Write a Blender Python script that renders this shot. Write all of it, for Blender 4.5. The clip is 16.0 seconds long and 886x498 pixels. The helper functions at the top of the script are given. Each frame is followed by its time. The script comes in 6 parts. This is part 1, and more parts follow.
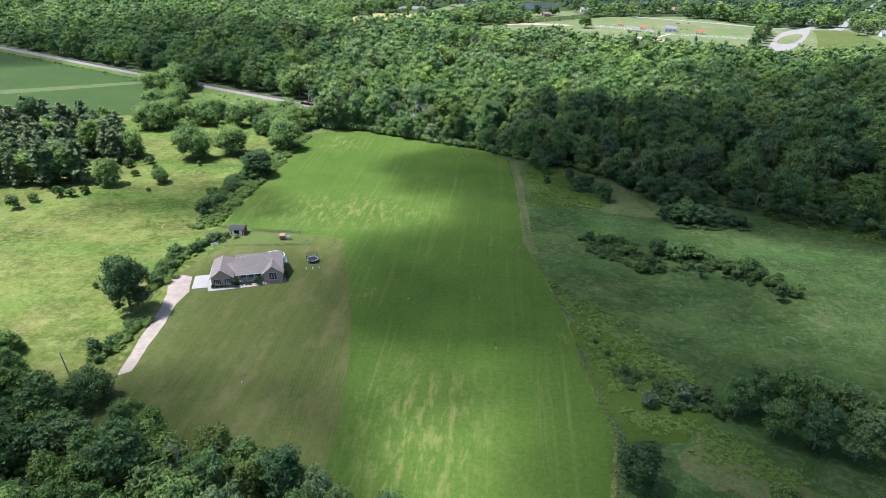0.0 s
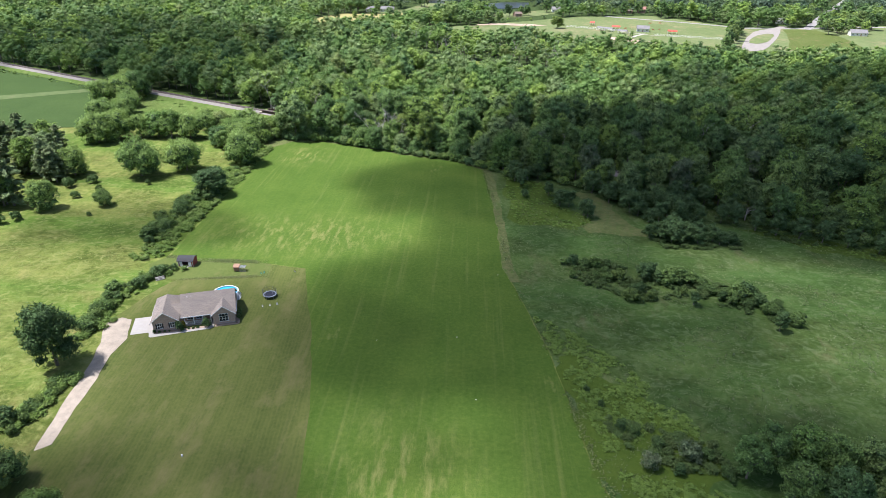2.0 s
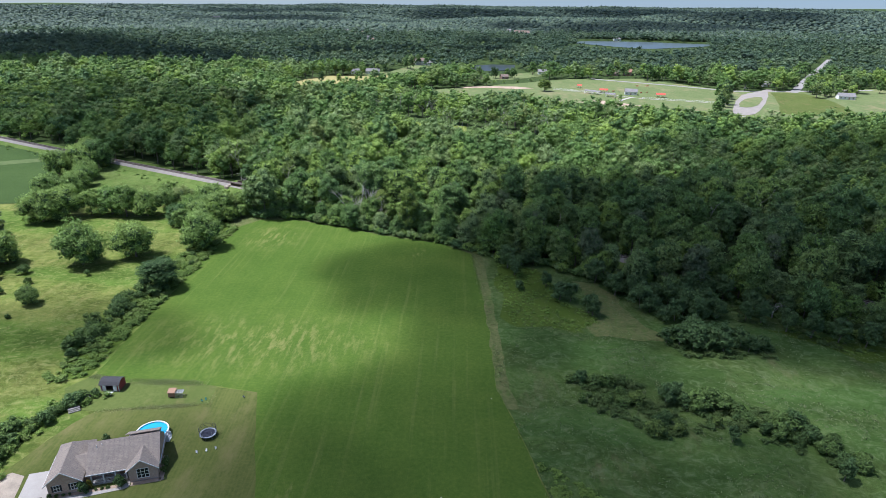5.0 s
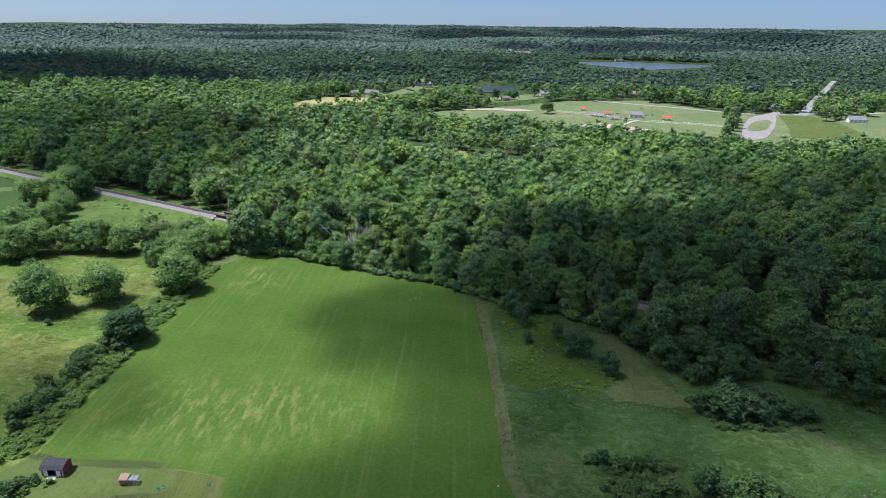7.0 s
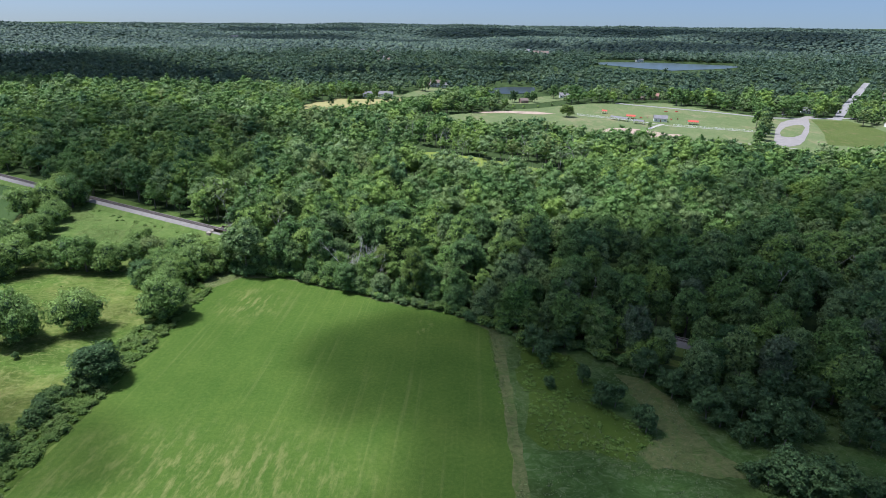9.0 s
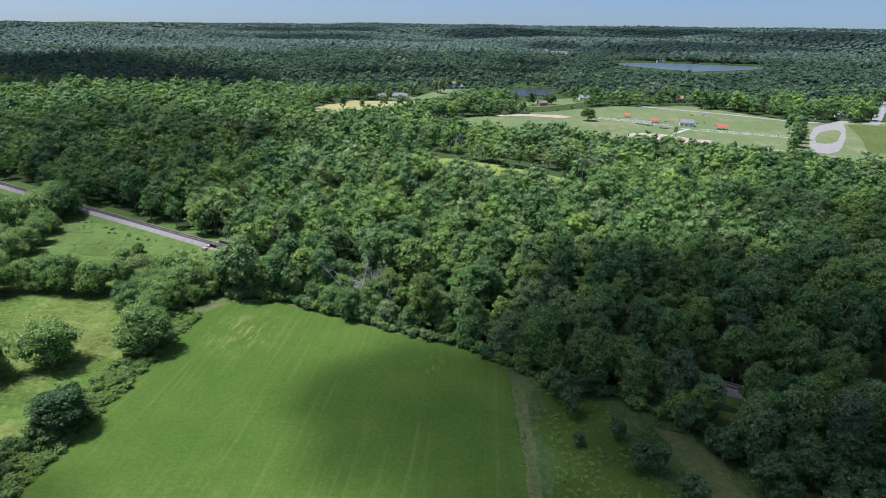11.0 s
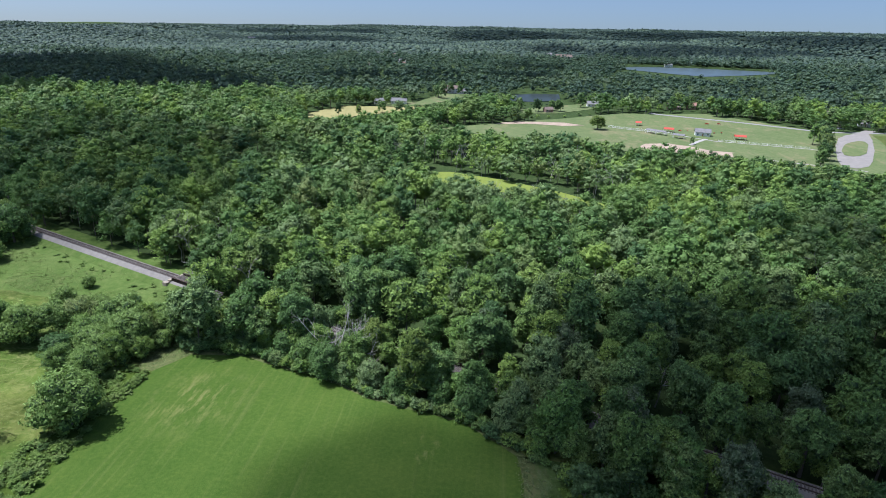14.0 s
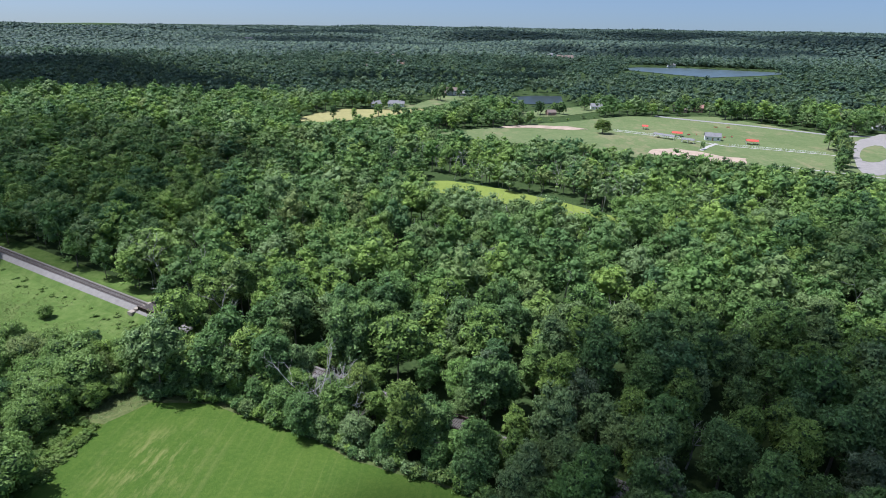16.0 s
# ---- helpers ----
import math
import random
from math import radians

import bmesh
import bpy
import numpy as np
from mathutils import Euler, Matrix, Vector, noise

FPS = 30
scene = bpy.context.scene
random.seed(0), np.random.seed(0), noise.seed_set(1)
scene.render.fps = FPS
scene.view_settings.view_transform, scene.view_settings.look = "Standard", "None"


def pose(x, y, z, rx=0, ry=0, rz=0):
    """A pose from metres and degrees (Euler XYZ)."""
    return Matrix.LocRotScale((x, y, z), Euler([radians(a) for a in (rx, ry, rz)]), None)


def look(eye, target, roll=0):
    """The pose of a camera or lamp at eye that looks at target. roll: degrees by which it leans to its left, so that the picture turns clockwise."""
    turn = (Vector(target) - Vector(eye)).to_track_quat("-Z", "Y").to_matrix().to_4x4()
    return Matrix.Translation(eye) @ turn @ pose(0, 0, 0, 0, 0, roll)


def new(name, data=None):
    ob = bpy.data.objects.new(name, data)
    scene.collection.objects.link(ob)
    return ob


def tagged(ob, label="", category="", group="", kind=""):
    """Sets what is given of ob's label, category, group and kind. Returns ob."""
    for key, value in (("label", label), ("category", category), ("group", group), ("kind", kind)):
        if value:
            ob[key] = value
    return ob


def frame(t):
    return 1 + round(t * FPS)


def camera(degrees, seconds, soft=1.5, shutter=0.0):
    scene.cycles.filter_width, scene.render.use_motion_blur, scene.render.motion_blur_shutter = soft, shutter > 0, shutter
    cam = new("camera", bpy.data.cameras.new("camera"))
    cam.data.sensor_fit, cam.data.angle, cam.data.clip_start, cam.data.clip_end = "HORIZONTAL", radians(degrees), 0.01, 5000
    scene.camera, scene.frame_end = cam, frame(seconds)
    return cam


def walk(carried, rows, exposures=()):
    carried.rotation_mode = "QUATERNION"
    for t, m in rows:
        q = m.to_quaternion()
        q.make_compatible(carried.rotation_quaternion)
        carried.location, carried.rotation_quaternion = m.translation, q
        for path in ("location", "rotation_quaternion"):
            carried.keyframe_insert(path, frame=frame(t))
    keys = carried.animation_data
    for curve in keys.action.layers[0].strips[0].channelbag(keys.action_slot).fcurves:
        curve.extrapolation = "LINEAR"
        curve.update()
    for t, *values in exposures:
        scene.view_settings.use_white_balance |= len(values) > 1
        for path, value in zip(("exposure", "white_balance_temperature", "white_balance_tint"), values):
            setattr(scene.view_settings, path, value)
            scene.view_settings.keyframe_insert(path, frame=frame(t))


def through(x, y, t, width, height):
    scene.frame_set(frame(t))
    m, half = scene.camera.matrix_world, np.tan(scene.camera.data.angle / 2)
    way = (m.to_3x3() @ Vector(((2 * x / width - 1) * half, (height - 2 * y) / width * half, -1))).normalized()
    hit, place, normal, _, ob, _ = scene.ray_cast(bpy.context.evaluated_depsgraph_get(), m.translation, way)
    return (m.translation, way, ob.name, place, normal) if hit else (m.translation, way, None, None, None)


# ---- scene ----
cam = camera(73.7, 16.0, soft=0.8)
PATH = [
    (0, (1.424, 2.688, 77.201), (1.271, 4.465, 76.295), 1.0),
    (0.5, (1.223, 6.582, 77.249), (1.089, 8.36, 76.342), 1.1),
    (1, (1.044, 10.726, 77.322), (0.933, 12.505, 76.415), 1.0),
    (1.5, (0.84, 15.037, 77.471), (0.75, 16.817, 76.563), 1.1),
    (2, (0.715, 19.582, 77.64), (0.647, 21.362, 76.731), 1.1),
    (2.5, (0.346, 24.107, 77.667), (0.3, 25.889, 76.761), 1.2),
    (3, (0.483, 28.801, 77.77), (0.448, 30.592, 76.882), 1.2),
    (3.5, (0.644, 33.618, 77.898), (0.613, 35.425, 77.043), 1.2),
    (4, (0.86, 38.671, 78.35), (0.829, 40.495, 77.529), 1.3),
    (4.5, (0.959, 43.8, 78.754), (0.926, 45.639, 77.968), 1.3),
    (5, (0.752, 48.817, 79.085), (0.719, 50.672, 78.337), 1.3),
    (5.2, (0.708, 50.926, 79.076), (0.675, 52.786, 78.342), 1.3),
    (7.5, (0.431, 73.144, 80.64), (0.395, 75.02, 79.947), 1.4),
    (8, (0.617, 78.367, 80.822), (0.58, 80.242, 80.128), 1.4),
    (8.5, (0.67, 83.644, 80.975), (0.623, 85.518, 80.279), 1.4),
    (9, (0.76, 88.992, 80.987), (0.673, 90.865, 80.29), 1.4),
    (9.2, (0.881, 91.151, 81.015), (0.776, 93.023, 80.318), 1.4),
    (11.3, (-0.309, 112.697, 80.869), (-0.448, 114.566, 80.171), 1.5),
    (11.5, (-0.362, 114.755, 80.871), (-0.502, 116.625, 80.176), 1.6),
    (12, (-0.606, 120.06, 81.004), (-0.746, 121.931, 80.309), 1.6),
    (12.5, (-0.892, 125.359, 81.078), (-1.033, 127.23, 80.383), 1.6),
    (13, (-1.047, 130.619, 81.1), (-1.188, 132.49, 80.406), 1.6),
    (13.5, (-1.247, 135.868, 81.131), (-1.388, 137.739, 80.437), 1.6),
    (14, (-1.527, 141.268, 81.049), (-1.668, 143.139, 80.357), 1.7),
    (14.5, (-1.834, 146.525, 81.028), (-1.974, 148.396, 80.335), 1.7),
    (15, (-2.068, 151.865, 80.984), (-2.208, 153.737, 80.292), 1.7),
    (15.5, (-2.259, 157.007, 80.975), (-2.4, 158.878, 80.283), 1.7),
    (16, (-2.419, 162.124, 81.063), (-2.56, 163.995, 80.372), 1.6),
]
walk(cam, [(t, look(eye, target, roll)) for t, eye, target, roll in PATH], [(0, 0.96, 5450, 16), (1.5, 1.0, 5800, 16), (4, 1.0, 5800, 16), (5.5, 0.55, 5390, 15), (16, 0.48, 5350, 15)])

# ---------------------------------------------------------------- light
SUN_TO = Vector((-0.41, 0.03, 0.91)).normalized()
world = bpy.data.worlds.new("sky")
scene.world = world
world.use_nodes = True
wn = world.node_tree
sky = wn.nodes.new("ShaderNodeTexSky")
sky.sky_type, sky.sun_disc = "NISHITA", False
sky.sun_elevation = math.asin(SUN_TO.z)
sky.sun_rotation = math.atan2(SUN_TO.x, SUN_TO.y)
sky.altitude, sky.air_density, sky.dust_density, sky.ozone_density = 200, 1.0, 2.3, 1.8
sky_at = wn.nodes.new("ShaderNodeTexCoord")
lifted = wn.nodes.new("ShaderNodeVectorMath")
lifted.inputs[1].default_value = (0, 0, 0.06)
wn.links.new(sky_at.outputs["Generated"], lifted.inputs[0])
wn.links.new(lifted.outputs[0], sky.inputs[0])
wn.links.new(sky.outputs[0], wn.nodes["Background"].inputs[0])
wn.nodes["Background"].inputs[1].default_value = 0.081
sun = new("sun", bpy.data.lights.new("sun", "SUN"))
sun.data.energy, sun.data.angle, sun.data.color = 4.9, radians(0.53), (1.0, 0.95, 0.88)
sun.matrix_world = look(SUN_TO * 900, (0, 0, 0))

# ---------------------------------------------------------------- helpers
rng = np.random.default_rng(7)


def part(name, bm, material, parent=None, label="", smooth=False):
    """Links a bmesh or a mesh as one object, under a thing or on its own."""
    if isinstance(bm, bmesh.types.BMesh):
        me = bpy.data.meshes.new(name)
        bm.to_mesh(me)
        bm.free()
    else:
        me = bm
    if material is not None and not me.materials:
        me.materials.append(material)
    if smooth:
        me.polygons.foreach_set("use_smooth", [True] * len(me.polygons))
    ob = new(name, me)
    if parent is not None:
        ob.parent = parent
    if label:
        tagged(ob, label)
    return ob


def thing(name, m, label, category, group="", kind=""):
    ob = new(name)
    ob.empty_display_size = 0.3
    ob.matrix_world = m
    return tagged(ob, label, category, group, kind)


def np_mesh(name, verts, faces, mats=(), index=None, tone=None, smooth=False):
    """A mesh from arrays; all faces have the same number of corners."""
    me = bpy.data.meshes.new(name)
    n, k = faces.shape
    me.vertices.add(len(verts))
    me.vertices.foreach_set("co", np.ascontiguousarray(verts, np.float32).ravel())
    me.loops.add(n * k)
    me.loops.foreach_set("vertex_index", np.ascontiguousarray(faces, np.int32).ravel())
    me.polygons.add(n)
    me.polygons.foreach_set("loop_start", np.arange(0, n * k, k, dtype=np.int32))
    if index is not None:
        me.polygons.foreach_set("material_index", np.ascontiguousarray(index, np.int32))
    for m in mats:
        me.materials.append(m)
    if tone is not None:
        me.attributes.new("tone", "FLOAT", "POINT").data.foreach_set("value", np.ascontiguousarray(tone, np.float32))
    if smooth:
        me.polygons.foreach_set("use_smooth", np.ones(n, bool))
    me.update(calc_edges=True)
    return me


def box(bm, x0, x1, y0, y1, z0, z1, bevel=0.0):
    r = bmesh.ops.create_cube(bm, size=1.0)
    for v in r["verts"]:
        v.co = Vector(((x0 + x1) / 2 + v.co.x * (x1 - x0), (y0 + y1) / 2 + v.co.y * (y1 - y0), (z0 + z1) / 2 + v.co.z * (z1 - z0)))
    if bevel:
        es = list({e for v in r["verts"] for e in v.link_edges})
        bmesh.ops.bevel(bm, geom=es, offset=bevel, segments=1, affect="EDGES")
    return bm


def boxes(*rows, bevel=0.0):
    bm = bmesh.new()
    for r in rows:
        box(bm, *r, bevel=bevel)
    return bm


def prism(poly, depth, axis="y"):
    """A polygon in the xz plane, pushed along y from depth[0] to depth[1]."""
    bm = bmesh.new()
    a = [bm.verts.new((p[0], depth[0], p[1])) for p in poly]
    b = [bm.verts.new((p[0], depth[1], p[1])) for p in poly]
    bm.faces.new(a)
    bm.faces.new(b[::-1])
    n = len(poly)
    for i in range(n):
        bm.faces.new((a[i], b[i], b[(i + 1) % n], a[(i + 1) % n]))
    if axis == "x":
        for v in bm.verts:
            v.co = Vector((v.co.y, v.co.x, v.co.z))
    bmesh.ops.recalc_face_normals(bm, faces=bm.faces)
    return bm


def slab(corners, thick):
    """A roof slope: four or three corners, thickened downwards."""
    bm = bmesh.new()
    a = [bm.verts.new(c) for c in corners]
    b = [bm.verts.new((c[0], c[1], c[2] - thick)) for c in corners]
    bm.faces.new(a)
    bm.faces.new(b[::-1])
    n = len(a)
    for i in range(n):
        bm.faces.new((a[i], a[(i + 1) % n], b[(i + 1) % n], b[i]))
    bmesh.ops.recalc_face_normals(bm, faces=bm.faces)
    return bm


def tube(bm, points, radii, sides=6):
    """A tapered limb through the points."""
    rings = []
    for i, p in enumerate(points):
        p = Vector(p)
        d = (Vector(points[min(i + 1, len(points) - 1)]) - Vector(points[max(i - 1, 0)])).normalized()
        q = d.to_track_quat("Z", "Y")
        rings.append([bm.verts.new(p + q @ Vector((math.cos(a) * radii[i], math.sin(a) * radii[i], 0)))
                      for a in [2 * math.pi * s / sides for s in range(sides)]])
    for r0, r1 in zip(rings, rings[1:]):
        for s in range(sides):
            bm.faces.new((r0[s], r0[(s + 1) % sides], r1[(s + 1) % sides], r1[s]))
    bm.faces.new(rings[0][::-1])
    bm.faces.new(rings[-1])
    return bm


def sstep(a, b, v):
    u = np.clip((np.asarray(v, float) - a) / (b - a), 0, 1)
    return u * u * (3 - 2 * u)


def land(x, y):
    """The lie of the land: level fields, a shallow valley, then wooded hills."""
    x, y = np.asarray(x, float), np.asarray(y, float)
    z = 8 * sstep(280, 650, y) + np.maximum(0, y - 650) * 0.0225 + 0.0135 * x * sstep(280, 1200, y)
    far = sstep(1350, 1900, y) * (1.7 - 1.1 * sstep(2600, 4200, y))
    roll = np.sin(x / 330 + 1.2) * np.sin(y / 210 + 0.4) + 0.6 * np.sin(x / 170 + y / 150) + 0.9 * np.sin(x / 520 - y / 260 + 2.0)
    return z + far * 8.0 * roll


def in_poly(px, py, poly):
    inside = np.zeros(np.shape(px), bool)
    j = len(poly) - 1
    for i in range(len(poly)):
        (xi, yi), (xj, yj) = poly[i], poly[j]
        if yi != yj:
            cross = ((yi > py) != (yj > py)) & (px < (xj - xi) * (py - yi) / (yj - yi) + xi)
            inside ^= cross
        j = i
    return inside


# ---------------------------------------------------------------- materials
def nodes_of(name):
    m = bpy.data.materials.new(name)
    m.use_nodes = True
    nt = m.node_tree
    bsdf = nt.nodes["Principled BSDF"]
    return m, nt, bsdf


def add(nt, kind, **inputs):
    n = nt.nodes.new(kind)
    for k, v in inputs.items():
        s = n.inputs[k.replace("_", " ")]
        if isinstance(v, bpy.types.NodeSocket):
            nt.links.new(v, s)
        else:
            s.default_value = v
    return n


def mixed(nt, fac, a, b, blend="MIX"):
    n = nt.nodes.new("ShaderNodeMix")
    n.data_type, n.blend_type = "RGBA", blend
    for sock, v in ((n.inputs[0], fac), (n.inputs[6], a), (n.inputs[7], b)):
        if isinstance(v, bpy.types.NodeSocket):
            nt.links.new(v, sock)
        else:
            sock.default_value = v if not isinstance(v, tuple) else (*v, 1)
    return n.outputs[2]


def ramp(nt, fac, *stops):
    n = nt.nodes.new("ShaderNodeValToRGB")
    e = n.color_ramp.elements
    while len(e) < len(stops):
        e.new(0.5)
    for el, (p, c) in zip(e, stops):
        el.position = p
        el.color = (*c, 1) if isinstance(c, tuple) else (c, c, c, 1)
    nt.links.new(fac, n.inputs[0])
    return n.outputs[0]


def place(nt, scale=(1, 1, 1), turn=0.0):
    g = nt.nodes.new("ShaderNodeNewGeometry")
    mp = nt.nodes.new("ShaderNodeMapping")
    mp.inputs["Scale"].default_value = scale
    mp.inputs["Rotation"].default_value = (0, 0, turn)
    nt.links.new(g.outputs["Position"], mp.inputs[0])
    return mp.outputs[0]


def fuzz(nt, vec, scale, detail=4.0, rough=0.6):
    return add(nt, "ShaderNodeTexNoise", Vector=vec, Scale=scale, Detail=detail, Roughness=rough).outputs[0]


def bumped(nt, bsdf, height, strength, distance):
    b = add(nt, "ShaderNodeBump", Height=height, Strength=strength, Distance=distance)
    nt.links.new(b.outputs[0], bsdf.inputs["Normal"])


def plain(name, colour, rough=0.7, metal=0.0, vary=0.25, scale=3.0, bump=0.0):
    """Paint, wood, metal or stone with grain and stains at two scales."""
    m, nt, b = nodes_of(name)
    p = place(nt)
    a = fuzz(nt, p, scale)
    c = fuzz(nt, p, scale * 9, 2.0)
    dark = tuple(v * (1 - vary) for v in colour)
    light = tuple(min(1, v * (1 + vary)) for v in colour)
    col = mixed(nt, ramp(nt, a, (0.3, 0.0), (0.7, 1.0)), dark, light)
    col = mixed(nt, 0.35, col, ramp(nt, c, (0.3, dark), (0.7, light)))
    nt.links.new(col, b.inputs["Base Color"])
    b.inputs["Roughness"].default_value, b.inputs["Metallic"].default_value = rough, metal
    if bump:
        bumped(nt, b, c, 0.5, bump)
    return m


def turf(name, low, mid, high, patch, patch_at=(0.62, 0.75), big=0.03, small=0.6, stripes=0.0, stripe_turn=0.0, stripe_size=0.35, relief=0.12, streak=None, rows=0.0, wisps=None, drifts=None):
    """Grass: three tones of green, dry patches, mowing lines and a rough relief."""
    m, nt, b = nodes_of(name)
    p = place(nt)
    col = ramp(nt, fuzz(nt, p, big, 6.0, 0.65), (0.40, low), (0.5, mid), (0.61, high))
    mix2 = fuzz(nt, p, big * 5.3, 5.0, 0.65)
    col = mixed(nt, 0.4, col, ramp(nt, mix2, (0.40, low), (0.5, mid), (0.62, high)))
    fine = fuzz(nt, p, small, 6.0, 0.78)
    col = mixed(nt, 0.6, col, ramp(nt, fine, (0.36, low), (0.5, mid), (0.66, high)))
    dry = ramp(nt, fuzz(nt, place(nt, (1.0, 0.45, 1), stripe_turn), big * 3.1, 6.0, 0.7), (patch_at[0], 0.0), (patch_at[1], 1.0))
    col = mixed(nt, dry, col, patch)
    if stripes:
        s = fuzz(nt, place(nt, (stripe_size, 0.012, 1), stripe_turn), 1.0, 4.0, 0.6)
        col = mixed(nt, ramp(nt, s, (0.40, 0.0), (0.72, stripes)), col, high)
        s2 = fuzz(nt, place(nt, (stripe_size * 2.3, 0.02, 1), stripe_turn), 1.0, 3.0, 0.6)
        col = mixed(nt, ramp(nt, s2, (0.55, 0.0), (0.8, stripes * 0.8)), col, patch)
    if rows:
        w = nt.nodes.new("ShaderNodeTexWave")
        w.inputs["Scale"].default_value = rows
        w.inputs["Distortion"].default_value = 1.5
        w.inputs["Detail"].default_value = 3.0
        nt.links.new(place(nt, (1, 1, 1), stripe_turn), w.inputs[0])
        col = mixed(nt, ramp(nt, w.outputs[1], (0.3, 0.0), (0.9, 0.28)), col, high)
    for cx, cy, rx, ry, amount in streak or ():
        q = nt.nodes.new("ShaderNodeMapping")
        q.vector_type = "POINT"
        q.inputs["Location"].default_value = (-cx / rx, -cy / ry, 0)
        q.inputs["Scale"].default_value = (1 / rx, 1 / ry, 0)
        g = nt.nodes.new("ShaderNodeNewGeometry")
        nt.links.new(g.outputs["Position"], q.inputs[0])
        d = add(nt, "ShaderNodeVectorMath", Vector=q.outputs[0])
        d.operation = "LENGTH"
        near = ramp(nt, d.outputs["Value"], (0.2, 1.0), (1.0, 0.0))
        s3 = fuzz(nt, place(nt, (0.5, 0.14, 1), stripe_turn), 1.0, 6.0, 0.7)
        worn = mixed(nt, 1.0, near, ramp(nt, s3, (0.48, 0.0), (0.66, amount)), "MULTIPLY")
        col = mixed(nt, worn, col, patch)
    if drifts:
        belt = fuzz(nt, place(nt, (0.55, 1.5, 1), stripe_turn * 0.5), 0.028, 5.0, 0.62)
        col = mixed(nt, ramp(nt, belt, (0.46, 0.0), (0.58, 0.85)), col, drifts)
        col = mixed(nt, 1.0, col, ramp(nt, fuzz(nt, place(nt, (0.8, 1.3, 1), 0.4), 0.06, 4.0, 0.6), (0.34, 0.66), (0.62, 1.2)), "MULTIPLY")
    if wisps:
        swirl = nt.nodes.new("ShaderNodeTexNoise")
        swirl.inputs["Scale"].default_value, swirl.inputs["Detail"].default_value = 0.38, 8.0
        swirl.inputs["Roughness"].default_value, swirl.inputs["Distortion"].default_value = 0.72, 1.6
        nt.links.new(place(nt, (0.8, 1.15, 1), stripe_turn), swirl.inputs["Vector"])
        col = mixed(nt, ramp(nt, swirl.outputs[0], (0.50, 0.0), (0.70, 0.75)), col, wisps)
        col = mixed(nt, 1.0, col, ramp(nt, swirl.outputs[0], (0.28, 0.55), (0.46, 1.0)), "MULTIPLY")
    nt.links.new(col, b.inputs["Base Color"])
    b.inputs["Roughness"].default_value = 0.9
    b.inputs["Specular IOR Level"].default_value = 0.05
    h = mixed(nt, 0.5, fine, fuzz(nt, p, small * 4, 3.0))
    bumped(nt, b, h, 0.7, relief)
    return m


def leaf(name, tones, own=True, through=0.36, even=0.0):
    """Foliage whose tone goes tree by tree and leaf clump by leaf clump."""
    m, nt, b = nodes_of(name)
    if own:
        t = nt.nodes.new("ShaderNodeObjectInfo").outputs["Random"]
    else:
        at = nt.nodes.new("ShaderNodeAttribute")
        at.attribute_name = "tone"
        t = at.outputs["Fac"]
    g = nt.nodes.new("ShaderNodeNewGeometry")
    stops = [(i / (len(tones) - 1), c) for i, c in enumerate(tones)]
    col = ramp(nt, t, *stops)
    isl = ramp(nt, g.outputs["Random Per Island"], (0.0, 0.55 + 0.3 * even), (0.45, 0.92), (1.0, 1.32 - 0.2 * even))
    col = mixed(nt, ramp(nt, g.outputs["Random Per Island"], (0.7, 0.0), (1.0, 0.3)), col, (0.17, 0.22, 0.09))
    col = mixed(nt, 1.0, col, isl, "MULTIPLY")
    at_leaf = place(nt)
    sprays = fuzz(nt, at_leaf, 2.6, 3.0, 0.7)
    col = mixed(nt, 1.0, col, ramp(nt, sprays, (0.30, 0.55 + 0.3 * even), (0.5, 1.0), (0.72, 1.5 - 0.3 * even)), "MULTIPLY")
    bumped(nt, b, sprays, 0.8, 0.35)
    nt.links.new(col, b.inputs["Base Color"])
    b.inputs["Roughness"].default_value = 0.65
    b.inputs["Specular IOR Level"].default_value = 0.18
    tr = add(nt, "ShaderNodeBsdfTranslucent", Color=mixed(nt, 0.5, col, (0.09, 0.15, 0.035)))
    mx = nt.nodes.new("ShaderNodeMixShader")
    mx.inputs[0].default_value = through
    nt.links.new(b.outputs[0], mx.inputs[1])
    nt.links.new(tr.outputs[0], mx.inputs[2])
    nt.links.new(mx.outputs[0], nt.nodes["Material Output"].inputs[0])
    return m


WOOD_TONES = [(0.091, 0.175, 0.055), (0.217, 0.351, 0.079), (0.146, 0.254, 0.081), (0.308, 0.435, 0.085), (0.105, 0.194, 0.073), (0.196, 0.316, 0.079),
              (0.231, 0.312, 0.109), (0.333, 0.462, 0.091), (0.124, 0.226, 0.059), (0.293, 0.389, 0.153), (0.173, 0.287, 0.073), (0.268, 0.328, 0.103)]
LEAF = leaf("broad_leaves", WOOD_TONES)
MEADOW_LEAF = leaf("meadow_tree_leaves", [(0.216, 0.331, 0.085), (0.287, 0.405, 0.099), (0.247, 0.360, 0.097)])
LEAF_MASS = leaf("woodland_leaves", WOOD_TONES, own=False)
DEEP_MASS = leaf("deep_woodland_leaves", WOOD_TONES, own=False, even=0.75)
WEED_MASS = leaf("weed_leaves", [(0.126, 0.217, 0.044), (0.207, 0.301, 0.060), (0.161, 0.253, 0.054), (0.253, 0.319, 0.089)], own=False, through=0.3, even=0.8)
FERN_LEAF = leaf("lush_weed_leaves", [(0.150, 0.246, 0.042), (0.203, 0.304, 0.056), (0.173, 0.268, 0.050)], own=False, through=0.3, even=0.9)
BRAMBLE_LEAF = leaf("bramble_leaves", [(0.075, 0.130, 0.036), (0.110, 0.172, 0.048), (0.098, 0.140, 0.042)], own=False, through=0.3, even=0.7)
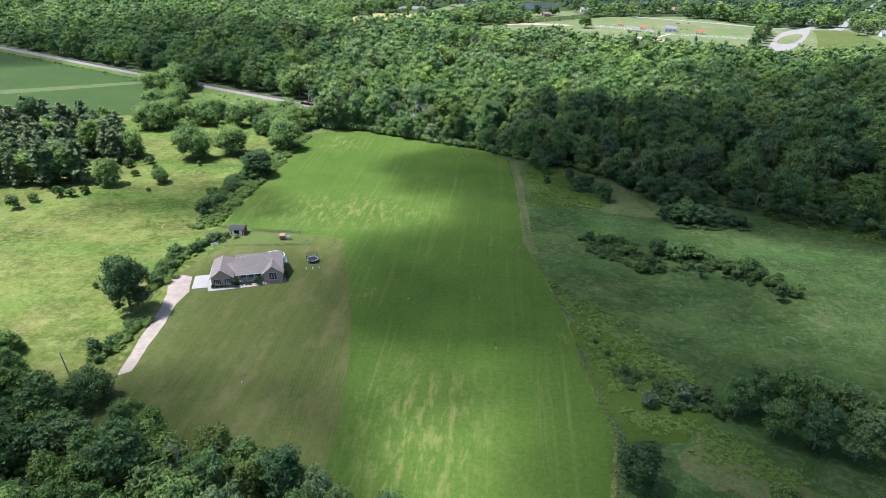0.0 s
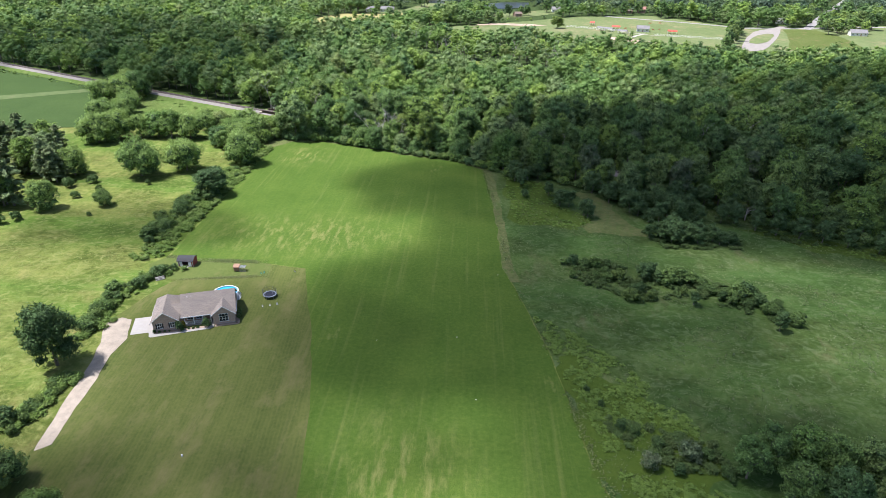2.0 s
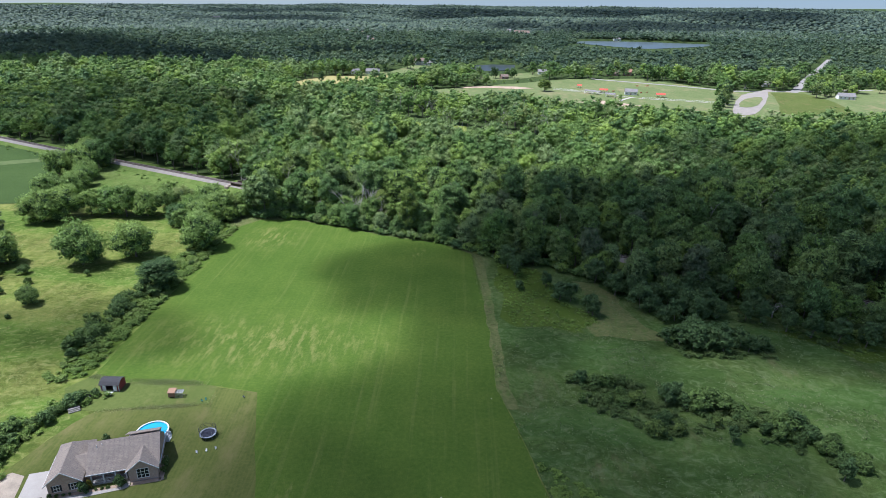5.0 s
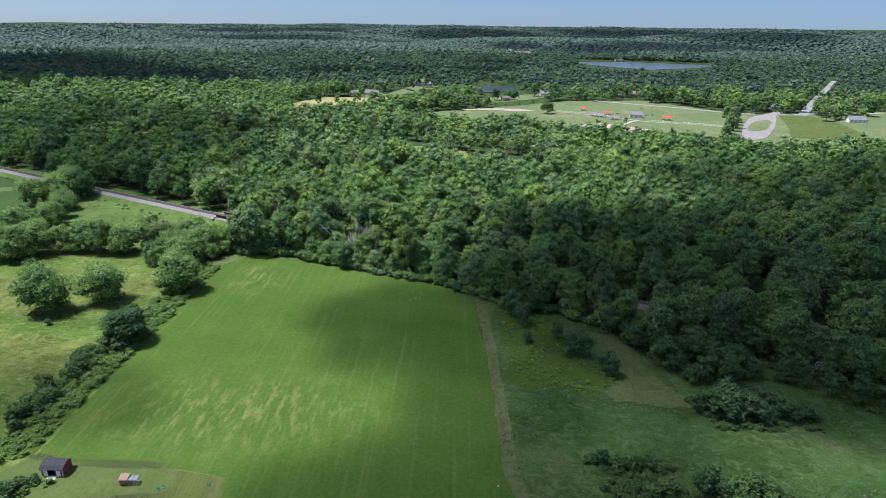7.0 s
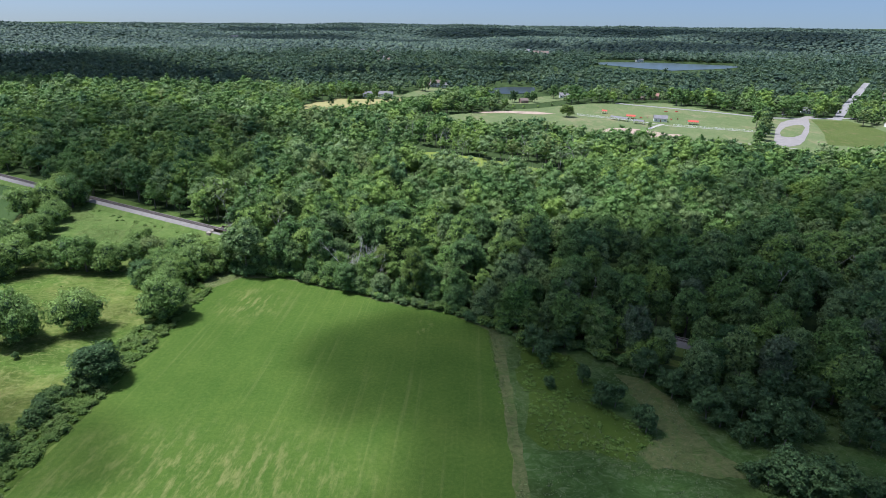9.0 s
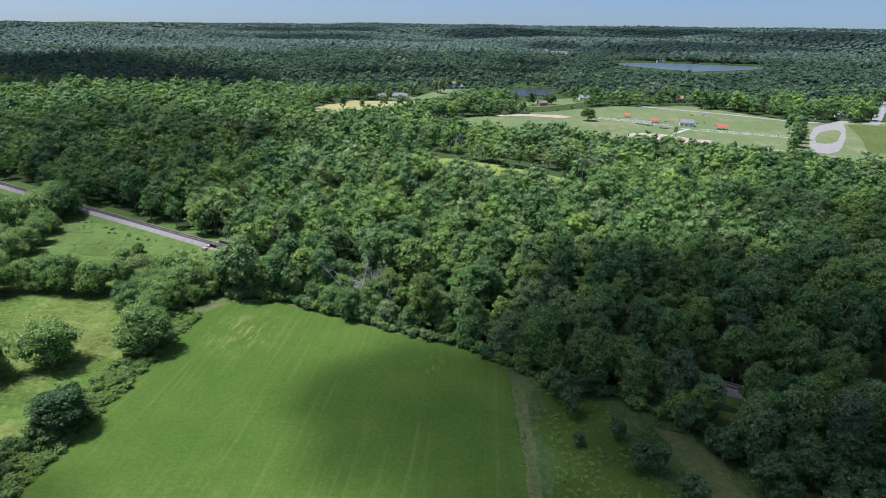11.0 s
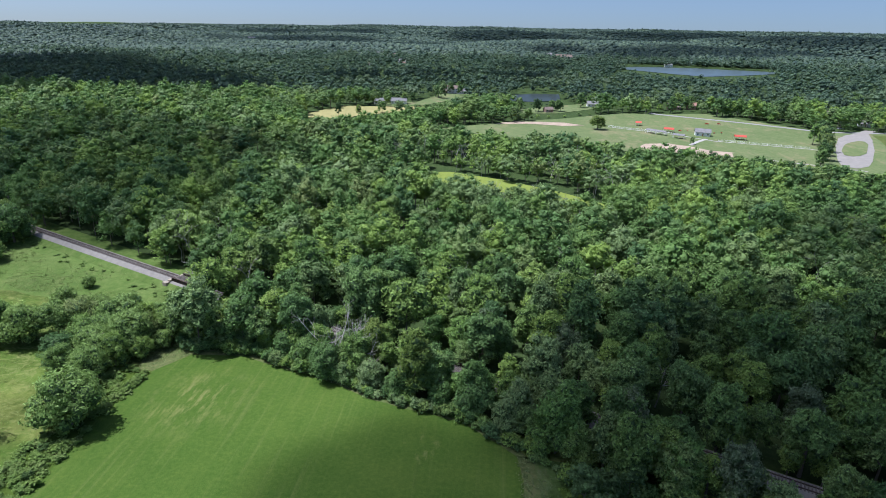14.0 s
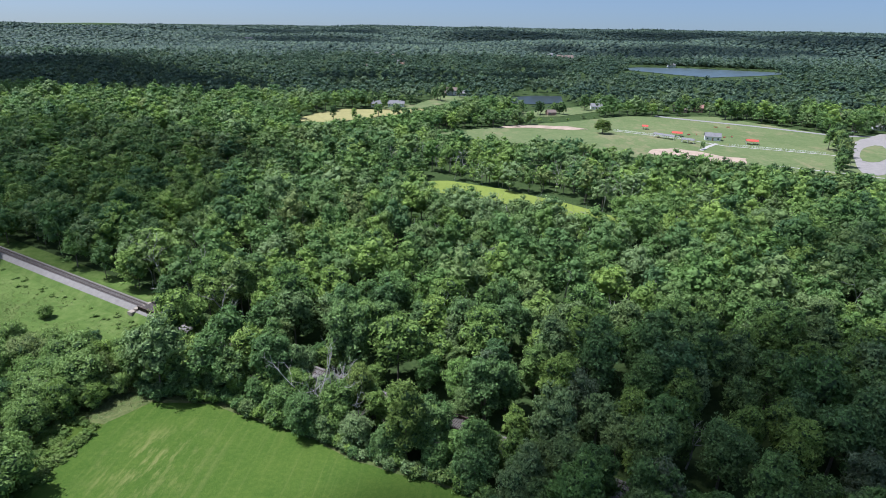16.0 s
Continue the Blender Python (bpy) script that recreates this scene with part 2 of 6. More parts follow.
# valley woods: distance haze mixed into the leaf tones, bluer and darker
VALLEY_MASS_HAZED = leaf("haze_tinted_valley_leaves", [(0.060, 0.105, 0.074), (0.080, 0.130, 0.088), (0.100, 0.155, 0.098), (0.130, 0.190, 0.110), (0.185, 0.245, 0.130)], own=False)
LEAF_DARK = leaf("dark_leaves", [(0.055, 0.108, 0.034), (0.078, 0.135, 0.040)], through=0.2)
NEEDLE = leaf("pine_needles", [(0.156, 0.218, 0.088), (0.208, 0.271, 0.110), (0.267, 0.314, 0.138)], through=0.25)
SHRUB_LEAF = leaf("shrub_leaves", [(0.106, 0.172, 0.050), (0.152, 0.236, 0.058), (0.092, 0.157, 0.052), (0.193, 0.266, 0.059)])
YOUNG_LEAF = leaf("young_tree_leaves", [(0.085, 0.150, 0.055), (0.120, 0.195, 0.066), (0.100, 0.170, 0.062)])
PALE_LEAF = leaf("silver_leaves", [(0.15, 0.20, 0.10), (0.21, 0.25, 0.13)])
LIME_LEAF = leaf("lime_leaves", [(0.17, 0.25, 0.05), (0.22, 0.28, 0.06)])
# crown cores: the shade in gaps between leaves, painted as a darker green
INNER_SHADE = plain("shade_dark_inner_foliage", (0.070, 0.118, 0.036), 0.9, vary=0.6, scale=2.2, bump=0.2)
BARK = plain("bark", (0.15, 0.125, 0.10), 0.9, vary=0.4, scale=2.0, bump=0.03)
DEAD = plain("bare_grey_wood", (0.34, 0.315, 0.28), 0.9, vary=0.3, scale=2.0)

# streak zones: dry stems; the one at y 82 also paints the sunlit pocket paler
HAY = turf("hay_field_grass", (0.043, 0.086, 0.012), (0.064, 0.111, 0.017), (0.100, 0.139, 0.024), (0.280, 0.246, 0.094), (0.64, 0.82),
           big=0.02, small=1.1, stripes=0.22, stripe_turn=radians(-2), stripe_size=0.3, relief=0.25, streak=((-48, 178, 42, 18, 0.5), (-9, 82, 18, 30, 0.45), (-66, 252, 14, 16, 0.5)))
LAWN = turf("mown_lawn", (0.048, 0.070, 0.016), (0.075, 0.095, 0.023), (0.108, 0.120, 0.033), (0.154, 0.137, 0.058), (0.50, 0.74),
            big=0.05, small=1.3, stripes=0.5, stripe_turn=radians(-6), stripe_size=0.5, relief=0.06, rows=0.42)
YARD = turf("yard_grass", (0.067, 0.092, 0.022), (0.087, 0.114, 0.029), (0.117, 0.134, 0.041), (0.176, 0.138, 0.068), (0.54, 0.76), big=0.06, small=1.1, relief=0.12)
MEADOW = turf("meadow_grass", (0.050, 0.082, 0.012), (0.101, 0.134, 0.025), (0.192, 0.199, 0.057), (0.230, 0.203, 0.074), (0.56, 0.74),
              big=0.034, small=0.55, stripes=0.5, stripe_turn=radians(38), stripe_size=0.16, relief=0.6, wisps=(0.230, 0.237, 0.082), drifts=(0.076, 0.132, 0.020))
MARSH = turf("wet_meadow_grass", (0.040, 0.075, 0.014), (0.064, 0.106, 0.024), (0.098, 0.134, 0.040), (0.131, 0.127, 0.057), (0.56, 0.76),
             big=0.045, small=0.9, stripes=0.3, stripe_turn=radians(70), stripe_size=0.5, relief=0.5, wisps=(0.147, 0.188, 0.081), drifts=(0.052, 0.098, 0.022))
FERN = turf("lush_green_weeds", (0.047, 0.077, 0.011), (0.062, 0.099, 0.015), (0.081, 0.114, 0.019), (0.085, 0.083, 0.026), (0.68, 0.85), big=0.10, small=1.0, relief=0.35)
LUSH = turf("lush_meadow", (0.064, 0.108, 0.022), (0.096, 0.145, 0.032), (0.145, 0.185, 0.054), (0.16, 0.19, 0.06), (0.55, 0.75), big=0.05, small=0.35, relief=0.5)
CROP = turf("soybean_crop", (0.037, 0.064, 0.018), (0.046, 0.078, 0.022), (0.063, 0.098, 0.028), (0.085, 0.110, 0.035), (0.70, 0.9),
            big=0.02, small=1.2, stripes=0.15, stripe_turn=radians(62), stripe_size=0.5, relief=0.2)
SWALE = turf("mown_waterway", (0.070, 0.105, 0.036), (0.095, 0.128, 0.048), (0.125, 0.150, 0.062), (0.14, 0.14, 0.07), (0.6, 0.8), big=0.05, small=0.5, relief=0.1)
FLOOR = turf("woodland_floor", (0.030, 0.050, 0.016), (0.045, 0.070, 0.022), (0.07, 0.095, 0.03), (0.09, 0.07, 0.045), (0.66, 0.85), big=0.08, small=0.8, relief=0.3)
PARK = turf("park_lawn", (0.094, 0.132, 0.047), (0.130, 0.162, 0.063), (0.172, 0.191, 0.084), (0.271, 0.216, 0.126), (0.52, 0.80), big=0.018, small=0.3, relief=0.1)
STRAW = turf("dry_hay_stubble", (0.24, 0.22, 0.085), (0.30, 0.27, 0.11), (0.35, 0.31, 0.13), (0.20, 0.23, 0.07), (0.60, 0.8), big=0.02, small=0.3, relief=0.1)
GOLD = turf("yellow_green_meadow", (0.15, 0.19, 0.035), (0.19, 0.23, 0.045), (0.22, 0.26, 0.06), (0.16, 0.20, 0.04), (0.62, 0.85), big=0.05, small=0.5, relief=0.2)
DIRT = plain("bare_dirt", (0.36, 0.27, 0.19), 0.95, vary=0.3, scale=0.15)
TRACK = turf("worn_field_edge", (0.070, 0.103, 0.028), (0.103, 0.122, 0.040), (0.149, 0.146, 0.060), (0.075, 0.126, 0.026), (0.5, 0.7), big=0.12, small=0.9, relief=0.25, wisps=(0.184, 0.173, 0.075))
LOOP_GRAVEL = plain("grey_gravel", (0.25, 0.225, 0.195), 0.95, vary=0.2, scale=0.3, bump=0.03)
GRAVEL = plain("gravel", (0.310, 0.261, 0.198), 0.95, vary=0.28, scale=0.6, bump=0.03)
BALLAST = plain("railway_ballast", (0.205, 0.186, 0.158), 0.95, vary=0.22, scale=0.7, bump=0.05)
CONCRETE = plain("concrete", (0.38, 0.352, 0.31), 0.85, vary=0.10, scale=0.5)
ASPHALT = plain("pale_asphalt", (0.25, 0.235, 0.215), 0.9, vary=0.12, scale=0.1)
# far hill woods: the blue of distance haze is put into the base colour
FAR_WOOD_HAZED = leaf("haze_tinted_canopy", [(0.047, 0.079, 0.061), (0.067, 0.100, 0.073), (0.092, 0.129, 0.084), (0.055, 0.089, 0.067)], own=False, through=0.1, even=0.9)
RUST = plain("rusted_steel", (0.080, 0.055, 0.042), 0.8, 0.4, vary=0.35, scale=1.2)
RAIL = plain("worn_rail", (0.07, 0.05, 0.04), 0.6, 0.3, vary=0.2, scale=1.0)
TIE = plain("creosoted_timber", (0.115, 0.098, 0.082), 0.9, vary=0.3, scale=1.5)
WHITE = plain("white_paint", (0.78, 0.77, 0.74), 0.6, vary=0.06, scale=1.0)
BLACK = plain("black_shingle", (0.028, 0.028, 0.030), 0.85, vary=0.25, scale=2.0)
RED = plain("barn_red_boards", (0.26, 0.045, 0.035), 0.75, vary=0.2, scale=2.0)
RED_ROOF = plain("red_metal_roof", (0.50, 0.075, 0.045), 0.5, vary=0.12, scale=0.8)
GREY_ROOF = plain("grey_shingle", (0.20, 0.19, 0.185), 0.9, vary=0.2, scale=0.6)
BROWN_ROOF = plain("brown_shingle", (0.19, 0.14, 0.11), 0.9, vary=0.2, scale=0.6)
TAN_ROOF = plain("reddish_shingle", (0.27, 0.145, 0.105), 0.9, vary=0.2, scale=0.6)
SIDING = plain("pale_siding", (0.66, 0.65, 0.62), 0.7, vary=0.08, scale=0.8)
BRICK_FAR = plain("far_brick", (0.34, 0.22, 0.17), 0.85, vary=0.2, scale=1.0)
WOOD = plain("weathered_boards", (0.27, 0.16, 0.10), 0.85, vary=0.3, scale=2.5)
STEEL = plain("galvanised_steel", (0.45, 0.46, 0.47), 0.4, 0.8, vary=0.12, scale=2.0)
NAVY = plain("dark_blue_mat", (0.010, 0.013, 0.028), 0.7, vary=0.3, scale=1.5)
GREY_PAD = plain("grey_padding", (0.26, 0.29, 0.34), 0.55, vary=0.15, scale=1.5)


def shingles():
    m, nt, b = nodes_of("asphalt_shingles")
    p = place(nt)
    br = nt.nodes.new("ShaderNodeTexBrick")
    br.inputs["Scale"].default_value = 1.0
    br.inputs["Brick Width"].default_value, br.inputs["Row Height"].default_value = 0.9, 0.14
    br.inputs["Mortar Size"].default_value = 0.012
    br.inputs["Color1"].default_value = (0.285, 0.235, 0.188, 1)
    br.inputs["Color2"].default_value = (0.360, 0.302, 0.242, 1)
    br.inputs["Mortar"].default_value = (0.12, 0.10, 0.09, 1)
    nt.links.new(p, br.inputs[0])
    col = mixed(nt, ramp(nt, fuzz(nt, p, 0.5, 5.0), (0.35, 0.0), (0.75, 0.5)), br.outputs[0], (0.19, 0.165, 0.145))
    nt.links.new(col, b.inputs["Base Color"])
    b.inputs["Roughness"].default_value = 0.92
    bumped(nt, b, br.outputs["Fac"], 0.3, 0.01)
    return m


def stonework():
    m, nt, b = nodes_of("mixed_brick")
    g = nt.nodes.new("ShaderNodeTexCoord")
    sep = nt.nodes.new("ShaderNodeSeparateXYZ")
    nt.links.new(g.outputs["Object"], sep.inputs[0])
    s = nt.nodes.new("ShaderNodeMath")
    nt.links.new(sep.outputs[0], s.inputs[0])
    nt.links.new(sep.outputs[1], s.inputs[1])
    cmb = nt.nodes.new("ShaderNodeCombineXYZ")
    nt.links.new(s.outputs[0], cmb.inputs[0])
    nt.links.new(sep.outputs[2], cmb.inputs[1])
    br = nt.nodes.new("ShaderNodeTexBrick")
    br.inputs["Brick Width"].default_value, br.inputs["Row Height"].default_value, br.inputs["Mortar Size"].default_value = 0.30, 0.10, 0.010
    br.inputs["Scale"].default_value = 1.0
    br.inputs["Color1"].default_value = (0.47, 0.295, 0.205, 1)
    br.inputs["Color2"].default_value = (0.60, 0.44, 0.325, 1)
    br.inputs["Mortar"].default_value = (0.38, 0.33, 0.28, 1)
    nt.links.new(cmb.outputs[0], br.inputs[0])
    col = mixed(nt, ramp(nt, fuzz(nt, cmb.outputs[0], 2.5), (0.4, 0.0), (0.7, 0.5)), br.outputs[0], (0.43, 0.30, 0.23))
    nt.links.new(col, b.inputs["Base Color"])
    b.inputs["Roughness"].default_value = 0.85
    bumped(nt, b, br.outputs["Fac"], 0.4, -0.01)
    return m


def watery(name, colour, rough):
    m, nt, b = nodes_of(name)
    b.inputs["Base Color"].default_value = (*colour, 1)
    b.inputs["Roughness"].default_value = rough
    b.inputs["Specular IOR Level"].default_value = 0.5
    bumped(nt, b, fuzz(nt, place(nt), 1.2, 3.0), 0.15, 0.05)
    return m


def pane():
    m, nt, b = nodes_of("window_glass")
    b.inputs["Base Color"].default_value = (0.02, 0.025, 0.03, 1)
    b.inputs["Roughness"].default_value = 0.08
    return m


SHINGLE, STONE, GLASS = shingles(), stonework(), pane()
POOL_WATER = watery("pool_water", (0.05, 0.42, 0.62), 0.12)
LAKE_WATER = watery("lake_water", (0.075, 0.100, 0.098), 0.3)
POND_WATER = watery("pond_water", (0.03, 0.04, 0.035), 0.35)

# ---------------------------------------------------------------- the plan
RAIL_A, RAIL_B = Vector((-420, 462.7, 0)), Vector((330, 108.9, 0))
RAIL_D = (RAIL_B - RAIL_A).normalized()
RAIL_N = Vector((-RAIL_D.y, RAIL_D.x, 0))
HAY_EDGE = [(-41.5, 157.1), (-36.5, 140), (-32.3, 126.8), (-27.8, 107.9), (-24.4, 86.5), (-23.4, 76.6), (-24, 60), (-8, 52), (12, 54), (22, 68), (26.1, 84.7), (24.1, 91.9),
            (20.4, 122.7), (13.6, 154.1), (11.4, 161.2), (11.2, 186.9), (9.4, 220), (7.6, 240.9), (-4.6, 251), (-17, 254), (-27, 257), (-35.4, 262), (-50, 267),
            (-62, 271.7), (-76, 270.6), (-82, 262), (-83, 245), (-82, 221), (-81.5, 185), (-80.4, 161.4), (-72.3, 159.2), (-53.9, 159.5)]
LAWN_EDGE = [(-41.5, 157.1), (-36.5, 140), (-32.3, 126.8), (-27.8, 107.9), (-24.4, 86.5), (-23.4, 76.6), (-24, 58), (-45, 58), (-66, 72), (-71.5, 88), (-71.2, 96), (-73, 110),
             (-76.5, 121), (-79.5, 130), (-77, 140), (-73, 148.7), (-50.4, 152.4), (-50.9, 158.4)]
YARD_EDGE = [(-73, 148.7), (-50.4, 152.4), (-50.9, 158.8), (-53.9, 159.5), (-72.3, 159.2), (-80.4, 161.4), (-84, 156), (-79, 149)]
MARSH_EDGE = [(22, 60), (26.3, 84.7), (24.3, 91.9), (20.6, 122.7), (13.8, 154.1), (11.6, 161.2), (11.4, 186.9), (9.6, 220), (7.8, 240.9), (20, 240), (60, 224), (110, 205), (200, 170), (330, 110), (300, 30), (120, 30), (60, 45)]
CROP_EDGE = [(-176, 283), (-215, 365), (-254, 383), (-380, 440), (-700, 580), (-700, 270), (-300, 262)]
PARK_EDGE = [(-60, 602), (-40, 618), (12, 664), (60, 690), (120, 735), (152, 738), (206, 750), (278, 664), (330, 672), (400, 680), (400, 560), (330, 520), (247, 500), (206, 505), (178, 500), (107, 545), (52, 575), (0, 590)]
STRAW_EDGE = [(-172, 650), (-160, 700), (-147, 728), (-100, 732), (-72, 745), (-66, 735), (-92, 698), (-136, 650)]
GOLD_EDGE = [(-41, 474), (-24, 477), (6, 465), (37, 445), (58, 427), (50, 414), (26, 429), (-6, 447), (-32, 455)]
YARDS_EDGE = [(-125, 740), (-100, 735), (-72, 748), (-60, 770), (-42, 800), (-30, 850), (-62, 850), (-80, 775), (-104, 765)]
LAKE_EDGE = [(215, 1290), (260, 1335), (360, 1330), (480, 1275), (500, 1250), (430, 1200), (333, 1150), (290, 1190)]
POND_EDGE = [(15, 850), (45, 872), (76, 871), (72, 815), (40, 798), (17, 802)]
HOUSES_EDGE = [(30, 715), (60, 722), (110, 770), (100, 800), (60, 770), (20, 740)]
BRIDGE_GAP = [(-106, 316), (-80, 303.5), (-79, 299.5), (-105, 311)]
ROAD_GAP = [(330, 666), (390, 760), (476, 886), (553, 1000), (563, 994), (491, 878), (406, 754), (346, 662)]
SIDE_EDGE = [(352, 570), (380, 690), (440, 700), (470, 600), (420, 540)]
# x, y, width, depth, height, turn, wall, roof, label
FAR_HOUSES = [(-50, 862, 12, 9, 5.4, 10, 0, 1, "tall pale house with a brown roof by the pond"), (-38, 858, 9, 8, 3.0, 5, 2, 0, "white garage beside a tall house"), (-62, 858, 9, 7, 2.8, 10, 1, 1, "low brick house behind trees"),
              (-117, 752, 10, 8, 3.0, 15, 2, 0, "small white house beside the straw field"), (-98, 757, 16, 8, 3.0, 8, 2, 0, "long white barn beside the straw field"), (52, 730, 8, 6, 2.8, 20, 1, 1, "small brown house among garden trees"),
              (101, 778, 11, 8, 2.9, 0, 2, 0, "white bungalow among trees"), (183, 777, 13, 9, 2.9, -20, 1, 1, "brown brick bungalow across the park road"), (201, 780, 9, 8, 4.2, -20, 1, 2, "brick house with a reddish roof"),
              (327, 752, 14, 9, 2.9, -25, 2, 1, "low house with a brown roof by the road"), (330, 705, 10, 7, 2.8, -15, 2, 0, "small white garage by the road"), (347, 848, 12, 8, 2.9, -20, 2, 0, "white bungalow beside the village road"),
              (385, 773, 12, 8, 2.9, -30, 0, 0, "pale bungalow beside the village road"), (450, 790, 16, 9, 3.0, -30, 2, 0, "long white house beside the village road"), (366, 628, 14, 8, 3.0, -10, 2, 0, "long white house beside a wide lawn"),
              (484, 832, 14, 9, 3.0, -25, 1, 1, "brown house set back from the village road"), (-252, 1471, 14, 9, 6, 10, 2, 0, "white house far off on a wooded slope"), (-221, 1396, 12, 9, 6, -10, 2, 0, "white house far off in the woods"),
              (-178, 1304, 14, 9, 6, 20, 2, 0, "white house far off among the trees"), (-211, 1451, 12, 9, 5, 0, 0, 1, "pale house far off on a wooded slope"), (-222, 1208, 11, 8, 5, 10, 2, 1, "white house with a brown roof in the far woods"), (-168, 1262, 11, 8, 4, 0, 1, 2, "far brick house with a reddish roof in the woods"),
              (142, 1475, 34, 14, 7, 5, 2, 1, "large white building far off on a hill"),
              (112, 1478, 10, 10, 11, 5, 2, 0, "tall white building far off on a hill"), (-874, 2312, 24, 12, 8, 10, 2, 0, "white building far off on a hill"), (330, 1362, 14, 9, 4, 0, 2, 0, "white boathouse on the far shore of the lake")]
GARDENS = [[(h[0] - h[2] * 0.6, h[1] - h[3]), (h[0] + h[2] * 0.6, h[1] - h[3]), (h[0] + h[2] * 0.6, h[1] + 2), (h[0] - h[2] * 0.6, h[1] + 2)] for h in FAR_HOUSES]
OPEN_LAND = [PARK_EDGE, STRAW_EDGE, GOLD_EDGE, YARDS_EDGE, LAKE_EDGE, POND_EDGE, HOUSES_EDGE, ROAD_GAP, SIDE_EDGE, BRIDGE_GAP] + GARDENS


def ground_sheet():
    xs = np.unique(np.concatenate([np.linspace(-5200, -900, 44), np.linspace(-900, -300, 31), np.linspace(-300, 300, 61), np.linspace(300, 900, 31), np.linspace(900, 5200, 44)]))
    ys = np.unique(np.concatenate([np.linspace(-3000, -200, 15), np.linspace(-200, 800, 101), np.linspace(800, 1600, 33), np.linspace(1600, 5200, 61)]))
    gx, gy = np.meshgrid(xs, ys)
    v = np.stack([gx.ravel(), gy.ravel(), land(gx, gy).ravel()], 1)
    nx, ny = len(xs), len(ys)
    i = (np.arange(ny - 1)[:, None] * nx + np.arange(nx - 1)[None]).ravel()
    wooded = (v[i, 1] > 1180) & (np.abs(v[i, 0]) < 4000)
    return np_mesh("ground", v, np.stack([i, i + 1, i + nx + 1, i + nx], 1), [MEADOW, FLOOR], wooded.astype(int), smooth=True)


tagged(new("ground", ground_sheet()), "sunlit rough meadow grass reaching to the wooded hills", "ground", kind="structure")


def patch(name, edge, material, label, category, lift, step=8.0, rag=0.5):
    """A piece of ground with a slightly uneven outline, laid over the sheet."""
    from mathutils.geometry import delaunay_2d_cdt
    pts = []
    for (x0, y0), (x1, y1) in zip(edge, edge[1:] + edge[:1]):
        n = max(1, int(math.hypot(x1 - x0, y1 - y0) / (step * 0.5)))
        for k in range(n):
            x, y = x0 + (x1 - x0) * k / n, y0 + (y1 - y0) * k / n
            pts.append(tuple(c + rag * (noise.noise((x * 0.31, y * 0.31, k)) + noise.noise((x * 0.11, y * 0.11, k)) * max(0.0, rag - 0.6)) for c, k in ((x, 3.0), (y, 9.0))))
    n = len(pts)
    ar = np.array(edge)
    gx, gy = np.meshgrid(np.arange(ar[:, 0].min(), ar[:, 0].max(), step), np.arange(ar[:, 1].min(), ar[:, 1].max(), step))
    ok = in_poly(gx, gy, edge)
    inner = list(zip(gx[ok].tolist(), gy[ok].tolist()))
    out = delaunay_2d_cdt([Vector(p) for p in pts + inner], [], [list(range(n))], 1, 1e-4)
    co = np.array([(v.x, v.y) for v in out[0]])
    v = np.column_stack([co, land(co[:, 0], co[:, 1]) + lift])
    me = bpy.data.meshes.new(name)
    me.from_pydata(v.tolist(), [], [list(f) for f in out[2]])
    me.materials.append(material)
    ob = new(name, me)
    me.update()
    if len(me.polygons) and me.polygons[0].normal.z < 0:
        me.flip_normals()
    return tagged(ob, label, category, kind="structure")


patch("hay_field", HAY_EDGE, HAY, "bright green mown hay field with pale dry streaks", "field", 0.03)
patch("lawn", LAWN_EDGE, LAWN, "dull green mown lawn with fine mowing lines", "lawn", 0.02)
patch("yard", YARD_EDGE, YARD, "rough bright grass of the back yard round a shed", "lawn", 0.025)
patch("marsh", MARSH_EDGE, MARSH, "grey-green wet meadow of tall tufted grass", "meadow", 0.02, rag=0.3)
patch("crop_field", CROP_EDGE, CROP, "dark green field of soybeans", "field", 0.10)
patch("crop_waterway", [(-300, 300), (-262, 322), (-225, 345), (-205, 356), (-209, 362), (-230, 352), (-268, 331), (-308, 312)], SWALE, "pale mown grass strip through the crop field", "field", 0.16)
patch("rail_meadow", [(-92, 286), (-110, 292), (-128, 296), (-150, 300), (-175, 300), (-182, 345), (-400, 452), (-402, 470), (-205, 374), (-97, 325)], LUSH, "lush green meadow beside the railway", "meadow", 0.03, rag=1.0)
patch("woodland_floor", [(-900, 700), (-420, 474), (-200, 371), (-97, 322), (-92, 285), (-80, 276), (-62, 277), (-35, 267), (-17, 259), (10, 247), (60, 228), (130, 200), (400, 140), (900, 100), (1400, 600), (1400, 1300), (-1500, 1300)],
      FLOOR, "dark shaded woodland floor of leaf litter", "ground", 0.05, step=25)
patch("park_lawn", PARK_EDGE, PARK, "pale green mown lawn of a ball park", "lawn", 0.35)
patch("straw_field", STRAW_EDGE, STRAW, "tan field of dry hay stubble", "field", 0.35)
patch("gold_meadow", GOLD_EDGE, GOLD, "yellow-green strip of sunlit wet meadow", "meadow", 0.3)
patch("house_yards", YARDS_EDGE, PARK, "green lawns between far houses", "lawn", 0.3)
patch("house_lawn", HOUSES_EDGE, PARK, "green lawns beside far houses", "lawn", 0.3)
patch("lake", LAKE_EDGE, LAKE_WATER, "grey-blue lake between wooded hills", "lake", 0.6, step=30)
patch("pond", POND_EDGE, POND_WATER, "dark still pond by the houses", "pond", 0.6)
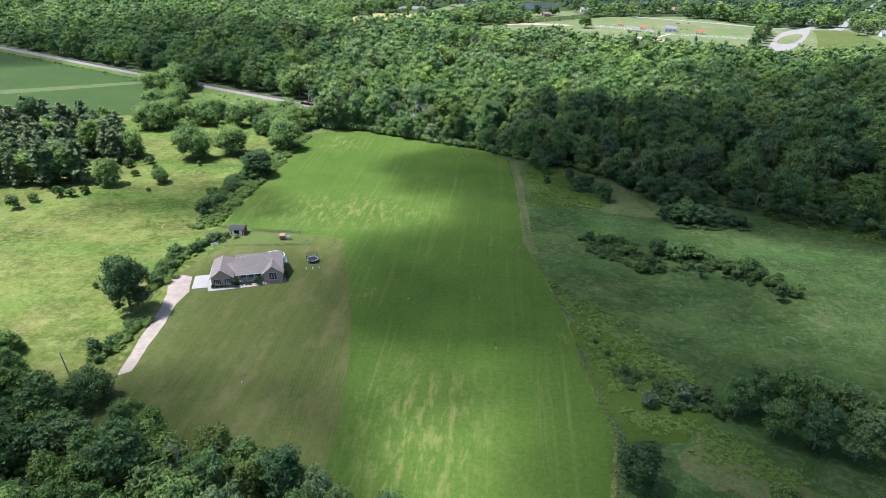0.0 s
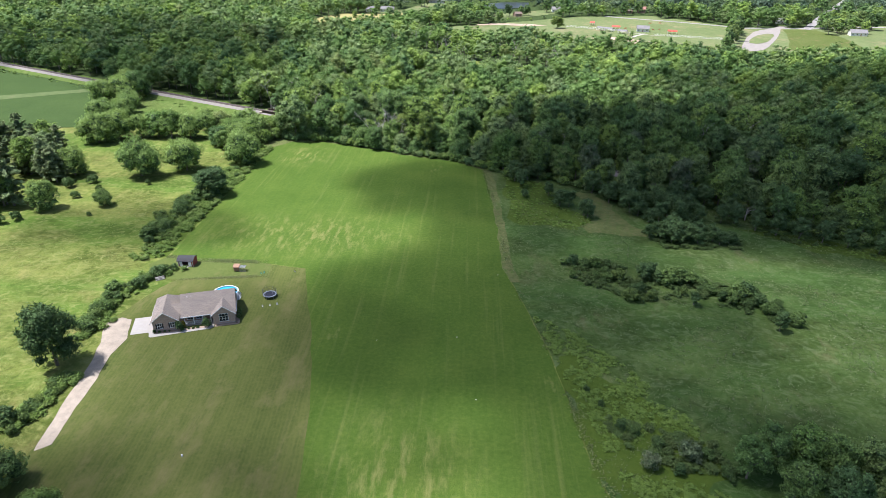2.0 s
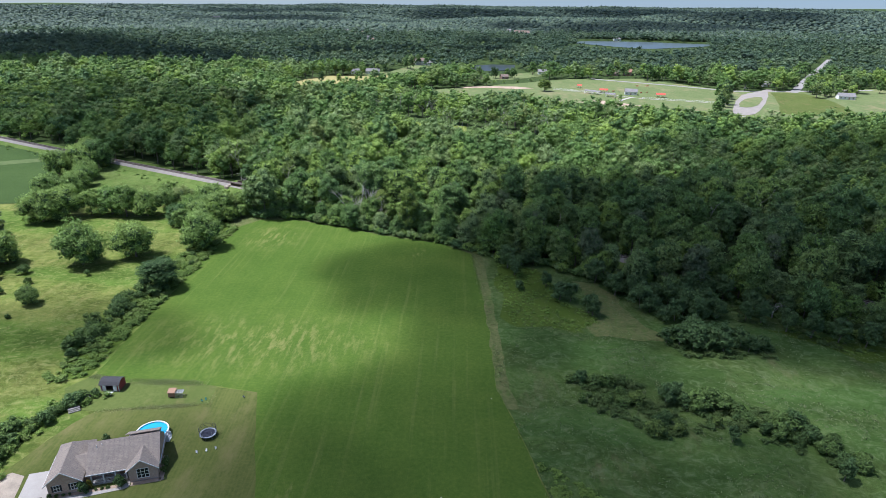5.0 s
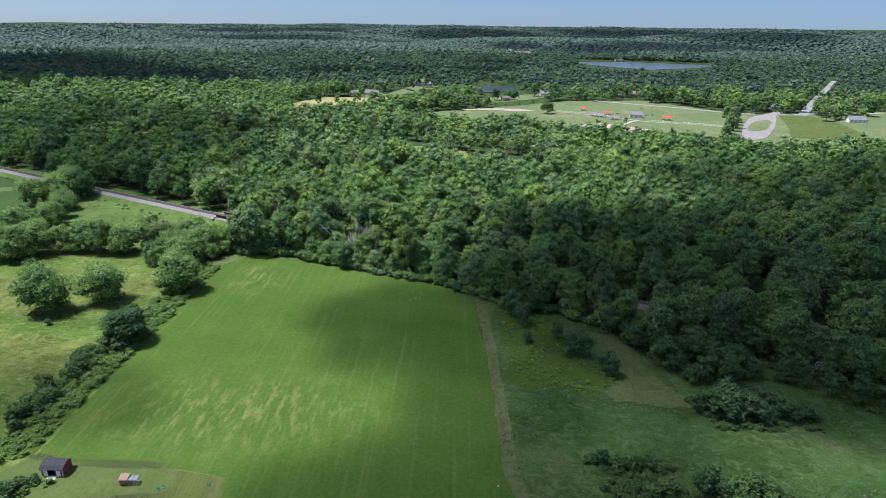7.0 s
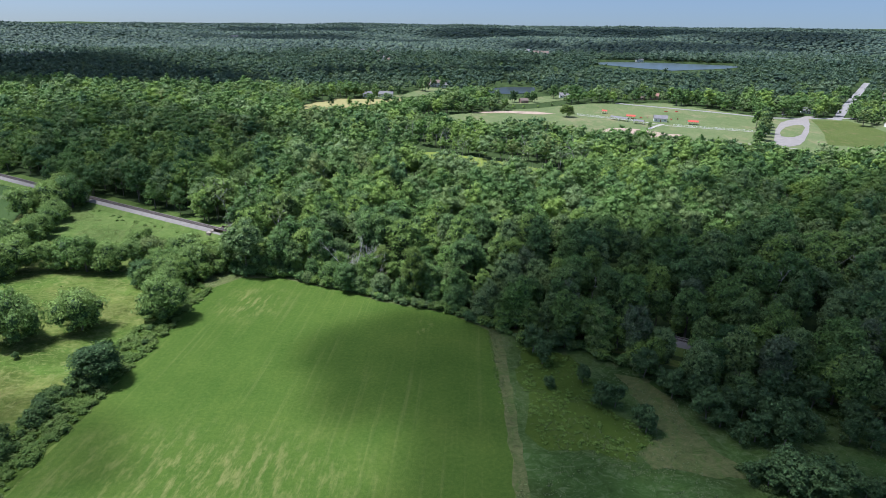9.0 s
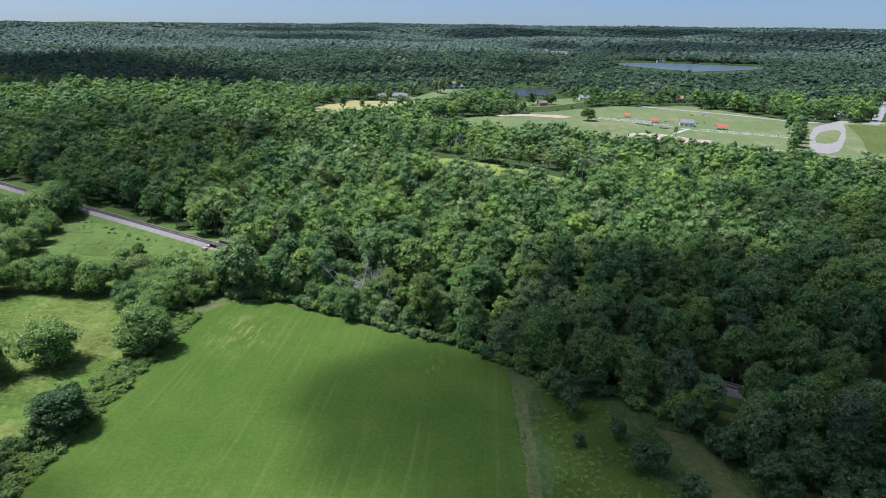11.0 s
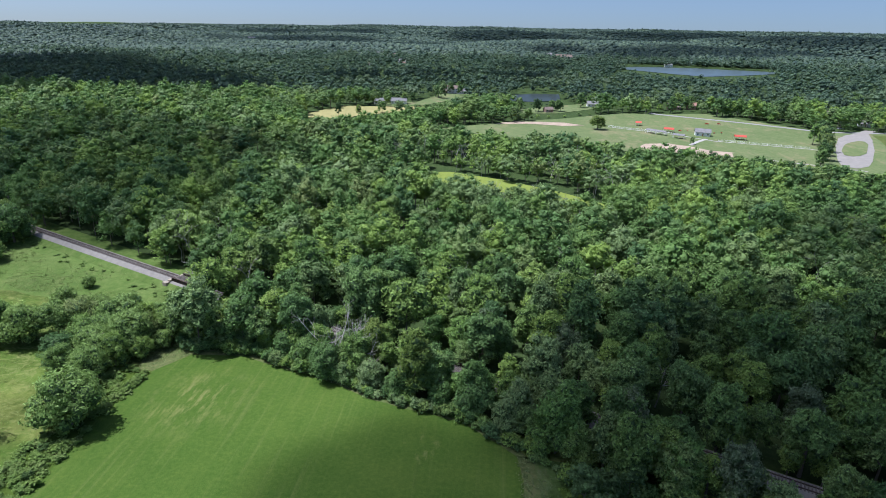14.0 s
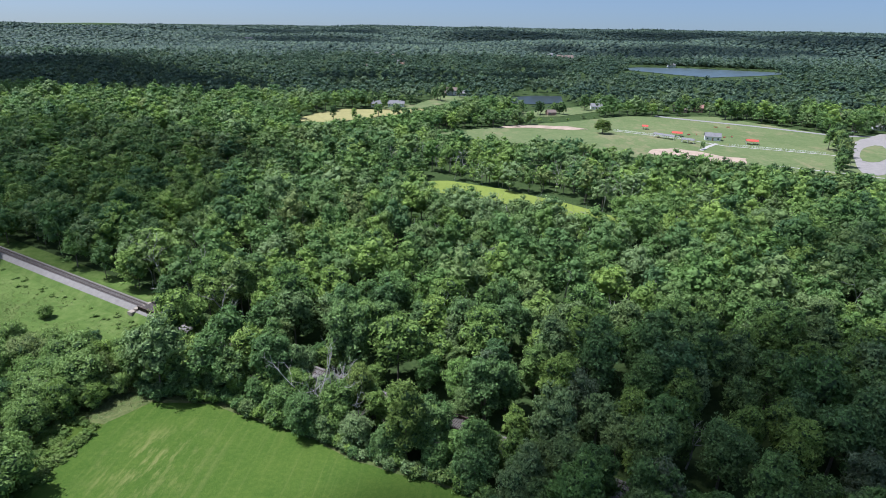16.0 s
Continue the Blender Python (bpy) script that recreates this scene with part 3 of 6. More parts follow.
for ex in ([(-86, 262), (-90, 276), (-78, 276), (-62, 275.5), (-36, 265), (-17, 257), (6, 246), (10, 240), (7.6, 240.9), (-4.6, 251), (-17, 254), (-27, 257), (-35.4, 262), (-50, 267), (-62, 271.7), (-76, 270.6), (-82, 262)],
           [(7.6, 240.9), (9.4, 220), (11.2, 186.9), (11.4, 161.2), (13.6, 154.1), (16, 154), (14.4, 162), (13.6, 187), (12.2, 220), (11, 241)]):
    patch("field_margin", ex, TRACK, "worn brownish margin of uncut grass round the hay field", "field margin", 0.045, step=5, rag=0.8)
for ex in ([(24.5, 92), (21, 122), (24, 126), (36, 112), (46, 96), (44, 88), (30, 84)], [(15, 233), (28.5, 230), (32, 218), (33, 207), (42, 197), (41, 193), (35, 188.6), (26, 191), (18.5, 188.6), (16, 201)],
           [(84, 196), (104, 180), (126, 170), (128, 178), (108, 186)]):
    patch("weed_patch", ex, FERN, "lush bright green weeds in the wet meadow", "weeds", 0.05, step=4, rag=2.0)
for ex in ([(-88, 160), (-81.5, 161), (-82.0, 200), (-83.0, 240), (-83, 262), (-90, 262), (-91, 230), (-92, 200), (-91, 175)],):
    patch("hedge_bank", ex, FERN, "weedy green bank under the hedge", "weeds", 0.035, step=4, rag=1.6)
for ex in ([(40, 220), (47, 219), (51.5, 201), (56, 190), (55, 185), (39.4, 184.7), (38, 190), (44, 197), (41, 207)], [(40, 86), (58, 74), (54, 66), (36, 78)]):
    patch("dry_grass_patch", ex, TRACK, "brownish dry grass in the wet meadow", "grass", 0.06, step=4, rag=2.0)
for ex in ([(-71.1, 90.3), (-69.0, 92.0), (-70.3, 101), (-71.2, 110), (-72.6, 117), (-72.2, 122.8), (-74.9, 130.0), (-77.5, 130.6), (-79.8, 128.5), (-79, 125), (-77, 121), (-74.8, 112), (-73.2, 101)],):
    patch("gravel_drive", ex, GRAVEL, "pale gravel drive with worn wheel tracks", "drive", 0.05, step=2, rag=0.25)

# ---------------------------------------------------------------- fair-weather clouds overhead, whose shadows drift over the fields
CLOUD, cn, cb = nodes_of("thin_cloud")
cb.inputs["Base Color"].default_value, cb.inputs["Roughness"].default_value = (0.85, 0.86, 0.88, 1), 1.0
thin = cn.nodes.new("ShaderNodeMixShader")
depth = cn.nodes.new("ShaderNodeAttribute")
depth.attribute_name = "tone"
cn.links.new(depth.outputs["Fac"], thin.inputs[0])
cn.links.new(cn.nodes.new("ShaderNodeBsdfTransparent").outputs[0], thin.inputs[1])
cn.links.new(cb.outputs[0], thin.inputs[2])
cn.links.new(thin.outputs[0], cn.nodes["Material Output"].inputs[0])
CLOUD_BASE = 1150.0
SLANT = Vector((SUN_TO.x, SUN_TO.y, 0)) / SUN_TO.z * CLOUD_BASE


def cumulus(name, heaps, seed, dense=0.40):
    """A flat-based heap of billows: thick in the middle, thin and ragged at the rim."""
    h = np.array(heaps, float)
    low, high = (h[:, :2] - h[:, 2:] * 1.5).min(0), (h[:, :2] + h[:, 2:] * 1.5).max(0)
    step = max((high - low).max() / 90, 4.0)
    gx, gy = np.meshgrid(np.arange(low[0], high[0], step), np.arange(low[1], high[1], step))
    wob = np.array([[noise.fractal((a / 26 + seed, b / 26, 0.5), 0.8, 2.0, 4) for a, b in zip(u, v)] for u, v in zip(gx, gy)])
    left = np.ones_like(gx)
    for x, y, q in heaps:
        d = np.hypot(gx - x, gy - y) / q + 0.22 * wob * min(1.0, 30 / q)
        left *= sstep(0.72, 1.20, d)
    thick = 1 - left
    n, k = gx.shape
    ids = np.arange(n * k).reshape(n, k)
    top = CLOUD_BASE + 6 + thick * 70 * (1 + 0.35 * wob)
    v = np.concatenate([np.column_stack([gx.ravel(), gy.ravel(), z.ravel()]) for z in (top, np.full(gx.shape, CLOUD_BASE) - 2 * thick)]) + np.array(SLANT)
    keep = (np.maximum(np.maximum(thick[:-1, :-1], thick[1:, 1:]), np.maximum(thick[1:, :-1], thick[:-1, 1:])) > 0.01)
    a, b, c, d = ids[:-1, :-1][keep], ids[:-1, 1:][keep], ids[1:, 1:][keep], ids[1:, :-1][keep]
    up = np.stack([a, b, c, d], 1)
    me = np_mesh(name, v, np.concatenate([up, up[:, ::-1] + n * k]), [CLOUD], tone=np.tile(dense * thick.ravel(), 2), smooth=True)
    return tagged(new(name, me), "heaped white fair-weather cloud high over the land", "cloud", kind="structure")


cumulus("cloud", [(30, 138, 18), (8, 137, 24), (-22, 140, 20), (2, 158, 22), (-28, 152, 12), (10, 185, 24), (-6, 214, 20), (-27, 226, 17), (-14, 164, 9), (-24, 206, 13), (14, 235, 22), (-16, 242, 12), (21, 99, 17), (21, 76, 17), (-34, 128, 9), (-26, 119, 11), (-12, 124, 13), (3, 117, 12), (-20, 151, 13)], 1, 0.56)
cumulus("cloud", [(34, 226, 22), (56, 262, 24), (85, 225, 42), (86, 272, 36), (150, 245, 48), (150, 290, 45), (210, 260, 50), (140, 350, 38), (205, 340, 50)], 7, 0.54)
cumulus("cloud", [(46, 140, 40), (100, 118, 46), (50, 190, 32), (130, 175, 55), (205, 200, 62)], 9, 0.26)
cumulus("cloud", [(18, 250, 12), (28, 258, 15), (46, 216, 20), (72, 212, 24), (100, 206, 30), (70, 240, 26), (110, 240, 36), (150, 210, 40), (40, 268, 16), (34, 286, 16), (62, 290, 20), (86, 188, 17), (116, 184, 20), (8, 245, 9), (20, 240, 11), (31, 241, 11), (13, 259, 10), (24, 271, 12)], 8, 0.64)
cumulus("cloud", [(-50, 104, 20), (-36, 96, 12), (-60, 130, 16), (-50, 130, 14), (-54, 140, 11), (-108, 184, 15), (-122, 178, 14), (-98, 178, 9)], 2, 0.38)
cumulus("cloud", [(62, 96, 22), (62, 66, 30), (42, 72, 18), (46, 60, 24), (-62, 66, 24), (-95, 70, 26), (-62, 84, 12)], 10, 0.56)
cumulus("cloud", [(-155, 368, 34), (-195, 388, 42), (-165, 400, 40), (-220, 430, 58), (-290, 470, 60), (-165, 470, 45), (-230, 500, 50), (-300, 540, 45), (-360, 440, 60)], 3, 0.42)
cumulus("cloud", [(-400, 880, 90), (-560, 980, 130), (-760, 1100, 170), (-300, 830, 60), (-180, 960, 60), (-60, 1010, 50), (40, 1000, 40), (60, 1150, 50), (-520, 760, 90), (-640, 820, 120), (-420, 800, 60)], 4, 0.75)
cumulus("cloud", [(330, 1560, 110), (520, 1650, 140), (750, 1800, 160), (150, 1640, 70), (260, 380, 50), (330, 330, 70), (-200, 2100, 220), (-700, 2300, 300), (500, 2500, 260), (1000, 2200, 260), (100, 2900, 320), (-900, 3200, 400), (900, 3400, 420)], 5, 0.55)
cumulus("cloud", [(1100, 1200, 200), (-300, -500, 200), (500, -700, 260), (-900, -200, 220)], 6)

# ---------------------------------------------------------------- trees
PHI = (1 + 5 ** 0.5) / 2
ICO_V = np.array([(-1, PHI, 0), (1, PHI, 0), (-1, -PHI, 0), (1, -PHI, 0), (0, -1, PHI), (0, 1, PHI), (0, -1, -PHI), (0, 1, -PHI), (PHI, 0, -1), (PHI, 0, 1), (-PHI, 0, -1), (-PHI, 0, 1)]) / math.hypot(1, PHI)
ICO_F = np.array([(0, 11, 5), (0, 5, 1), (0, 1, 7), (0, 7, 10), (0, 10, 11), (1, 5, 9), (5, 11, 4), (11, 10, 2), (10, 7, 6), (7, 1, 8), (3, 9, 4), (3, 4, 2), (3, 2, 6), (3, 6, 8), (3, 8, 9), (4, 9, 5), (2, 4, 11), (6, 2, 10), (8, 6, 7), (9, 8, 1)])


OCT_V = np.array([(1, 0, 0), (-1, 0, 0), (0, 1, 0), (0, -1, 0), (0, 0, 1), (0, 0, -1)], float)
OCT_F = np.array([(0, 2, 4), (2, 1, 4), (1, 3, 4), (3, 0, 4), (2, 0, 5), (1, 2, 5), (3, 1, 5), (0, 3, 5)])


def leaf_faces(r, pos, nrm, size):
    """One spray of leaves, a long bent triangle that points up and outwards, at each place."""
    n = len(pos)
    nrm = nrm / np.linalg.norm(nrm, axis=1, keepdims=True)
    a = np.array([0.0, 0.0, 0.7]) + r.normal(size=(n, 3)) * 0.8
    a -= nrm * (a * nrm).sum(1, keepdims=True)
    a /= np.linalg.norm(a, axis=1, keepdims=True) + 1e-9
    b = np.cross(nrm, a)
    s = (size * r.uniform(0.6, 1.35, n))[:, None]
    v = np.stack([pos + a * s * 0.85 + nrm * s * 0.18, pos - a * s * 0.38 + b * s * 0.40 - nrm * s * 0.12, pos - a * s * 0.34 - b * s * 0.38 - nrm * s * 0.15], 1).reshape(-1, 3)
    return v, np.arange(3 * n).reshape(-1, 3)


def crown(r, lobes, count, size, rough=False):
    """Lobes of a crown: a rough core, painted dark as inner shade unless rough is set, boughs heaped over it, and a
    loose shell of leaf sprays on each bough.
    """
    c, rad = np.array([l[:3] for l in lobes]), np.array([l[3] for l in lobes])
    w = rad ** 2 / (rad ** 2).sum()
    m = len(rad) * (7 if not rough else 4)
    kb = r.choice(len(rad), m, p=w)
    db = r.normal(size=(m, 3))
    db /= np.linalg.norm(db, axis=1, keepdims=True)
    db[:, 2] = np.where(db[:, 2] < -0.35, -db[:, 2], db[:, 2])
    cb_ = c[kb] + db * (rad[kb] * r.uniform(0.68, 1.05, m))[:, None]
    gap = np.linalg.norm((cb_[:, None] - c[None]), axis=2) / rad[None]
    gap[np.arange(m), kb] = 9
    ok = gap.min(1) > 0.72
    cb_, db, rb = cb_[ok], db[ok], (rad[kb] * r.uniform(0.34, 0.62, m))[ok]
    w = rb ** 2 / (rb ** 2).sum()
    n = int(count * 0.45)
    k = r.choice(len(rb), n, p=w)
    d = r.normal(size=(n, 3)) * 0.9 + db[k] * 1.1 + np.array([0, 0, 0.3])
    d /= np.linalg.norm(d, axis=1, keepdims=True)
    pos = cb_[k] + d * (rb[k] * r.uniform(0.35, 1.30, n))[:, None] * np.array([1, 1, 0.9])
    out = d * 0.5 + db[k] * 0.6
    n = int((count - n) * 1.8)
    k = r.choice(len(rad), n, p=rad ** 2 / (rad ** 2).sum())
    d = r.normal(size=(n, 3))
    d /= np.linalg.norm(d, axis=1, keepdims=True)
    d[:, 2] = np.where(d[:, 2] < -0.45, -d[:, 2], d[:, 2])
    p2 = c[k] + d * (rad[k] * r.uniform(0.74, 1.12, n))[:, None]
    gap = np.linalg.norm((p2[:, None] - c[None]), axis=2) / rad[None]
    gap[np.arange(n), k] = 9
    ok = np.flatnonzero(gap.min(1) > 0.84)[:count - len(pos)]
    pos, out = np.concatenate([pos, p2[ok]]), np.concatenate([out, d[ok]])
    lv, lf = leaf_faces(r, pos, out + r.normal(size=(len(pos), 3)) * 0.40 + np.array([0, 0, 0.25]), size)
    vs, fs, ix = [lv], [lf], [np.zeros(len(lf), int)]
    off = len(lv)
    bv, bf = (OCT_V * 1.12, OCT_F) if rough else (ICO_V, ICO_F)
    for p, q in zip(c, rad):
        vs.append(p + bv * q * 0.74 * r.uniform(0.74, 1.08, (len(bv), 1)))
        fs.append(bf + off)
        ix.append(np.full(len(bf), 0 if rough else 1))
        off += len(bv)
    return np.concatenate(vs), np.concatenate(fs), np.concatenate(ix)


def broad_lobes(r, n, rx, z0, z1):
    """A domed, uneven heap of lobes between two heights."""
    out = []
    for i in range(n):
        f = (i + 0.5) / n
        z = z0 + (z1 - z0) * (0.16 + 0.72 * f)
        reach = rx * math.sqrt(max(0.03, 1 - ((f - 0.32) / 0.74) ** 2)) * 0.66
        a = i * 2.4 + r.uniform(-0.6, 0.6)
        q = rx * r.uniform(0.20, 0.42)
        out.append((math.cos(a) * reach * r.uniform(0.6, 1.1), math.sin(a) * reach * r.uniform(0.6, 1.1), min(z, z1 - q * 0.9), q))
    out.append((0, 0, z0 + (z1 - z0) * 0.5, rx * 0.62))
    return out


def tree_forms(count, leaves, size, lobes, seed, rx=5.4, height=16.0, base=0.10, rough=False):
    forms = []
    for i in range(count):
        r = np.random.default_rng(seed + i)
        h = height * r.uniform(0.86, 1.12)
        forms.append(crown(r, broad_lobes(r, lobes, rx * r.uniform(0.78, 1.14), h * base, h), leaves, size, rough))
    return forms


def conifer(r, boughs, sprays, size, h=15.0, rx=3.4):
    """A ragged pine: level boughs of uneven length round a leader, plumed with needle sprays."""
    t = np.sort(r.uniform(0, 1, boughs))
    z = h * (0.12 + 0.86 * t)
    reach = rx * np.sqrt(np.maximum(0.02, 1 - t ** 1.7)) * r.uniform(0.45, 1.1, boughs)
    a = np.arange(boughs) * 2.4 + r.normal(size=boughs) * 0.5
    k = np.repeat(np.arange(boughs), sprays)
    n = len(k)
    u = r.uniform(0.15, 1.0, n) ** 0.7
    side = r.normal(size=n) * 0.22 * reach[k] * (1.15 - u)
    x, y = np.cos(a[k]) * reach[k] * u - np.sin(a[k]) * side, np.sin(a[k]) * reach[k] * u + np.cos(a[k]) * side
    pos = np.column_stack([x, y, z[k] + reach[k] * (0.16 * u ** 2 - 0.10 * u) + r.normal(size=n) * 0.22])
    nrm = np.column_stack([np.cos(a[k]) * 0.4, np.sin(a[k]) * 0.4, np.full(n, 0.9)]) + r.normal(size=(n, 3)) * 0.4
    v, f = leaf_faces(r, pos, nrm, size)
    # core hull, coloured dark for the shade between the boughs
    hv = ICO_V * np.array([rx * 0.26, rx * 0.26, h * 0.36]) + np.array([0, 0, h * 0.5])
    return np.concatenate([v, hv]), np.concatenate([f, ICO_F + len(v)]), np.concatenate([np.zeros(len(f), int), np.ones(20, int)])


def trunk_mesh(r, h, rad, limbs=5, name="trunk"):
    bm = bmesh.new()
    lean = r.uniform(-0.4, 0.4, 2)
    top = Vector((lean[0], lean[1], h))
    tube(bm, [(0, 0, -0.2), (lean[0] * 0.3, lean[1] * 0.3, h * 0.4), top], [rad * 1.25, rad * 0.85, rad * 0.3])
    for i in range(limbs):
        a, f = i * 2.4 + r.uniform(0, 1), r.uniform(0.35, 0.85)
        s = Vector((lean[0] * f, lean[1] * f, h * f))
        e = s + Vector((math.cos(a), math.sin(a), 0.9)) * h * 0.22
        tube(bm, [s, (s + e) / 2 + Vector((0, 0, -0.1)), e], [rad * 0.45, rad * 0.3, rad * 0.12], 5)
    me = bpy.data.meshes.new(name)
    bm.to_mesh(me)
    bm.free()
    me.materials.append(BARK)
    return me


def bare_tree_mesh(r, h, rad, forks=4):
    """A dead tree: forked, tapering, leafless limbs."""
    bm = bmesh.new()

    def grow(p, d, length, q, depth):
        mid = p + d * length * 0.5 + Vector(r.normal(size=3) * length * 0.05)
        e = p + d * length + Vector(r.normal(size=3) * length * 0.06)
        tube(bm, [p, mid, e], [q, q * 0.8, q * 0.55], 5)
        if depth:
            for _ in range(3 if depth > 1 else 2):
                nd = (d + Vector(r.normal(size=3) * 0.55) + Vector((0, 0, 0.18))).normalized()
                grow(e if r.uniform() > 0.3 else mid, nd, length * r.uniform(0.5, 0.72), q * 0.55, depth - 1)

    grow(Vector((0, 0, -0.2)), Vector((0.05, 0, 1)).normalized(), h * (0.42 if forks > 2 else 0.6), rad, forks)
    me = bpy.data.meshes.new("branch_frame")
    bm.to_mesh(me)
    bm.free()
    me.materials.append(DEAD)
    return me


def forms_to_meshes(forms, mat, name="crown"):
    return [np_mesh(name, v, f, [mat, INNER_SHADE], ix) for v, f, ix in forms]


NEAR_FORMS = tree_forms(8, 3800, 0.50, 20, 20)
CROWNS = forms_to_meshes(NEAR_FORMS, LEAF)
CROWNS_DARK = forms_to_meshes(tree_forms(2, 4200, 0.46, 20, 60, base=0.06), LEAF_DARK)
CROWNS_LIME = forms_to_meshes(tree_forms(2, 3400, 0.50, 18, 64), LIME_LEAF)
CROWNS_PALE = forms_to_meshes(tree_forms(2, 3400, 0.50, 18, 66), PALE_LEAF)
ROUND = forms_to_meshes(tree_forms(4, 4600, 0.46, 20, 70, rx=7.0, height=12.0, base=0.0), MEADOW_LEAF)
PINES = [np_mesh("crown", v, f, [NEEDLE, INNER_SHADE], ix) for v, f, ix in [conifer(np.random.default_rng(90 + i), 64, 26, 0.85, 16.0, 4.6) for i in range(4)]]
SHRUBS = forms_to_meshes(tree_forms(5, 620, 0.30, 8, 110, rx=1.9, height=2.9, base=0.0), SHRUB_LEAF, "foliage")
SHRUBS_DARK = forms_to_meshes(tree_forms(2, 620, 0.30, 8, 120, rx=1.9, height=2.9, base=0.0), LEAF_DARK, "foliage")
SHRUBS_PALE = forms_to_meshes(tree_forms(2, 620, 0.30, 8, 124, rx=1.9, height=2.9, base=0.0), PALE_LEAF, "foliage")
SAPLINGS = forms_to_meshes(tree_forms(4, 720, 0.36, 9, 130, rx=2.1, height=5.4, base=0.04), YOUNG_LEAF)
OAK = forms_to_meshes(tree_forms(1, 6500, 0.42, 26, 610, rx=5.6, height=15.0, base=0.02), LEAF_DARK)
LOW = forms_to_meshes(tree_forms(5, 4200, 0.46, 20, 500, rx=5.8, height=11.5, base=-0.02), LEAF)
TRUNKS = [trunk_mesh(np.random.default_rng(140 + i), 11.0, 0.28) for i in range(3)]
THIN_TRUNKS = [trunk_mesh(np.random.default_rng(150 + i), 3.0, 0.08, 3) for i in range(2)]
STEMS = [trunk_mesh(np.random.default_rng(155), 1.4, 0.05, 4, "stem")]
spot = random.Random(5)


def tree(x, y, size=1.0, crowns=CROWNS, trunks=TRUNKS, name="tree", label="broad-leaved tree in full green leaf", category="tree", group="woodland trees", wide=1.0, top="crown", foot="trunk"):
    s = size * spot.uniform(0.92, 1.08)
    w = s * wide * spot.uniform(0.92, 1.08)
    ob = thing(name, Matrix.LocRotScale((x, y, float(land(x, y))), Euler((0, 0, spot.uniform(0, 6.28))), (w, w, s)), label, category, group)
    part(top, spot.choice(crowns), None, ob)
    part(foot, spot.choice(trunks), None, ob)
    return ob


def shrub(x, y, size=1.0, forms=SHRUBS, label="low leafy green shrub in rough grass", group="shrubs", wide=1.0):
    return tree(x, y, size, forms, STEMS, "shrub", label, "shrub", group, wide, "foliage", "stem")


# single trees of the meadow and by the drive
tree(-81.5, 113.0, 1.0, OAK, label="large dark green oak standing beside the gravel drive", group="meadow trees", wide=1.0)
for x, y, s in ((-119.5, 222.5, 1.2), (-105.8, 230, 1.05), (-87.2, 239.5, 1.2), (-144, 221, 0.95)):
    tree(x, y, s, ROUND, name="round_tree", label="round-headed leafy tree standing in the meadow", group="meadow trees")
tree(-86.2, 206, 0.74, OAK, label="dense dark green round tree at the field edge", group="meadow trees", wide=1.6)
tree(-117.8, 194.3, 0.48, ROUND, name="round_tree", label="small bushy tree alone in the meadow", group="meadow trees")
tree(-134.8, 190, 0.74, ROUND, name="round_tree", label="bushy tree beside the pine grove", group="meadow trees")
for x, y, s in ((-144, 270, 1.0), (-137, 272, 1.1), (-130, 270, 1.1), (-122, 271, 1.05), (-115, 274, 1.0), (-110, 277, 1.1), (-158, 261, 1.25), (-163, 276, 1.3), (-153, 267, 1.2),
                (-187, 333, 1.2), (-181, 340, 1.3), (-190, 347, 1.2), (-193, 326, 1.2), (-176, 322, 1.0), (-168, 300, 1.0), (-164, 289, 1.1), (-171, 310, 0.9), (-104, 270, 0.9), (-98, 277, 1.1), (-104, 284, 0.6), (-112, 288, 0.6),
                (-94, 256, 0.8), (-97, 264, 0.9), (-92, 271, 0.95), (-99, 272, 0.9), (-86, 279, 0.8), (-94, 280, 0.75), (-106, 262, 0.8), (-103, 278, 0.75), (-120, 285, 0.9), (-111, 280, 0.8), (-88, 288, 0.42), (-96, 290, 0.4), (-104, 292, 0.4), (-83, 286, 0.42), (-75, 288, 0.5), (-77, 283, 0.6), (-92, 263, 0.75), (-96, 258, 0.7), (-88, 268, 0.6), (-100, 266, 0.85), (-93, 251, 0.5), (-90, 274, 0.7), (-85, 273, 0.5), (-102, 258, 0.7), (-96, 270, 0.8)):
    tree(x, y, s * 0.90, ROUND + LOW[:2], label="leafy tree of a clump between meadow and railway", group="meadow trees", wide=1.05)
tree(-128, 306, 0.38, ROUND, name="round_tree", label="small dark bush on the grass by the railway", group="meadow trees")
# pine grove
for x, y in [(spot.uniform(-232, -138), spot.uniform(182, 250)) for _ in range(190)]:
    if in_poly(np.array(x), np.array(y), [(-240, 183), (-232, 246), (-168, 250), (-146, 222), (-142, 190), (-170, 181)]) and spot.random() < 0.75:
        tree(x, y, spot.uniform(0.72, 1.0), PINES if spot.random() < 0.75 else CROWNS, name="pine_tree", label="dark green pine in a dense grove", category="tree", group="pine grove", wide=1.2)
for x, y, s in ((-152, 165.5, 1.5), (-145, 177, 1.3), (-141, 178, 1.1), (-138, 181, 1.2), (-150, 172, 1.1), (-134, 187, 1.0), (-131, 200, 0.8), (-127, 207, 0.9), (-133, 214, 1.1), (-139, 209, 1.2), (-113, 214, 0.6), (-118, 186, 0.5)):
    shrub(x, y, s, label="leafy shrub at the foot of the pine grove")
# hedges
for i in range(38):
    f = i / 37
    x, y = -88.5 - 2.6 * math.sin(f * 3.1) + spot.uniform(-3.6, 3.0), 170 + 34 * f + spot.uniform(-2.5, 2.5)
    shrub(x, y, spot.uniform(0.5, 1.3), SHRUBS, "tangled shrub of the hedge between meadow and field", "hedge shrubs", 1.25)
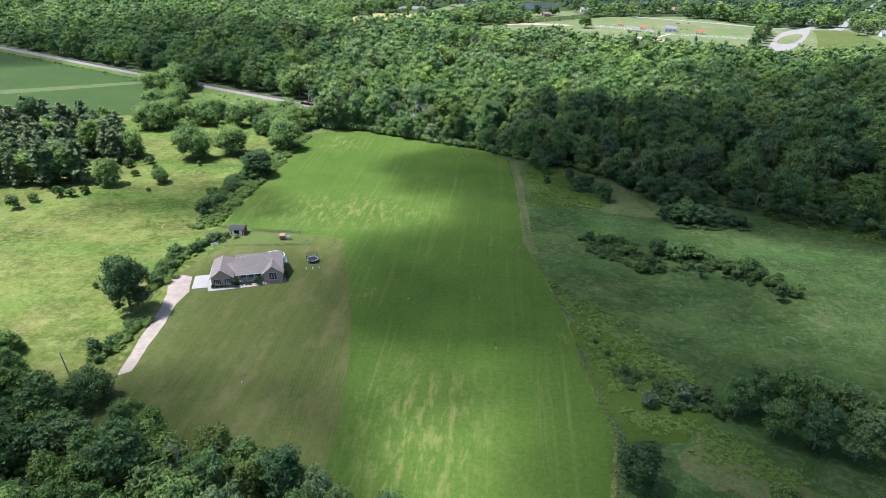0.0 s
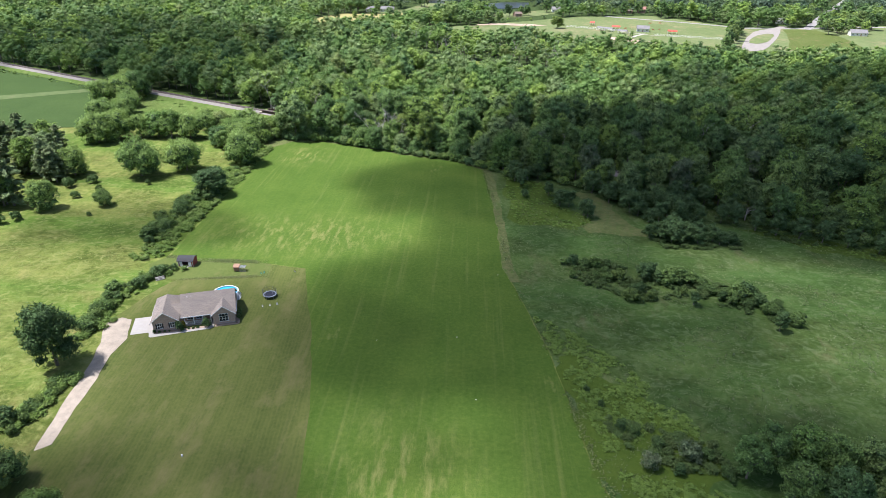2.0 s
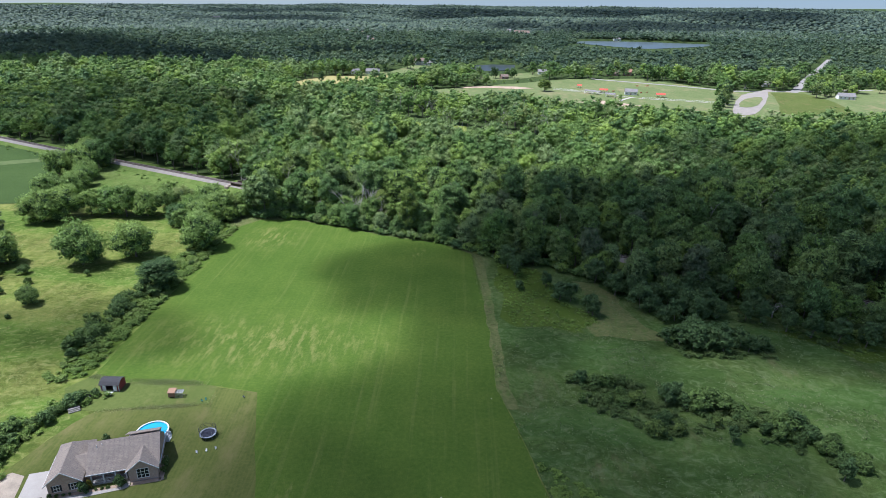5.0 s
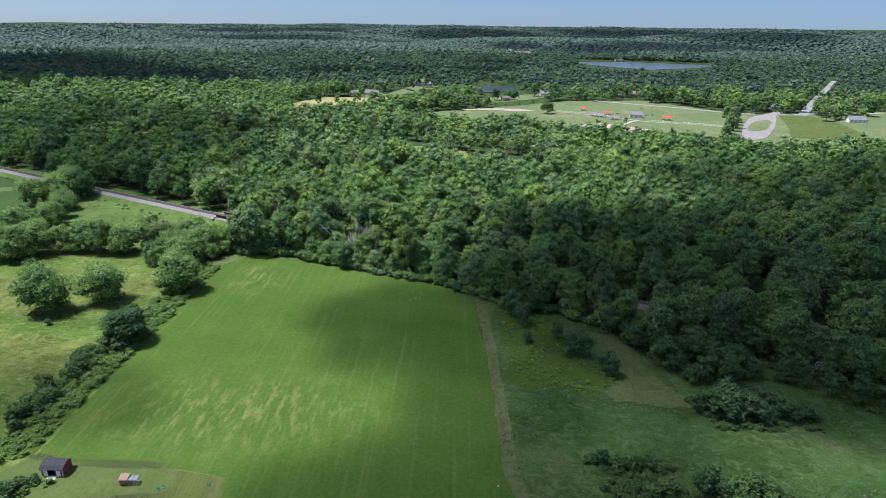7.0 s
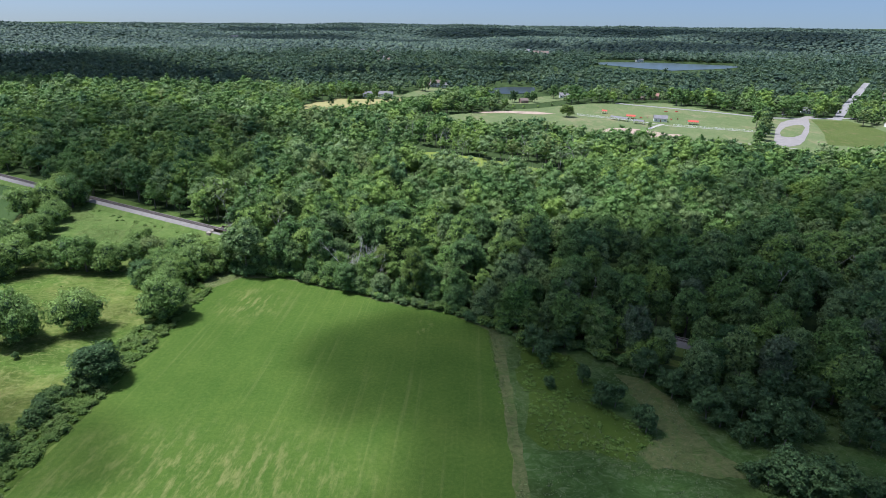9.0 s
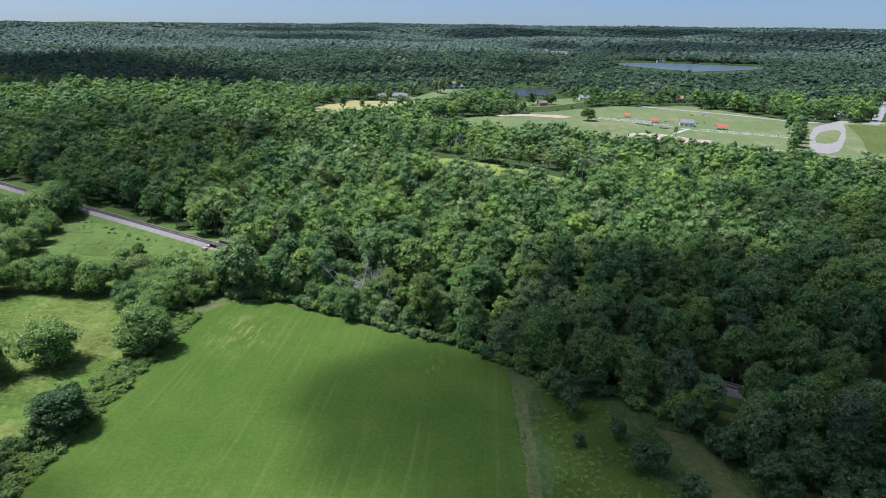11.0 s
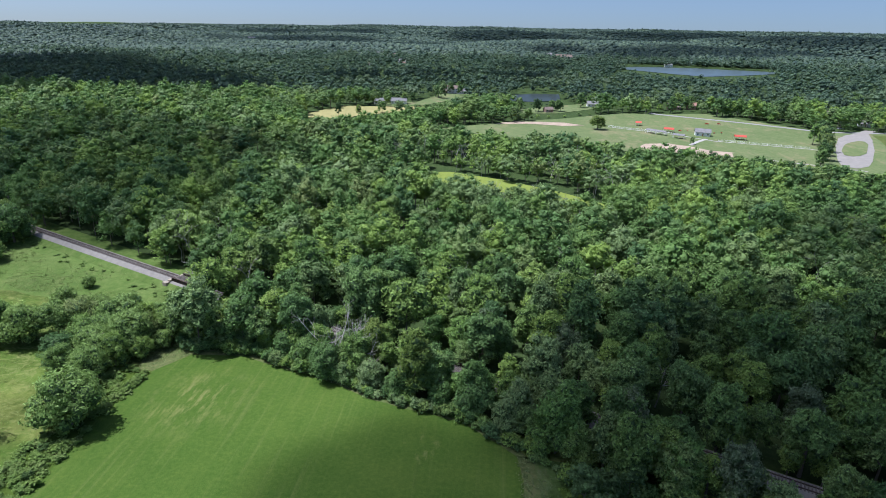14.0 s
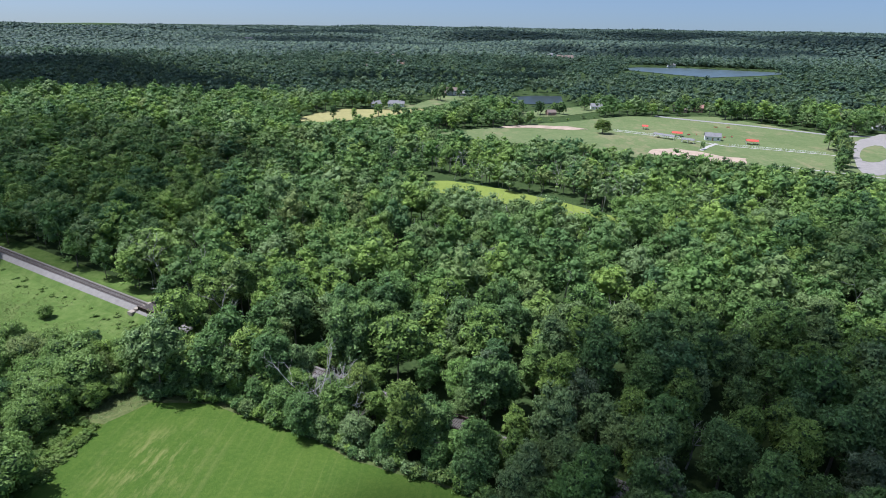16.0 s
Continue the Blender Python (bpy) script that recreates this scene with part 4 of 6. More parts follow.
for i in range(9):
    f = i / 8
    shrub(-86.0 + spot.uniform(-4, 3.4), 200 + 62 * f, spot.uniform(0.4, 0.8), SHRUBS, "low shrub along the field edge", "hedge shrubs")
for i in range(26):
    f = i / 25
    x, y = -77.5 - 6.5 * math.sin(min(1, f * 1.3) * 2.2) + spot.uniform(-2, 2), 154 - 30 * f
    shrub(x, y, spot.uniform(0.5, 1.05), SHRUBS, "low weedy shrub of the hedge beside the yard", "hedge shrubs", 1.3)
for i in range(26):
    f = i / 25
    shrub(-76.5 - 2 * f + spot.uniform(-1.2, 1.2), 109 - 15 * f, spot.uniform(0.4, 0.8), SHRUBS, "low shrub along the gravel drive", "hedge shrubs")
shrub(-79.5, 96.5, 1.15, SHRUBS_DARK, "dark round bush beside the drive")
for x, y in ((-92, 121), (-94, 123), (-90, 120), (-96, 122)):
    shrub(x, y, 0.55, SHRUBS, "bright low bush in the meadow")
# shrubs of the wet meadow
for x, y, s in ((31, 165, 0.9), (34, 164, 0.9), (36.5, 163.5, 1.0), (39, 160, 0.8), (42, 157.5, 1.0), (44, 150, 0.8), (43, 147.5, 0.9), (46, 151, 0.9), (52, 157, 0.9), (55, 156.5, 1.3), (58, 158, 1.2), (60.5, 157, 1.1), (63, 155, 0.8), (36, 158, 0.6), (40, 164, 0.7),
                (66, 149, 0.7), (69.5, 149, 1.3), (72.5, 151, 1.2), (74, 147, 0.9), (75, 143, 0.8), (78, 146, 0.7), (76.5, 140, 0.7), (71, 146, 0.7), (48, 148, 0.6), (81, 142, 0.6), (57, 151, 0.6), (30, 158, 0.5), (64, 152, 0.7), (79, 139, 0.8)):
    shrub(x, y, s * 1.2, SHRUBS + SHRUBS_DARK, "rounded shrub in the wet meadow grass", "marsh shrubs", 1.2)
    for _ in range(1):
        shrub(x + spot.uniform(-3, 3), y + spot.uniform(-2, 2), s * spot.uniform(0.45, 0.8), SHRUBS, "low spreading shrub in the wet meadow grass", "marsh shrubs", 1.5)
for x, y, s in ((48.6, 158.5, 1.15), (74.2, 136, 1.0), (51, 160, 0.8), (58, 146, 0.7)):
    tree(x, y, s, SAPLINGS, THIN_TRUNKS, "sapling", "young tree standing among marsh shrubs", "tree", "saplings")
for x, y, s in ((60, 183, 1.2), (63, 181.5, 1.3), (66, 182, 1.4), (69, 184, 1.3), (72, 184.5, 1.35), (75.5, 183, 1.1), (70, 180, 1.0), (64, 186, 1.2), (77, 181, 0.9), (57, 184, 0.9), (80, 182, 0.9)):
    tree(x, y, s, SAPLINGS, THIN_TRUNKS, "willow_bush", "tall bushy willow in the wet meadow", "tree", "saplings", 1.2)
for x, y, s in ((21.5, 213.5, 0.65), (39.8, 199, 0.95), (36, 206.5, 1.0), (33.3, 209, 0.9), (30, 216, 0.9), (19, 229.5, 1.2), (24, 232, 1.1), (28, 233, 1.2), (46, 220, 1.2), (50, 215, 1.1), (54.5, 209.5, 1.2), (58, 208, 1.0), (61, 206, 1.1), (64, 205, 1.2), (68, 207, 1.2), (72, 211, 1.3),
                (78, 212, 1.2), (82, 210, 1.2), (83, 197, 1.1), (87, 196, 1.2), (92, 192, 1.1), (97, 189, 1.2), (103, 187, 1.1), (109, 185, 1.2), (115, 182, 1.1), (122, 178.5, 1.2), (128, 176, 1.2), (135, 172, 1.3), (66, 198, 1.0), (71, 200, 1.2), (76, 199, 1.1), (60, 196, 0.9), (88, 203, 1.2), (95, 200, 1.2), (21, 224, 1.1), (33, 207.3, 1.0), (40.6, 197.4, 1.0), (50.3, 211.3, 1.3), (54.3, 213.7, 1.3), (58.7, 214.8, 1.3), (55.6, 203.4, 1.2), (57.7, 201, 1.1), (63.3, 196.5, 1.2), (67.4, 201, 1.3), (73, 201.4, 1.3), (68.4, 195, 1.2)):
    tree(x, y, s * 1.15, SAPLINGS, THIN_TRUNKS, "sapling", "slender young tree at the edge of the wood", "tree", "saplings", 1.15)
for x, y, s in ((33.6, 93.2, 1.0), (40.5, 95.6, 1.15)):
    shrub(x, y, s, SHRUBS_PALE, "whitish flowering shrub beside the hay field", "marsh shrubs", 1.1)
for x, y, s in ((30.4, 102, 0.8), (32.5, 101, 0.8), (36, 98, 0.7), (38, 92, 0.7), (44, 96, 0.9), (28, 108, 0.5), (26, 112, 0.5), (46, 92, 0.8)):
    shrub(x, y, s, SHRUBS + SHRUBS_DARK, "low dark shrub beside the hay field", "marsh shrubs")
# woods round the lower ends of the fields
for x, y, s in ((-22, 63, 0.85), (-18, 61, 0.85), (-11, 60.5, 0.75), (-7.5, 59, 0.75), (-26, 66, 0.6), (27.5, 73.5, 0.85), (-2, 58, 0.55), (30, 63, 0.8), (49, 92, 0.8), (53, 94, 0.9), (58, 93, 0.9), (62, 91, 1.0), (67, 91, 0.95), (72, 88, 1.0), (78, 86, 1.0), (84, 86, 1.0), (54, 87, 0.8), (60, 85, 0.9), (66, 83, 0.95), (73, 80, 0.95), (80, 78, 1.0), (88, 80, 1.0)):
    tree(x, y, s * 0.68, CROWNS + CROWNS_DARK, label="leafy tree at the lower end of the fields", group="nearest trees", wide=1.05)
for x, y, s in ((47, 68, 0.45), (52, 66, 0.45)):
    tree(x, y, s, CROWNS_LIME, label="bright lime-green tree beside the dark clump", group="nearest trees")
lower = []
for gx in np.arange(-132, -22, 5.6):
    for gy in np.arange(40, 108, 5.6):
        x, y = float(gx) + spot.uniform(-2.4, 2.4), float(gy) + spot.uniform(-2.4, 2.4)
        lim = np.interp(x, [-132, -100, -88, -78, -58, -38, -22], [106, 97, 88, 85, 80, 71, 62])
        if y < lim and math.hypot(x + 80.2, y - 87) > 5.5:
            if y > lim - 6.5:
                tree(x, y, spot.uniform(0.42, 0.72), CROWNS_LIME if spot.random() < 0.1 else CROWNS + LOW, label="leafy tree of the wood below the lawn", group="nearest trees", wide=1.15)
            else:
                lower.append((x, y))

# ---------------------------------------------------------------- the great wood
EDGE_X = np.array([-1500, -420, -200, -112, -95, -84, -76, -62, -50, -35, -27, -17, -4, 8, 19, 27, 46, 54, 63, 81, 98, 122, 200, 400, 900])
EDGE_Y = np.array([1000, 470, 366, 325, 296, 279, 273, 274, 269, 264, 259.5, 256, 252, 243.5, 233, 235, 223, 213, 210, 213, 196, 184, 165, 130, 60])


def hides(x, y, height, poly, eye=(-1.0, 140.0, 81.0)):
    """True where a tree of that height would stand in an opening or cover it from over the fields."""
    dx, dy = x - eye[0], y - eye[1]
    d = np.hypot(dx, dy)
    reach = np.minimum(height * d / np.maximum(20, eye[2] - land(x, y) - height), 320) / np.maximum(d, 1)
    hit = np.zeros(len(x), bool)
    for f in (0, 0.2, 0.4, 0.6, 0.8, 0.95):
        hit |= in_poly(x + dx * reach * f, y + dy * reach * f, poly)
    return hit


def scatter(y0, y1, step, r, seen=0.86):
    """Uneven planting between two depths, as wide as the land that comes into sight."""
    half = y1 * seen + 60
    gx, gy = np.meshgrid(np.arange(-half, half, step), np.arange(y0, y1, step))
    x = gx.ravel() + r.uniform(-0.6, 0.6, gx.size) * step
    y = gy.ravel() + r.uniform(-0.6, 0.6, gx.size) * step
    ok = (np.abs(x) < (y - 20) * seen + 60) & (y > np.interp(x, EDGE_X, EDGE_Y)) & (y >= y0) & (y < y1)
    x, y = x[ok], y[ok]
    side = (x - RAIL_A.x) * RAIL_N.x + (y - RAIL_A.y) * RAIL_N.y
    ok = (side > np.where(x < -84, 6.5, 3.4)) | ((side < -3.2) & (x > -84))
    for c in CLEARINGS:
        ok &= np.hypot(x - c[0], y - c[1]) > c[2]
    x, y = x[ok], y[ok]
    size = np.zeros(len(x))
    for s in (1.0, 0.78, 0.58, 0.40, 0.26):
        free = np.ones(len(x), bool)
        for poly in OPEN_LAND:
            free &= ~hides(x, y, (9.0 if poly is GOLD_EDGE else 8.0 if poly is PARK_EDGE else 12.5) * s, poly)
        size = np.where((size == 0) & free, s, size)
    return x[size > 0], y[size > 0], size[size > 0]


CLEARINGS = [(-36, 268.5, 5.5), (-5, 264.5, 3.6), (-27, 277, 4.0), (86, 220, 3.4)]


def merged(name, x, y, size, forms, r, lo, hi, label, mats, wide=1.1, tones=(0, 1), drift=0.4):
    vs, fs, ix, tn = [], [], [], []
    off = 0
    z = land(x, y)
    which = r.integers(0, len(forms), len(x))
    for i in range(len(x)):
        v, f, k = forms[which[i]]
        a, s = r.uniform(0, 6.283), r.uniform(lo, hi) * size[i] * (1 + 0.22 * noise.noise((x[i] * 0.03, y[i] * 0.03, 8.0)))
        if r.uniform() < 0.08:
            s *= 1.18
        ca, sa, w = math.cos(a), math.sin(a), s * wide * size[i] ** -0.45 * r.uniform(0.85, 1.15)
        vs.append(np.column_stack([(v[:, 0] * ca - v[:, 1] * sa) * w + x[i], (v[:, 0] * sa + v[:, 1] * ca) * w + y[i], v[:, 2] * s + z[i]]))
        fs.append(f + off)
        ix.append(k)
        patchy = 0.5 + 0.9 * noise.noise((x[i] * 0.015, y[i] * 0.009, 4.0))
        tn.append(np.full(len(v), np.clip(drift * patchy + (1.2 - drift) * r.uniform(*tones) - 0.1, 0, 1)))
        off += len(v)
    me = np_mesh(name, np.concatenate(vs), np.concatenate(fs), mats, np.concatenate(ix), np.concatenate(tn))
    return tagged(new(name, me), label, "woodland", kind="stuff")


def stemmed(form, h=9.0, q=0.2):
    """A joined tree's crown with a plain tapered stem under it."""
    v, f, k = form
    a = np.array([0, 1.571, 3.142, 4.712])
    low = np.column_stack([np.cos(a) * q, np.sin(a) * q, np.full(4, -0.3)])
    high = np.column_stack([np.cos(a) * q * 0.4, np.sin(a) * q * 0.4, np.full(4, h)])
    o = len(v)
    t = np.array([(i, (i + 1) % 4, 4 + i) for i in range(4)] + [((i + 1) % 4, 4 + (i + 1) % 4, 4 + i) for i in range(4)]) + o
    return np.concatenate([v, low, high]), np.concatenate([f, t]), np.concatenate([k, np.full(8, 2)])


r1 = np.random.default_rng(31)
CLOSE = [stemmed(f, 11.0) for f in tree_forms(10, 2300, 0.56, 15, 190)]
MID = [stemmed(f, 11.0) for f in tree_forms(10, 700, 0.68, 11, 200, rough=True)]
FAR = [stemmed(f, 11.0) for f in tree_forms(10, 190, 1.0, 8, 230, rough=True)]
TINY = tree_forms(6, 22, 1.7, 3, 260, rough=True)
x, y, size = scatter(180, 420, 8.4, r1)
near = np.argsort(np.hypot(x + 2, (y - 150) * 1.0) + 200 * (np.abs(x + 20) > 130))[:80]
for i in near:
    c = spot.random()
    tree(float(x[i]), float(y[i]), size[i] * spot.uniform(0.72, 1.1), CROWNS_PALE if c < 0.04 else CROWNS_LIME if c < 0.07 else CROWNS, label="leafy tree at the front of the great wood", group="woodland trees", wide=1.05)
for i in range(46):
    q = RAIL_A + RAIL_D * (397 + i * 6.0) + RAIL_N * (spot.choice((-1, 1)) * spot.uniform(4.0, 6.0))
    if q.y > np.interp(q.x, EDGE_X, EDGE_Y) and all(math.hypot(q.x - c[0], q.y - c[1]) > c[2] for c in CLEARINGS):
        tree(q.x, q.y, spot.uniform(0.45, 0.75), CROWNS, label="leafy tree close beside the railway", group="woodland trees", wide=1.2)
for i in range(40):
    x0 = 6 + i * 3.3 + spot.uniform(-1, 1)
    tree(x0, float(np.interp(x0, EDGE_X, EDGE_Y)) + spot.uniform(3.5, 9), spot.uniform(0.5, 0.75), CROWNS, label="bushy tree at the edge of the wet meadow", group="woodland trees", wide=1.15)
p = np.array(lower)
merged("lower_woodland", p[:, 0], p[:, 1], np.full(len(p), 0.68), [stemmed(f, 11.0) for f in tree_forms(6, 1500, 0.62, 14, 520)], r1, 0.75, 1.15, "dense leafy wood below the lawn", [LEAF_MASS, INNER_SHADE, BARK], 1.0)
rest = np.setdiff1d(np.arange(len(x)), near)
MASS = [LEAF_MASS, INNER_SHADE, BARK]
front = rest[(y[rest] < 320) & (np.abs(x[rest]) < 150)]
rest = np.setdiff1d(rest, front)
merged("front_woodland", x[front], y[front], size[front], CLOSE, r1, 0.62, 1.18, "dense green broad-leaved wood behind the hay field", MASS)
x0 = np.concatenate([np.arange(-82, 12, 0.9), np.arange(12, 140, 1.6)]) + r1.uniform(-0.6, 0.6, 105 + 80)
y0 = np.interp(x0, EDGE_X, EDGE_Y) + r1.uniform(-1.6, 1.4, len(x0))
merged("edge_bushes", x0, y0, r1.uniform(0.5, 1.25, len(x0)), tree_forms(4, 420, 0.34, 7, 110, rx=1.9, height=2.9, base=0.0), r1, 0.8, 1.2, "low leafy bushes along the foot of the wood", MASS, 1.1)
merged("near_woodland", x[rest], y[rest], size[rest], MID, r1, 0.58, 1.22, "dense green broad-leaved wood beyond the fields", [DEEP_MASS, INNER_SHADE, BARK], 1.2)
x, y, size = scatter(420, 760, 9.8, r1)
merged("middle_woodland", x, y, size, FAR, r1, 0.55, 1.22, "dense green wood filling the valley", [DEEP_MASS, INNER_SHADE, BARK], 1.35)
x, y, size = scatter(760, 1480, 12.0, r1, 0.80)
merged("far_woodland", x, y, size, TINY, r1, 0.6, 1.2, "distant green woods on rising ground", [VALLEY_MASS_HAZED, INNER_SHADE, BARK], 1.35, (0, 1), 0.75)


def hill_crowns():
    """The woods on the far hills: a rough low crown for each tree, larger where they stand in further ranks."""
    r = np.random.default_rng(3)
    px, py, pq = [], [], []
    rad = 1330.0
    while rad < 4950:
        c = 11.0 * max(1.0, rad / 1700) ** 1.25
        n = int(rad * 1.48 / c)
        a = np.linspace(-0.74, 0.74, n) + r.uniform(-0.6, 0.6, n) * 1.48 / n
        q = rad + r.uniform(-0.7, 0.7, n) * c
        px.append(np.sin(a) * q)
        py.append(120 + np.cos(a) * q)
        pq.append(np.full(n, c))
        rad += c * 0.95
    x, y, c = np.concatenate(px), np.concatenate(py), np.concatenate(pq)
    shut = np.zeros(len(x), bool)
    for poly in [LAKE_EDGE] + [g for g in GARDENS if g[0][1] > 1200]:
        shut |= hides(x, y, np.full(len(x), 15.0), poly)
    x, y, c = x[~shut], y[~shut], c[~shut]
    n = len(x)
    h = r.uniform(8, 13, n) * (1 + 0.2 * np.sin(x / 90 + y / 70))
    body = OCT_V[None] * r.uniform(0.70, 1.15, (n, 6, 1)) * np.stack([c * 0.86, c * 0.86, h * 0.46], 1)[:, None]
    turn = r.uniform(0, 1.57, n)
    ca, sa = np.cos(turn)[:, None], np.sin(turn)[:, None]
    v = np.stack([body[..., 0] * ca - body[..., 1] * sa + x[:, None], body[..., 0] * sa + body[..., 1] * ca + y[:, None], body[..., 2] + (land(x, y) + h * 0.55)[:, None]], 2)
    f = OCT_F[None] + (np.arange(n) * 6)[:, None, None]
    hue = np.clip(0.5 + 0.28 * np.sin(x / 130 + 2) * np.sin(y / 110) + r.normal(size=n) * 0.3, 0, 1)
    v, f, tone = v.reshape(-1, 3), f.reshape(-1, 3), np.repeat(hue, 6)
    k = np.repeat(np.arange(n), 6)
    d = r.normal(size=(len(k), 3)) + np.array([0, -0.4, 0.7])
    d /= np.linalg.norm(d, axis=1, keepdims=True)
    base = np.column_stack([x[k], y[k], (land(x, y) + h * 0.5)[k]]) + d * np.column_stack([c[k] * 0.66, c[k] * 0.66, h[k] * 0.40])
    lv, lf = leaf_faces(r, base, d + r.normal(size=d.shape) * 0.35, c[k] * 0.30)
    me = np_mesh("hill_woodland", np.concatenate([v, lv]), np.concatenate([f, lf + len(v)]), [FAR_WOOD_HAZED], tone=np.concatenate([tone, np.repeat(hue[k], 3)]))
    tagged(new("hill_woodland", me), "unbroken woods over the far hills, tinted blue-green for haze", "woodland", kind="stuff")


hill_crowns()
for x, y, s_ in ((-77, 277, 0.55), (-71, 276.5, 0.6), (-64, 277.5, 0.62), (-57, 275.5, 0.62), (-51, 272.5, 0.7), (-45, 270, 0.62), (-38.5, 264.5, 0.72), (-33.5, 263, 0.5), (-26.5, 261.5, 0.78), (-19, 259.5, 0.66), (-10, 256.5, 0.62), (-2, 254, 0.74), (6, 249, 0.7),
                 (13, 244, 0.66), (20, 239, 0.62), (28, 237.5, 0.7), (37, 232, 0.66), (46, 226, 0.6), (56, 216, 0.6), (66, 213, 0.62)):
    tree(x, y, s_, LOW, label="broad leafy tree overhanging the edge of the field", group="woodland trees", wide=1.15)
tree(-16, 258.5, 0.95, CROWNS_LIME, label="tall yellow-green tree at the edge of the field", group="woodland trees", wide=0.95)
for x, y, s_ in ((-41, 266.5, 0.52), (-36, 265.5, 0.50), (-31, 263.5, 0.52), (-27.5, 271, 0.5), (-43, 272, 0.6), (-24, 268, 0.55), (-14, 266.3, 0.6), (-10, 263.6, 0.58), (-19, 269, 0.62), (0.5, 258.8, 0.6), (5, 256.5, 0.66), (10, 254.5, 0.66), (15, 252, 0.7), (-7, 259, 0.5)):
    tree(x, y, s_, CROWNS, label="leafy tree before the dead ones at the edge of the wood", group="woodland trees", wide=1.15)
# dead trees
for x, y, h in ((-37, 269, 19), (-33, 268.5, 18), (-40.5, 270, 18), (-30, 267.5, 16), (-99, 318, 10), (-103, 326, 21), (-110, 331, 20), (-92, 321, 21), (-74, 304, 17), (-10, 300, 14), (40, 262, 15), (92, 200, 7), (96, 262, 16), (-60, 66, 8), (-46, 66, 9), (-80, 72, 9), (-120, 352, 15), (-95, 312, 7)):
    ob = thing("bare_tree", pose(x, y, float(land(x, y)), 0, 0, (x * 37) % 360), "dead grey tree with bare forked branches", "tree", "dead trees")
    part("branch_frame", bare_tree_mesh(np.random.default_rng(int(abs(x) * 10)), h, 0.22), None, ob)


SNAGS = [bare_tree_mesh(np.random.default_rng(400 + k), 13, 0.15, 2) for k in range(5)]
for k in range(84):
    if k < 44:
        x, y = -60 + 130 * spot.random(), 0.0
        y = 486 - 0.42 * x + spot.uniform(-34, 30)
    else:
        x, y = spot.uniform(-110, 150), spot.uniform(275, 420)
        y = max(y, 300 - 0.45 * x)
    if not any(in_poly(np.array(x), np.array(y), p) for p in (GOLD_EDGE, BRIDGE_GAP)):
        ob = thing("bare_tree", Matrix.LocRotScale((x, y, float(land(x, y))), Euler((0, 0, spot.uniform(0, 6.3))), (1, 1, spot.uniform(0.85, 1.25))), "slender dead tree with a pale bare stem", "tree", "dead trees")
        part("branch_frame", SNAGS[k % 5], None, ob)


def tufts(name, poly, count, r, tones, label, hi=0.7, wide=0.55, blades=3):
    """Clumps of tall grass, leaning all ways."""
    ar = np.array(poly)
    x = r.uniform(ar[:, 0].min(), ar[:, 0].max(), count * 3)
    y = r.uniform(ar[:, 1].min(), ar[:, 1].max(), count * 3)
    ok = in_poly(x, y, poly)
    x, y = x[ok][:count], y[ok][:count]
    dense = np.array([noise.noise((a * 0.06, b * 0.06, 1.0)) for a, b in zip(x, y)]) > r.uniform(-0.3, 0.35, len(x))
    x, y = np.repeat(x[dense], blades), np.repeat(y[dense], blades)
    n = len(x)
    pos = np.column_stack([x + r.normal(size=n) * 0.3, y + r.normal(size=n) * 0.3, land(x, y) + 0.06 + hi * 0.2 * r.uniform(0, 1, n)])
    v, f = leaf_faces(r, pos, np.array([0.0, -0.1, 1.0]) + r.normal(size=(n, 3)) * 0.5, wide)
    me = np_mesh(name, v, f, [tones])
    tagged(new(name, me), label, "grass", kind="stuff")


TALL = leaf("tall_grass", [(0.15, 0.19, 0.075), (0.20, 0.23, 0.12)], through=0.3, even=0.8)
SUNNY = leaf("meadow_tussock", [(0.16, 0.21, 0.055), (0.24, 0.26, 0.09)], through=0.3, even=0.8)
r2 = np.random.default_rng(77)
tufts("marsh_grass", [(26, 70), (27, 85), (21.5, 123), (14.5, 154), (15.0, 187), (9, 240), (60, 222), (130, 178), (170, 150), (150, 100), (80, 60)], 15000, r2, TALL, "tall grey-green grass tufts of the wet meadow", 0.5, 0.28)
tufts("rail_meadow_grass", [(-95, 290), (-128, 298), (-172, 304), (-180, 338), (-100, 305)], 5000, r2, SUNNY, "tussocks of lush grass by the railway", 0.4, 0.28)
tufts("meadow_grass", [(-84, 115), (-83, 160), (-93, 170), (-93, 210), (-92, 262), (-125, 262), (-140, 225), (-135, 190), (-155, 160), (-150, 110), (-110, 92), (-84, 96)], 4000, r2, SUNNY, "sunlit tussocks of meadow grass", 0.4, 0.2)


def weeds(name, places, lo, hi, seed, label, leaves=WEED_MASS):
    r = np.random.default_rng(seed)
    p = np.array(places)
    forms = tree_forms(5, 120 if hi > 0.3 else 54, 0.36 if hi > 0.3 else 0.5, 5 if hi > 0.3 else 3, 300 + seed, rx=1.8, height=2.2, base=-0.1, rough=True)
    ob = merged(name, p[:, 0], p[:, 1], r.uniform(lo, hi, len(p)), forms, r, 0.8, 1.2, label, [leaves], 1.2)
    return tagged(ob, label, "weeds", kind="stuff")


weeds("hedge_weeds", [(-86.6 + spot.uniform(-5, 4.6), 158 + 104 * spot.random()) for _ in range(560)] + [(-77.5 - 6.5 * math.sin(min(1, f * 1.3) * 2.2) + spot.gauss(0, 1.7), 154 - 32 * f) for f in [spot.random() for _ in range(170)]] + [(-76.5 - 2 * f + spot.gauss(0, 1.2), 110 - 16 * f) for f in [spot.random() for _ in range(90)]],
      0.25, 0.58, 1, "tall green and yellowish weeds filling the hedges")



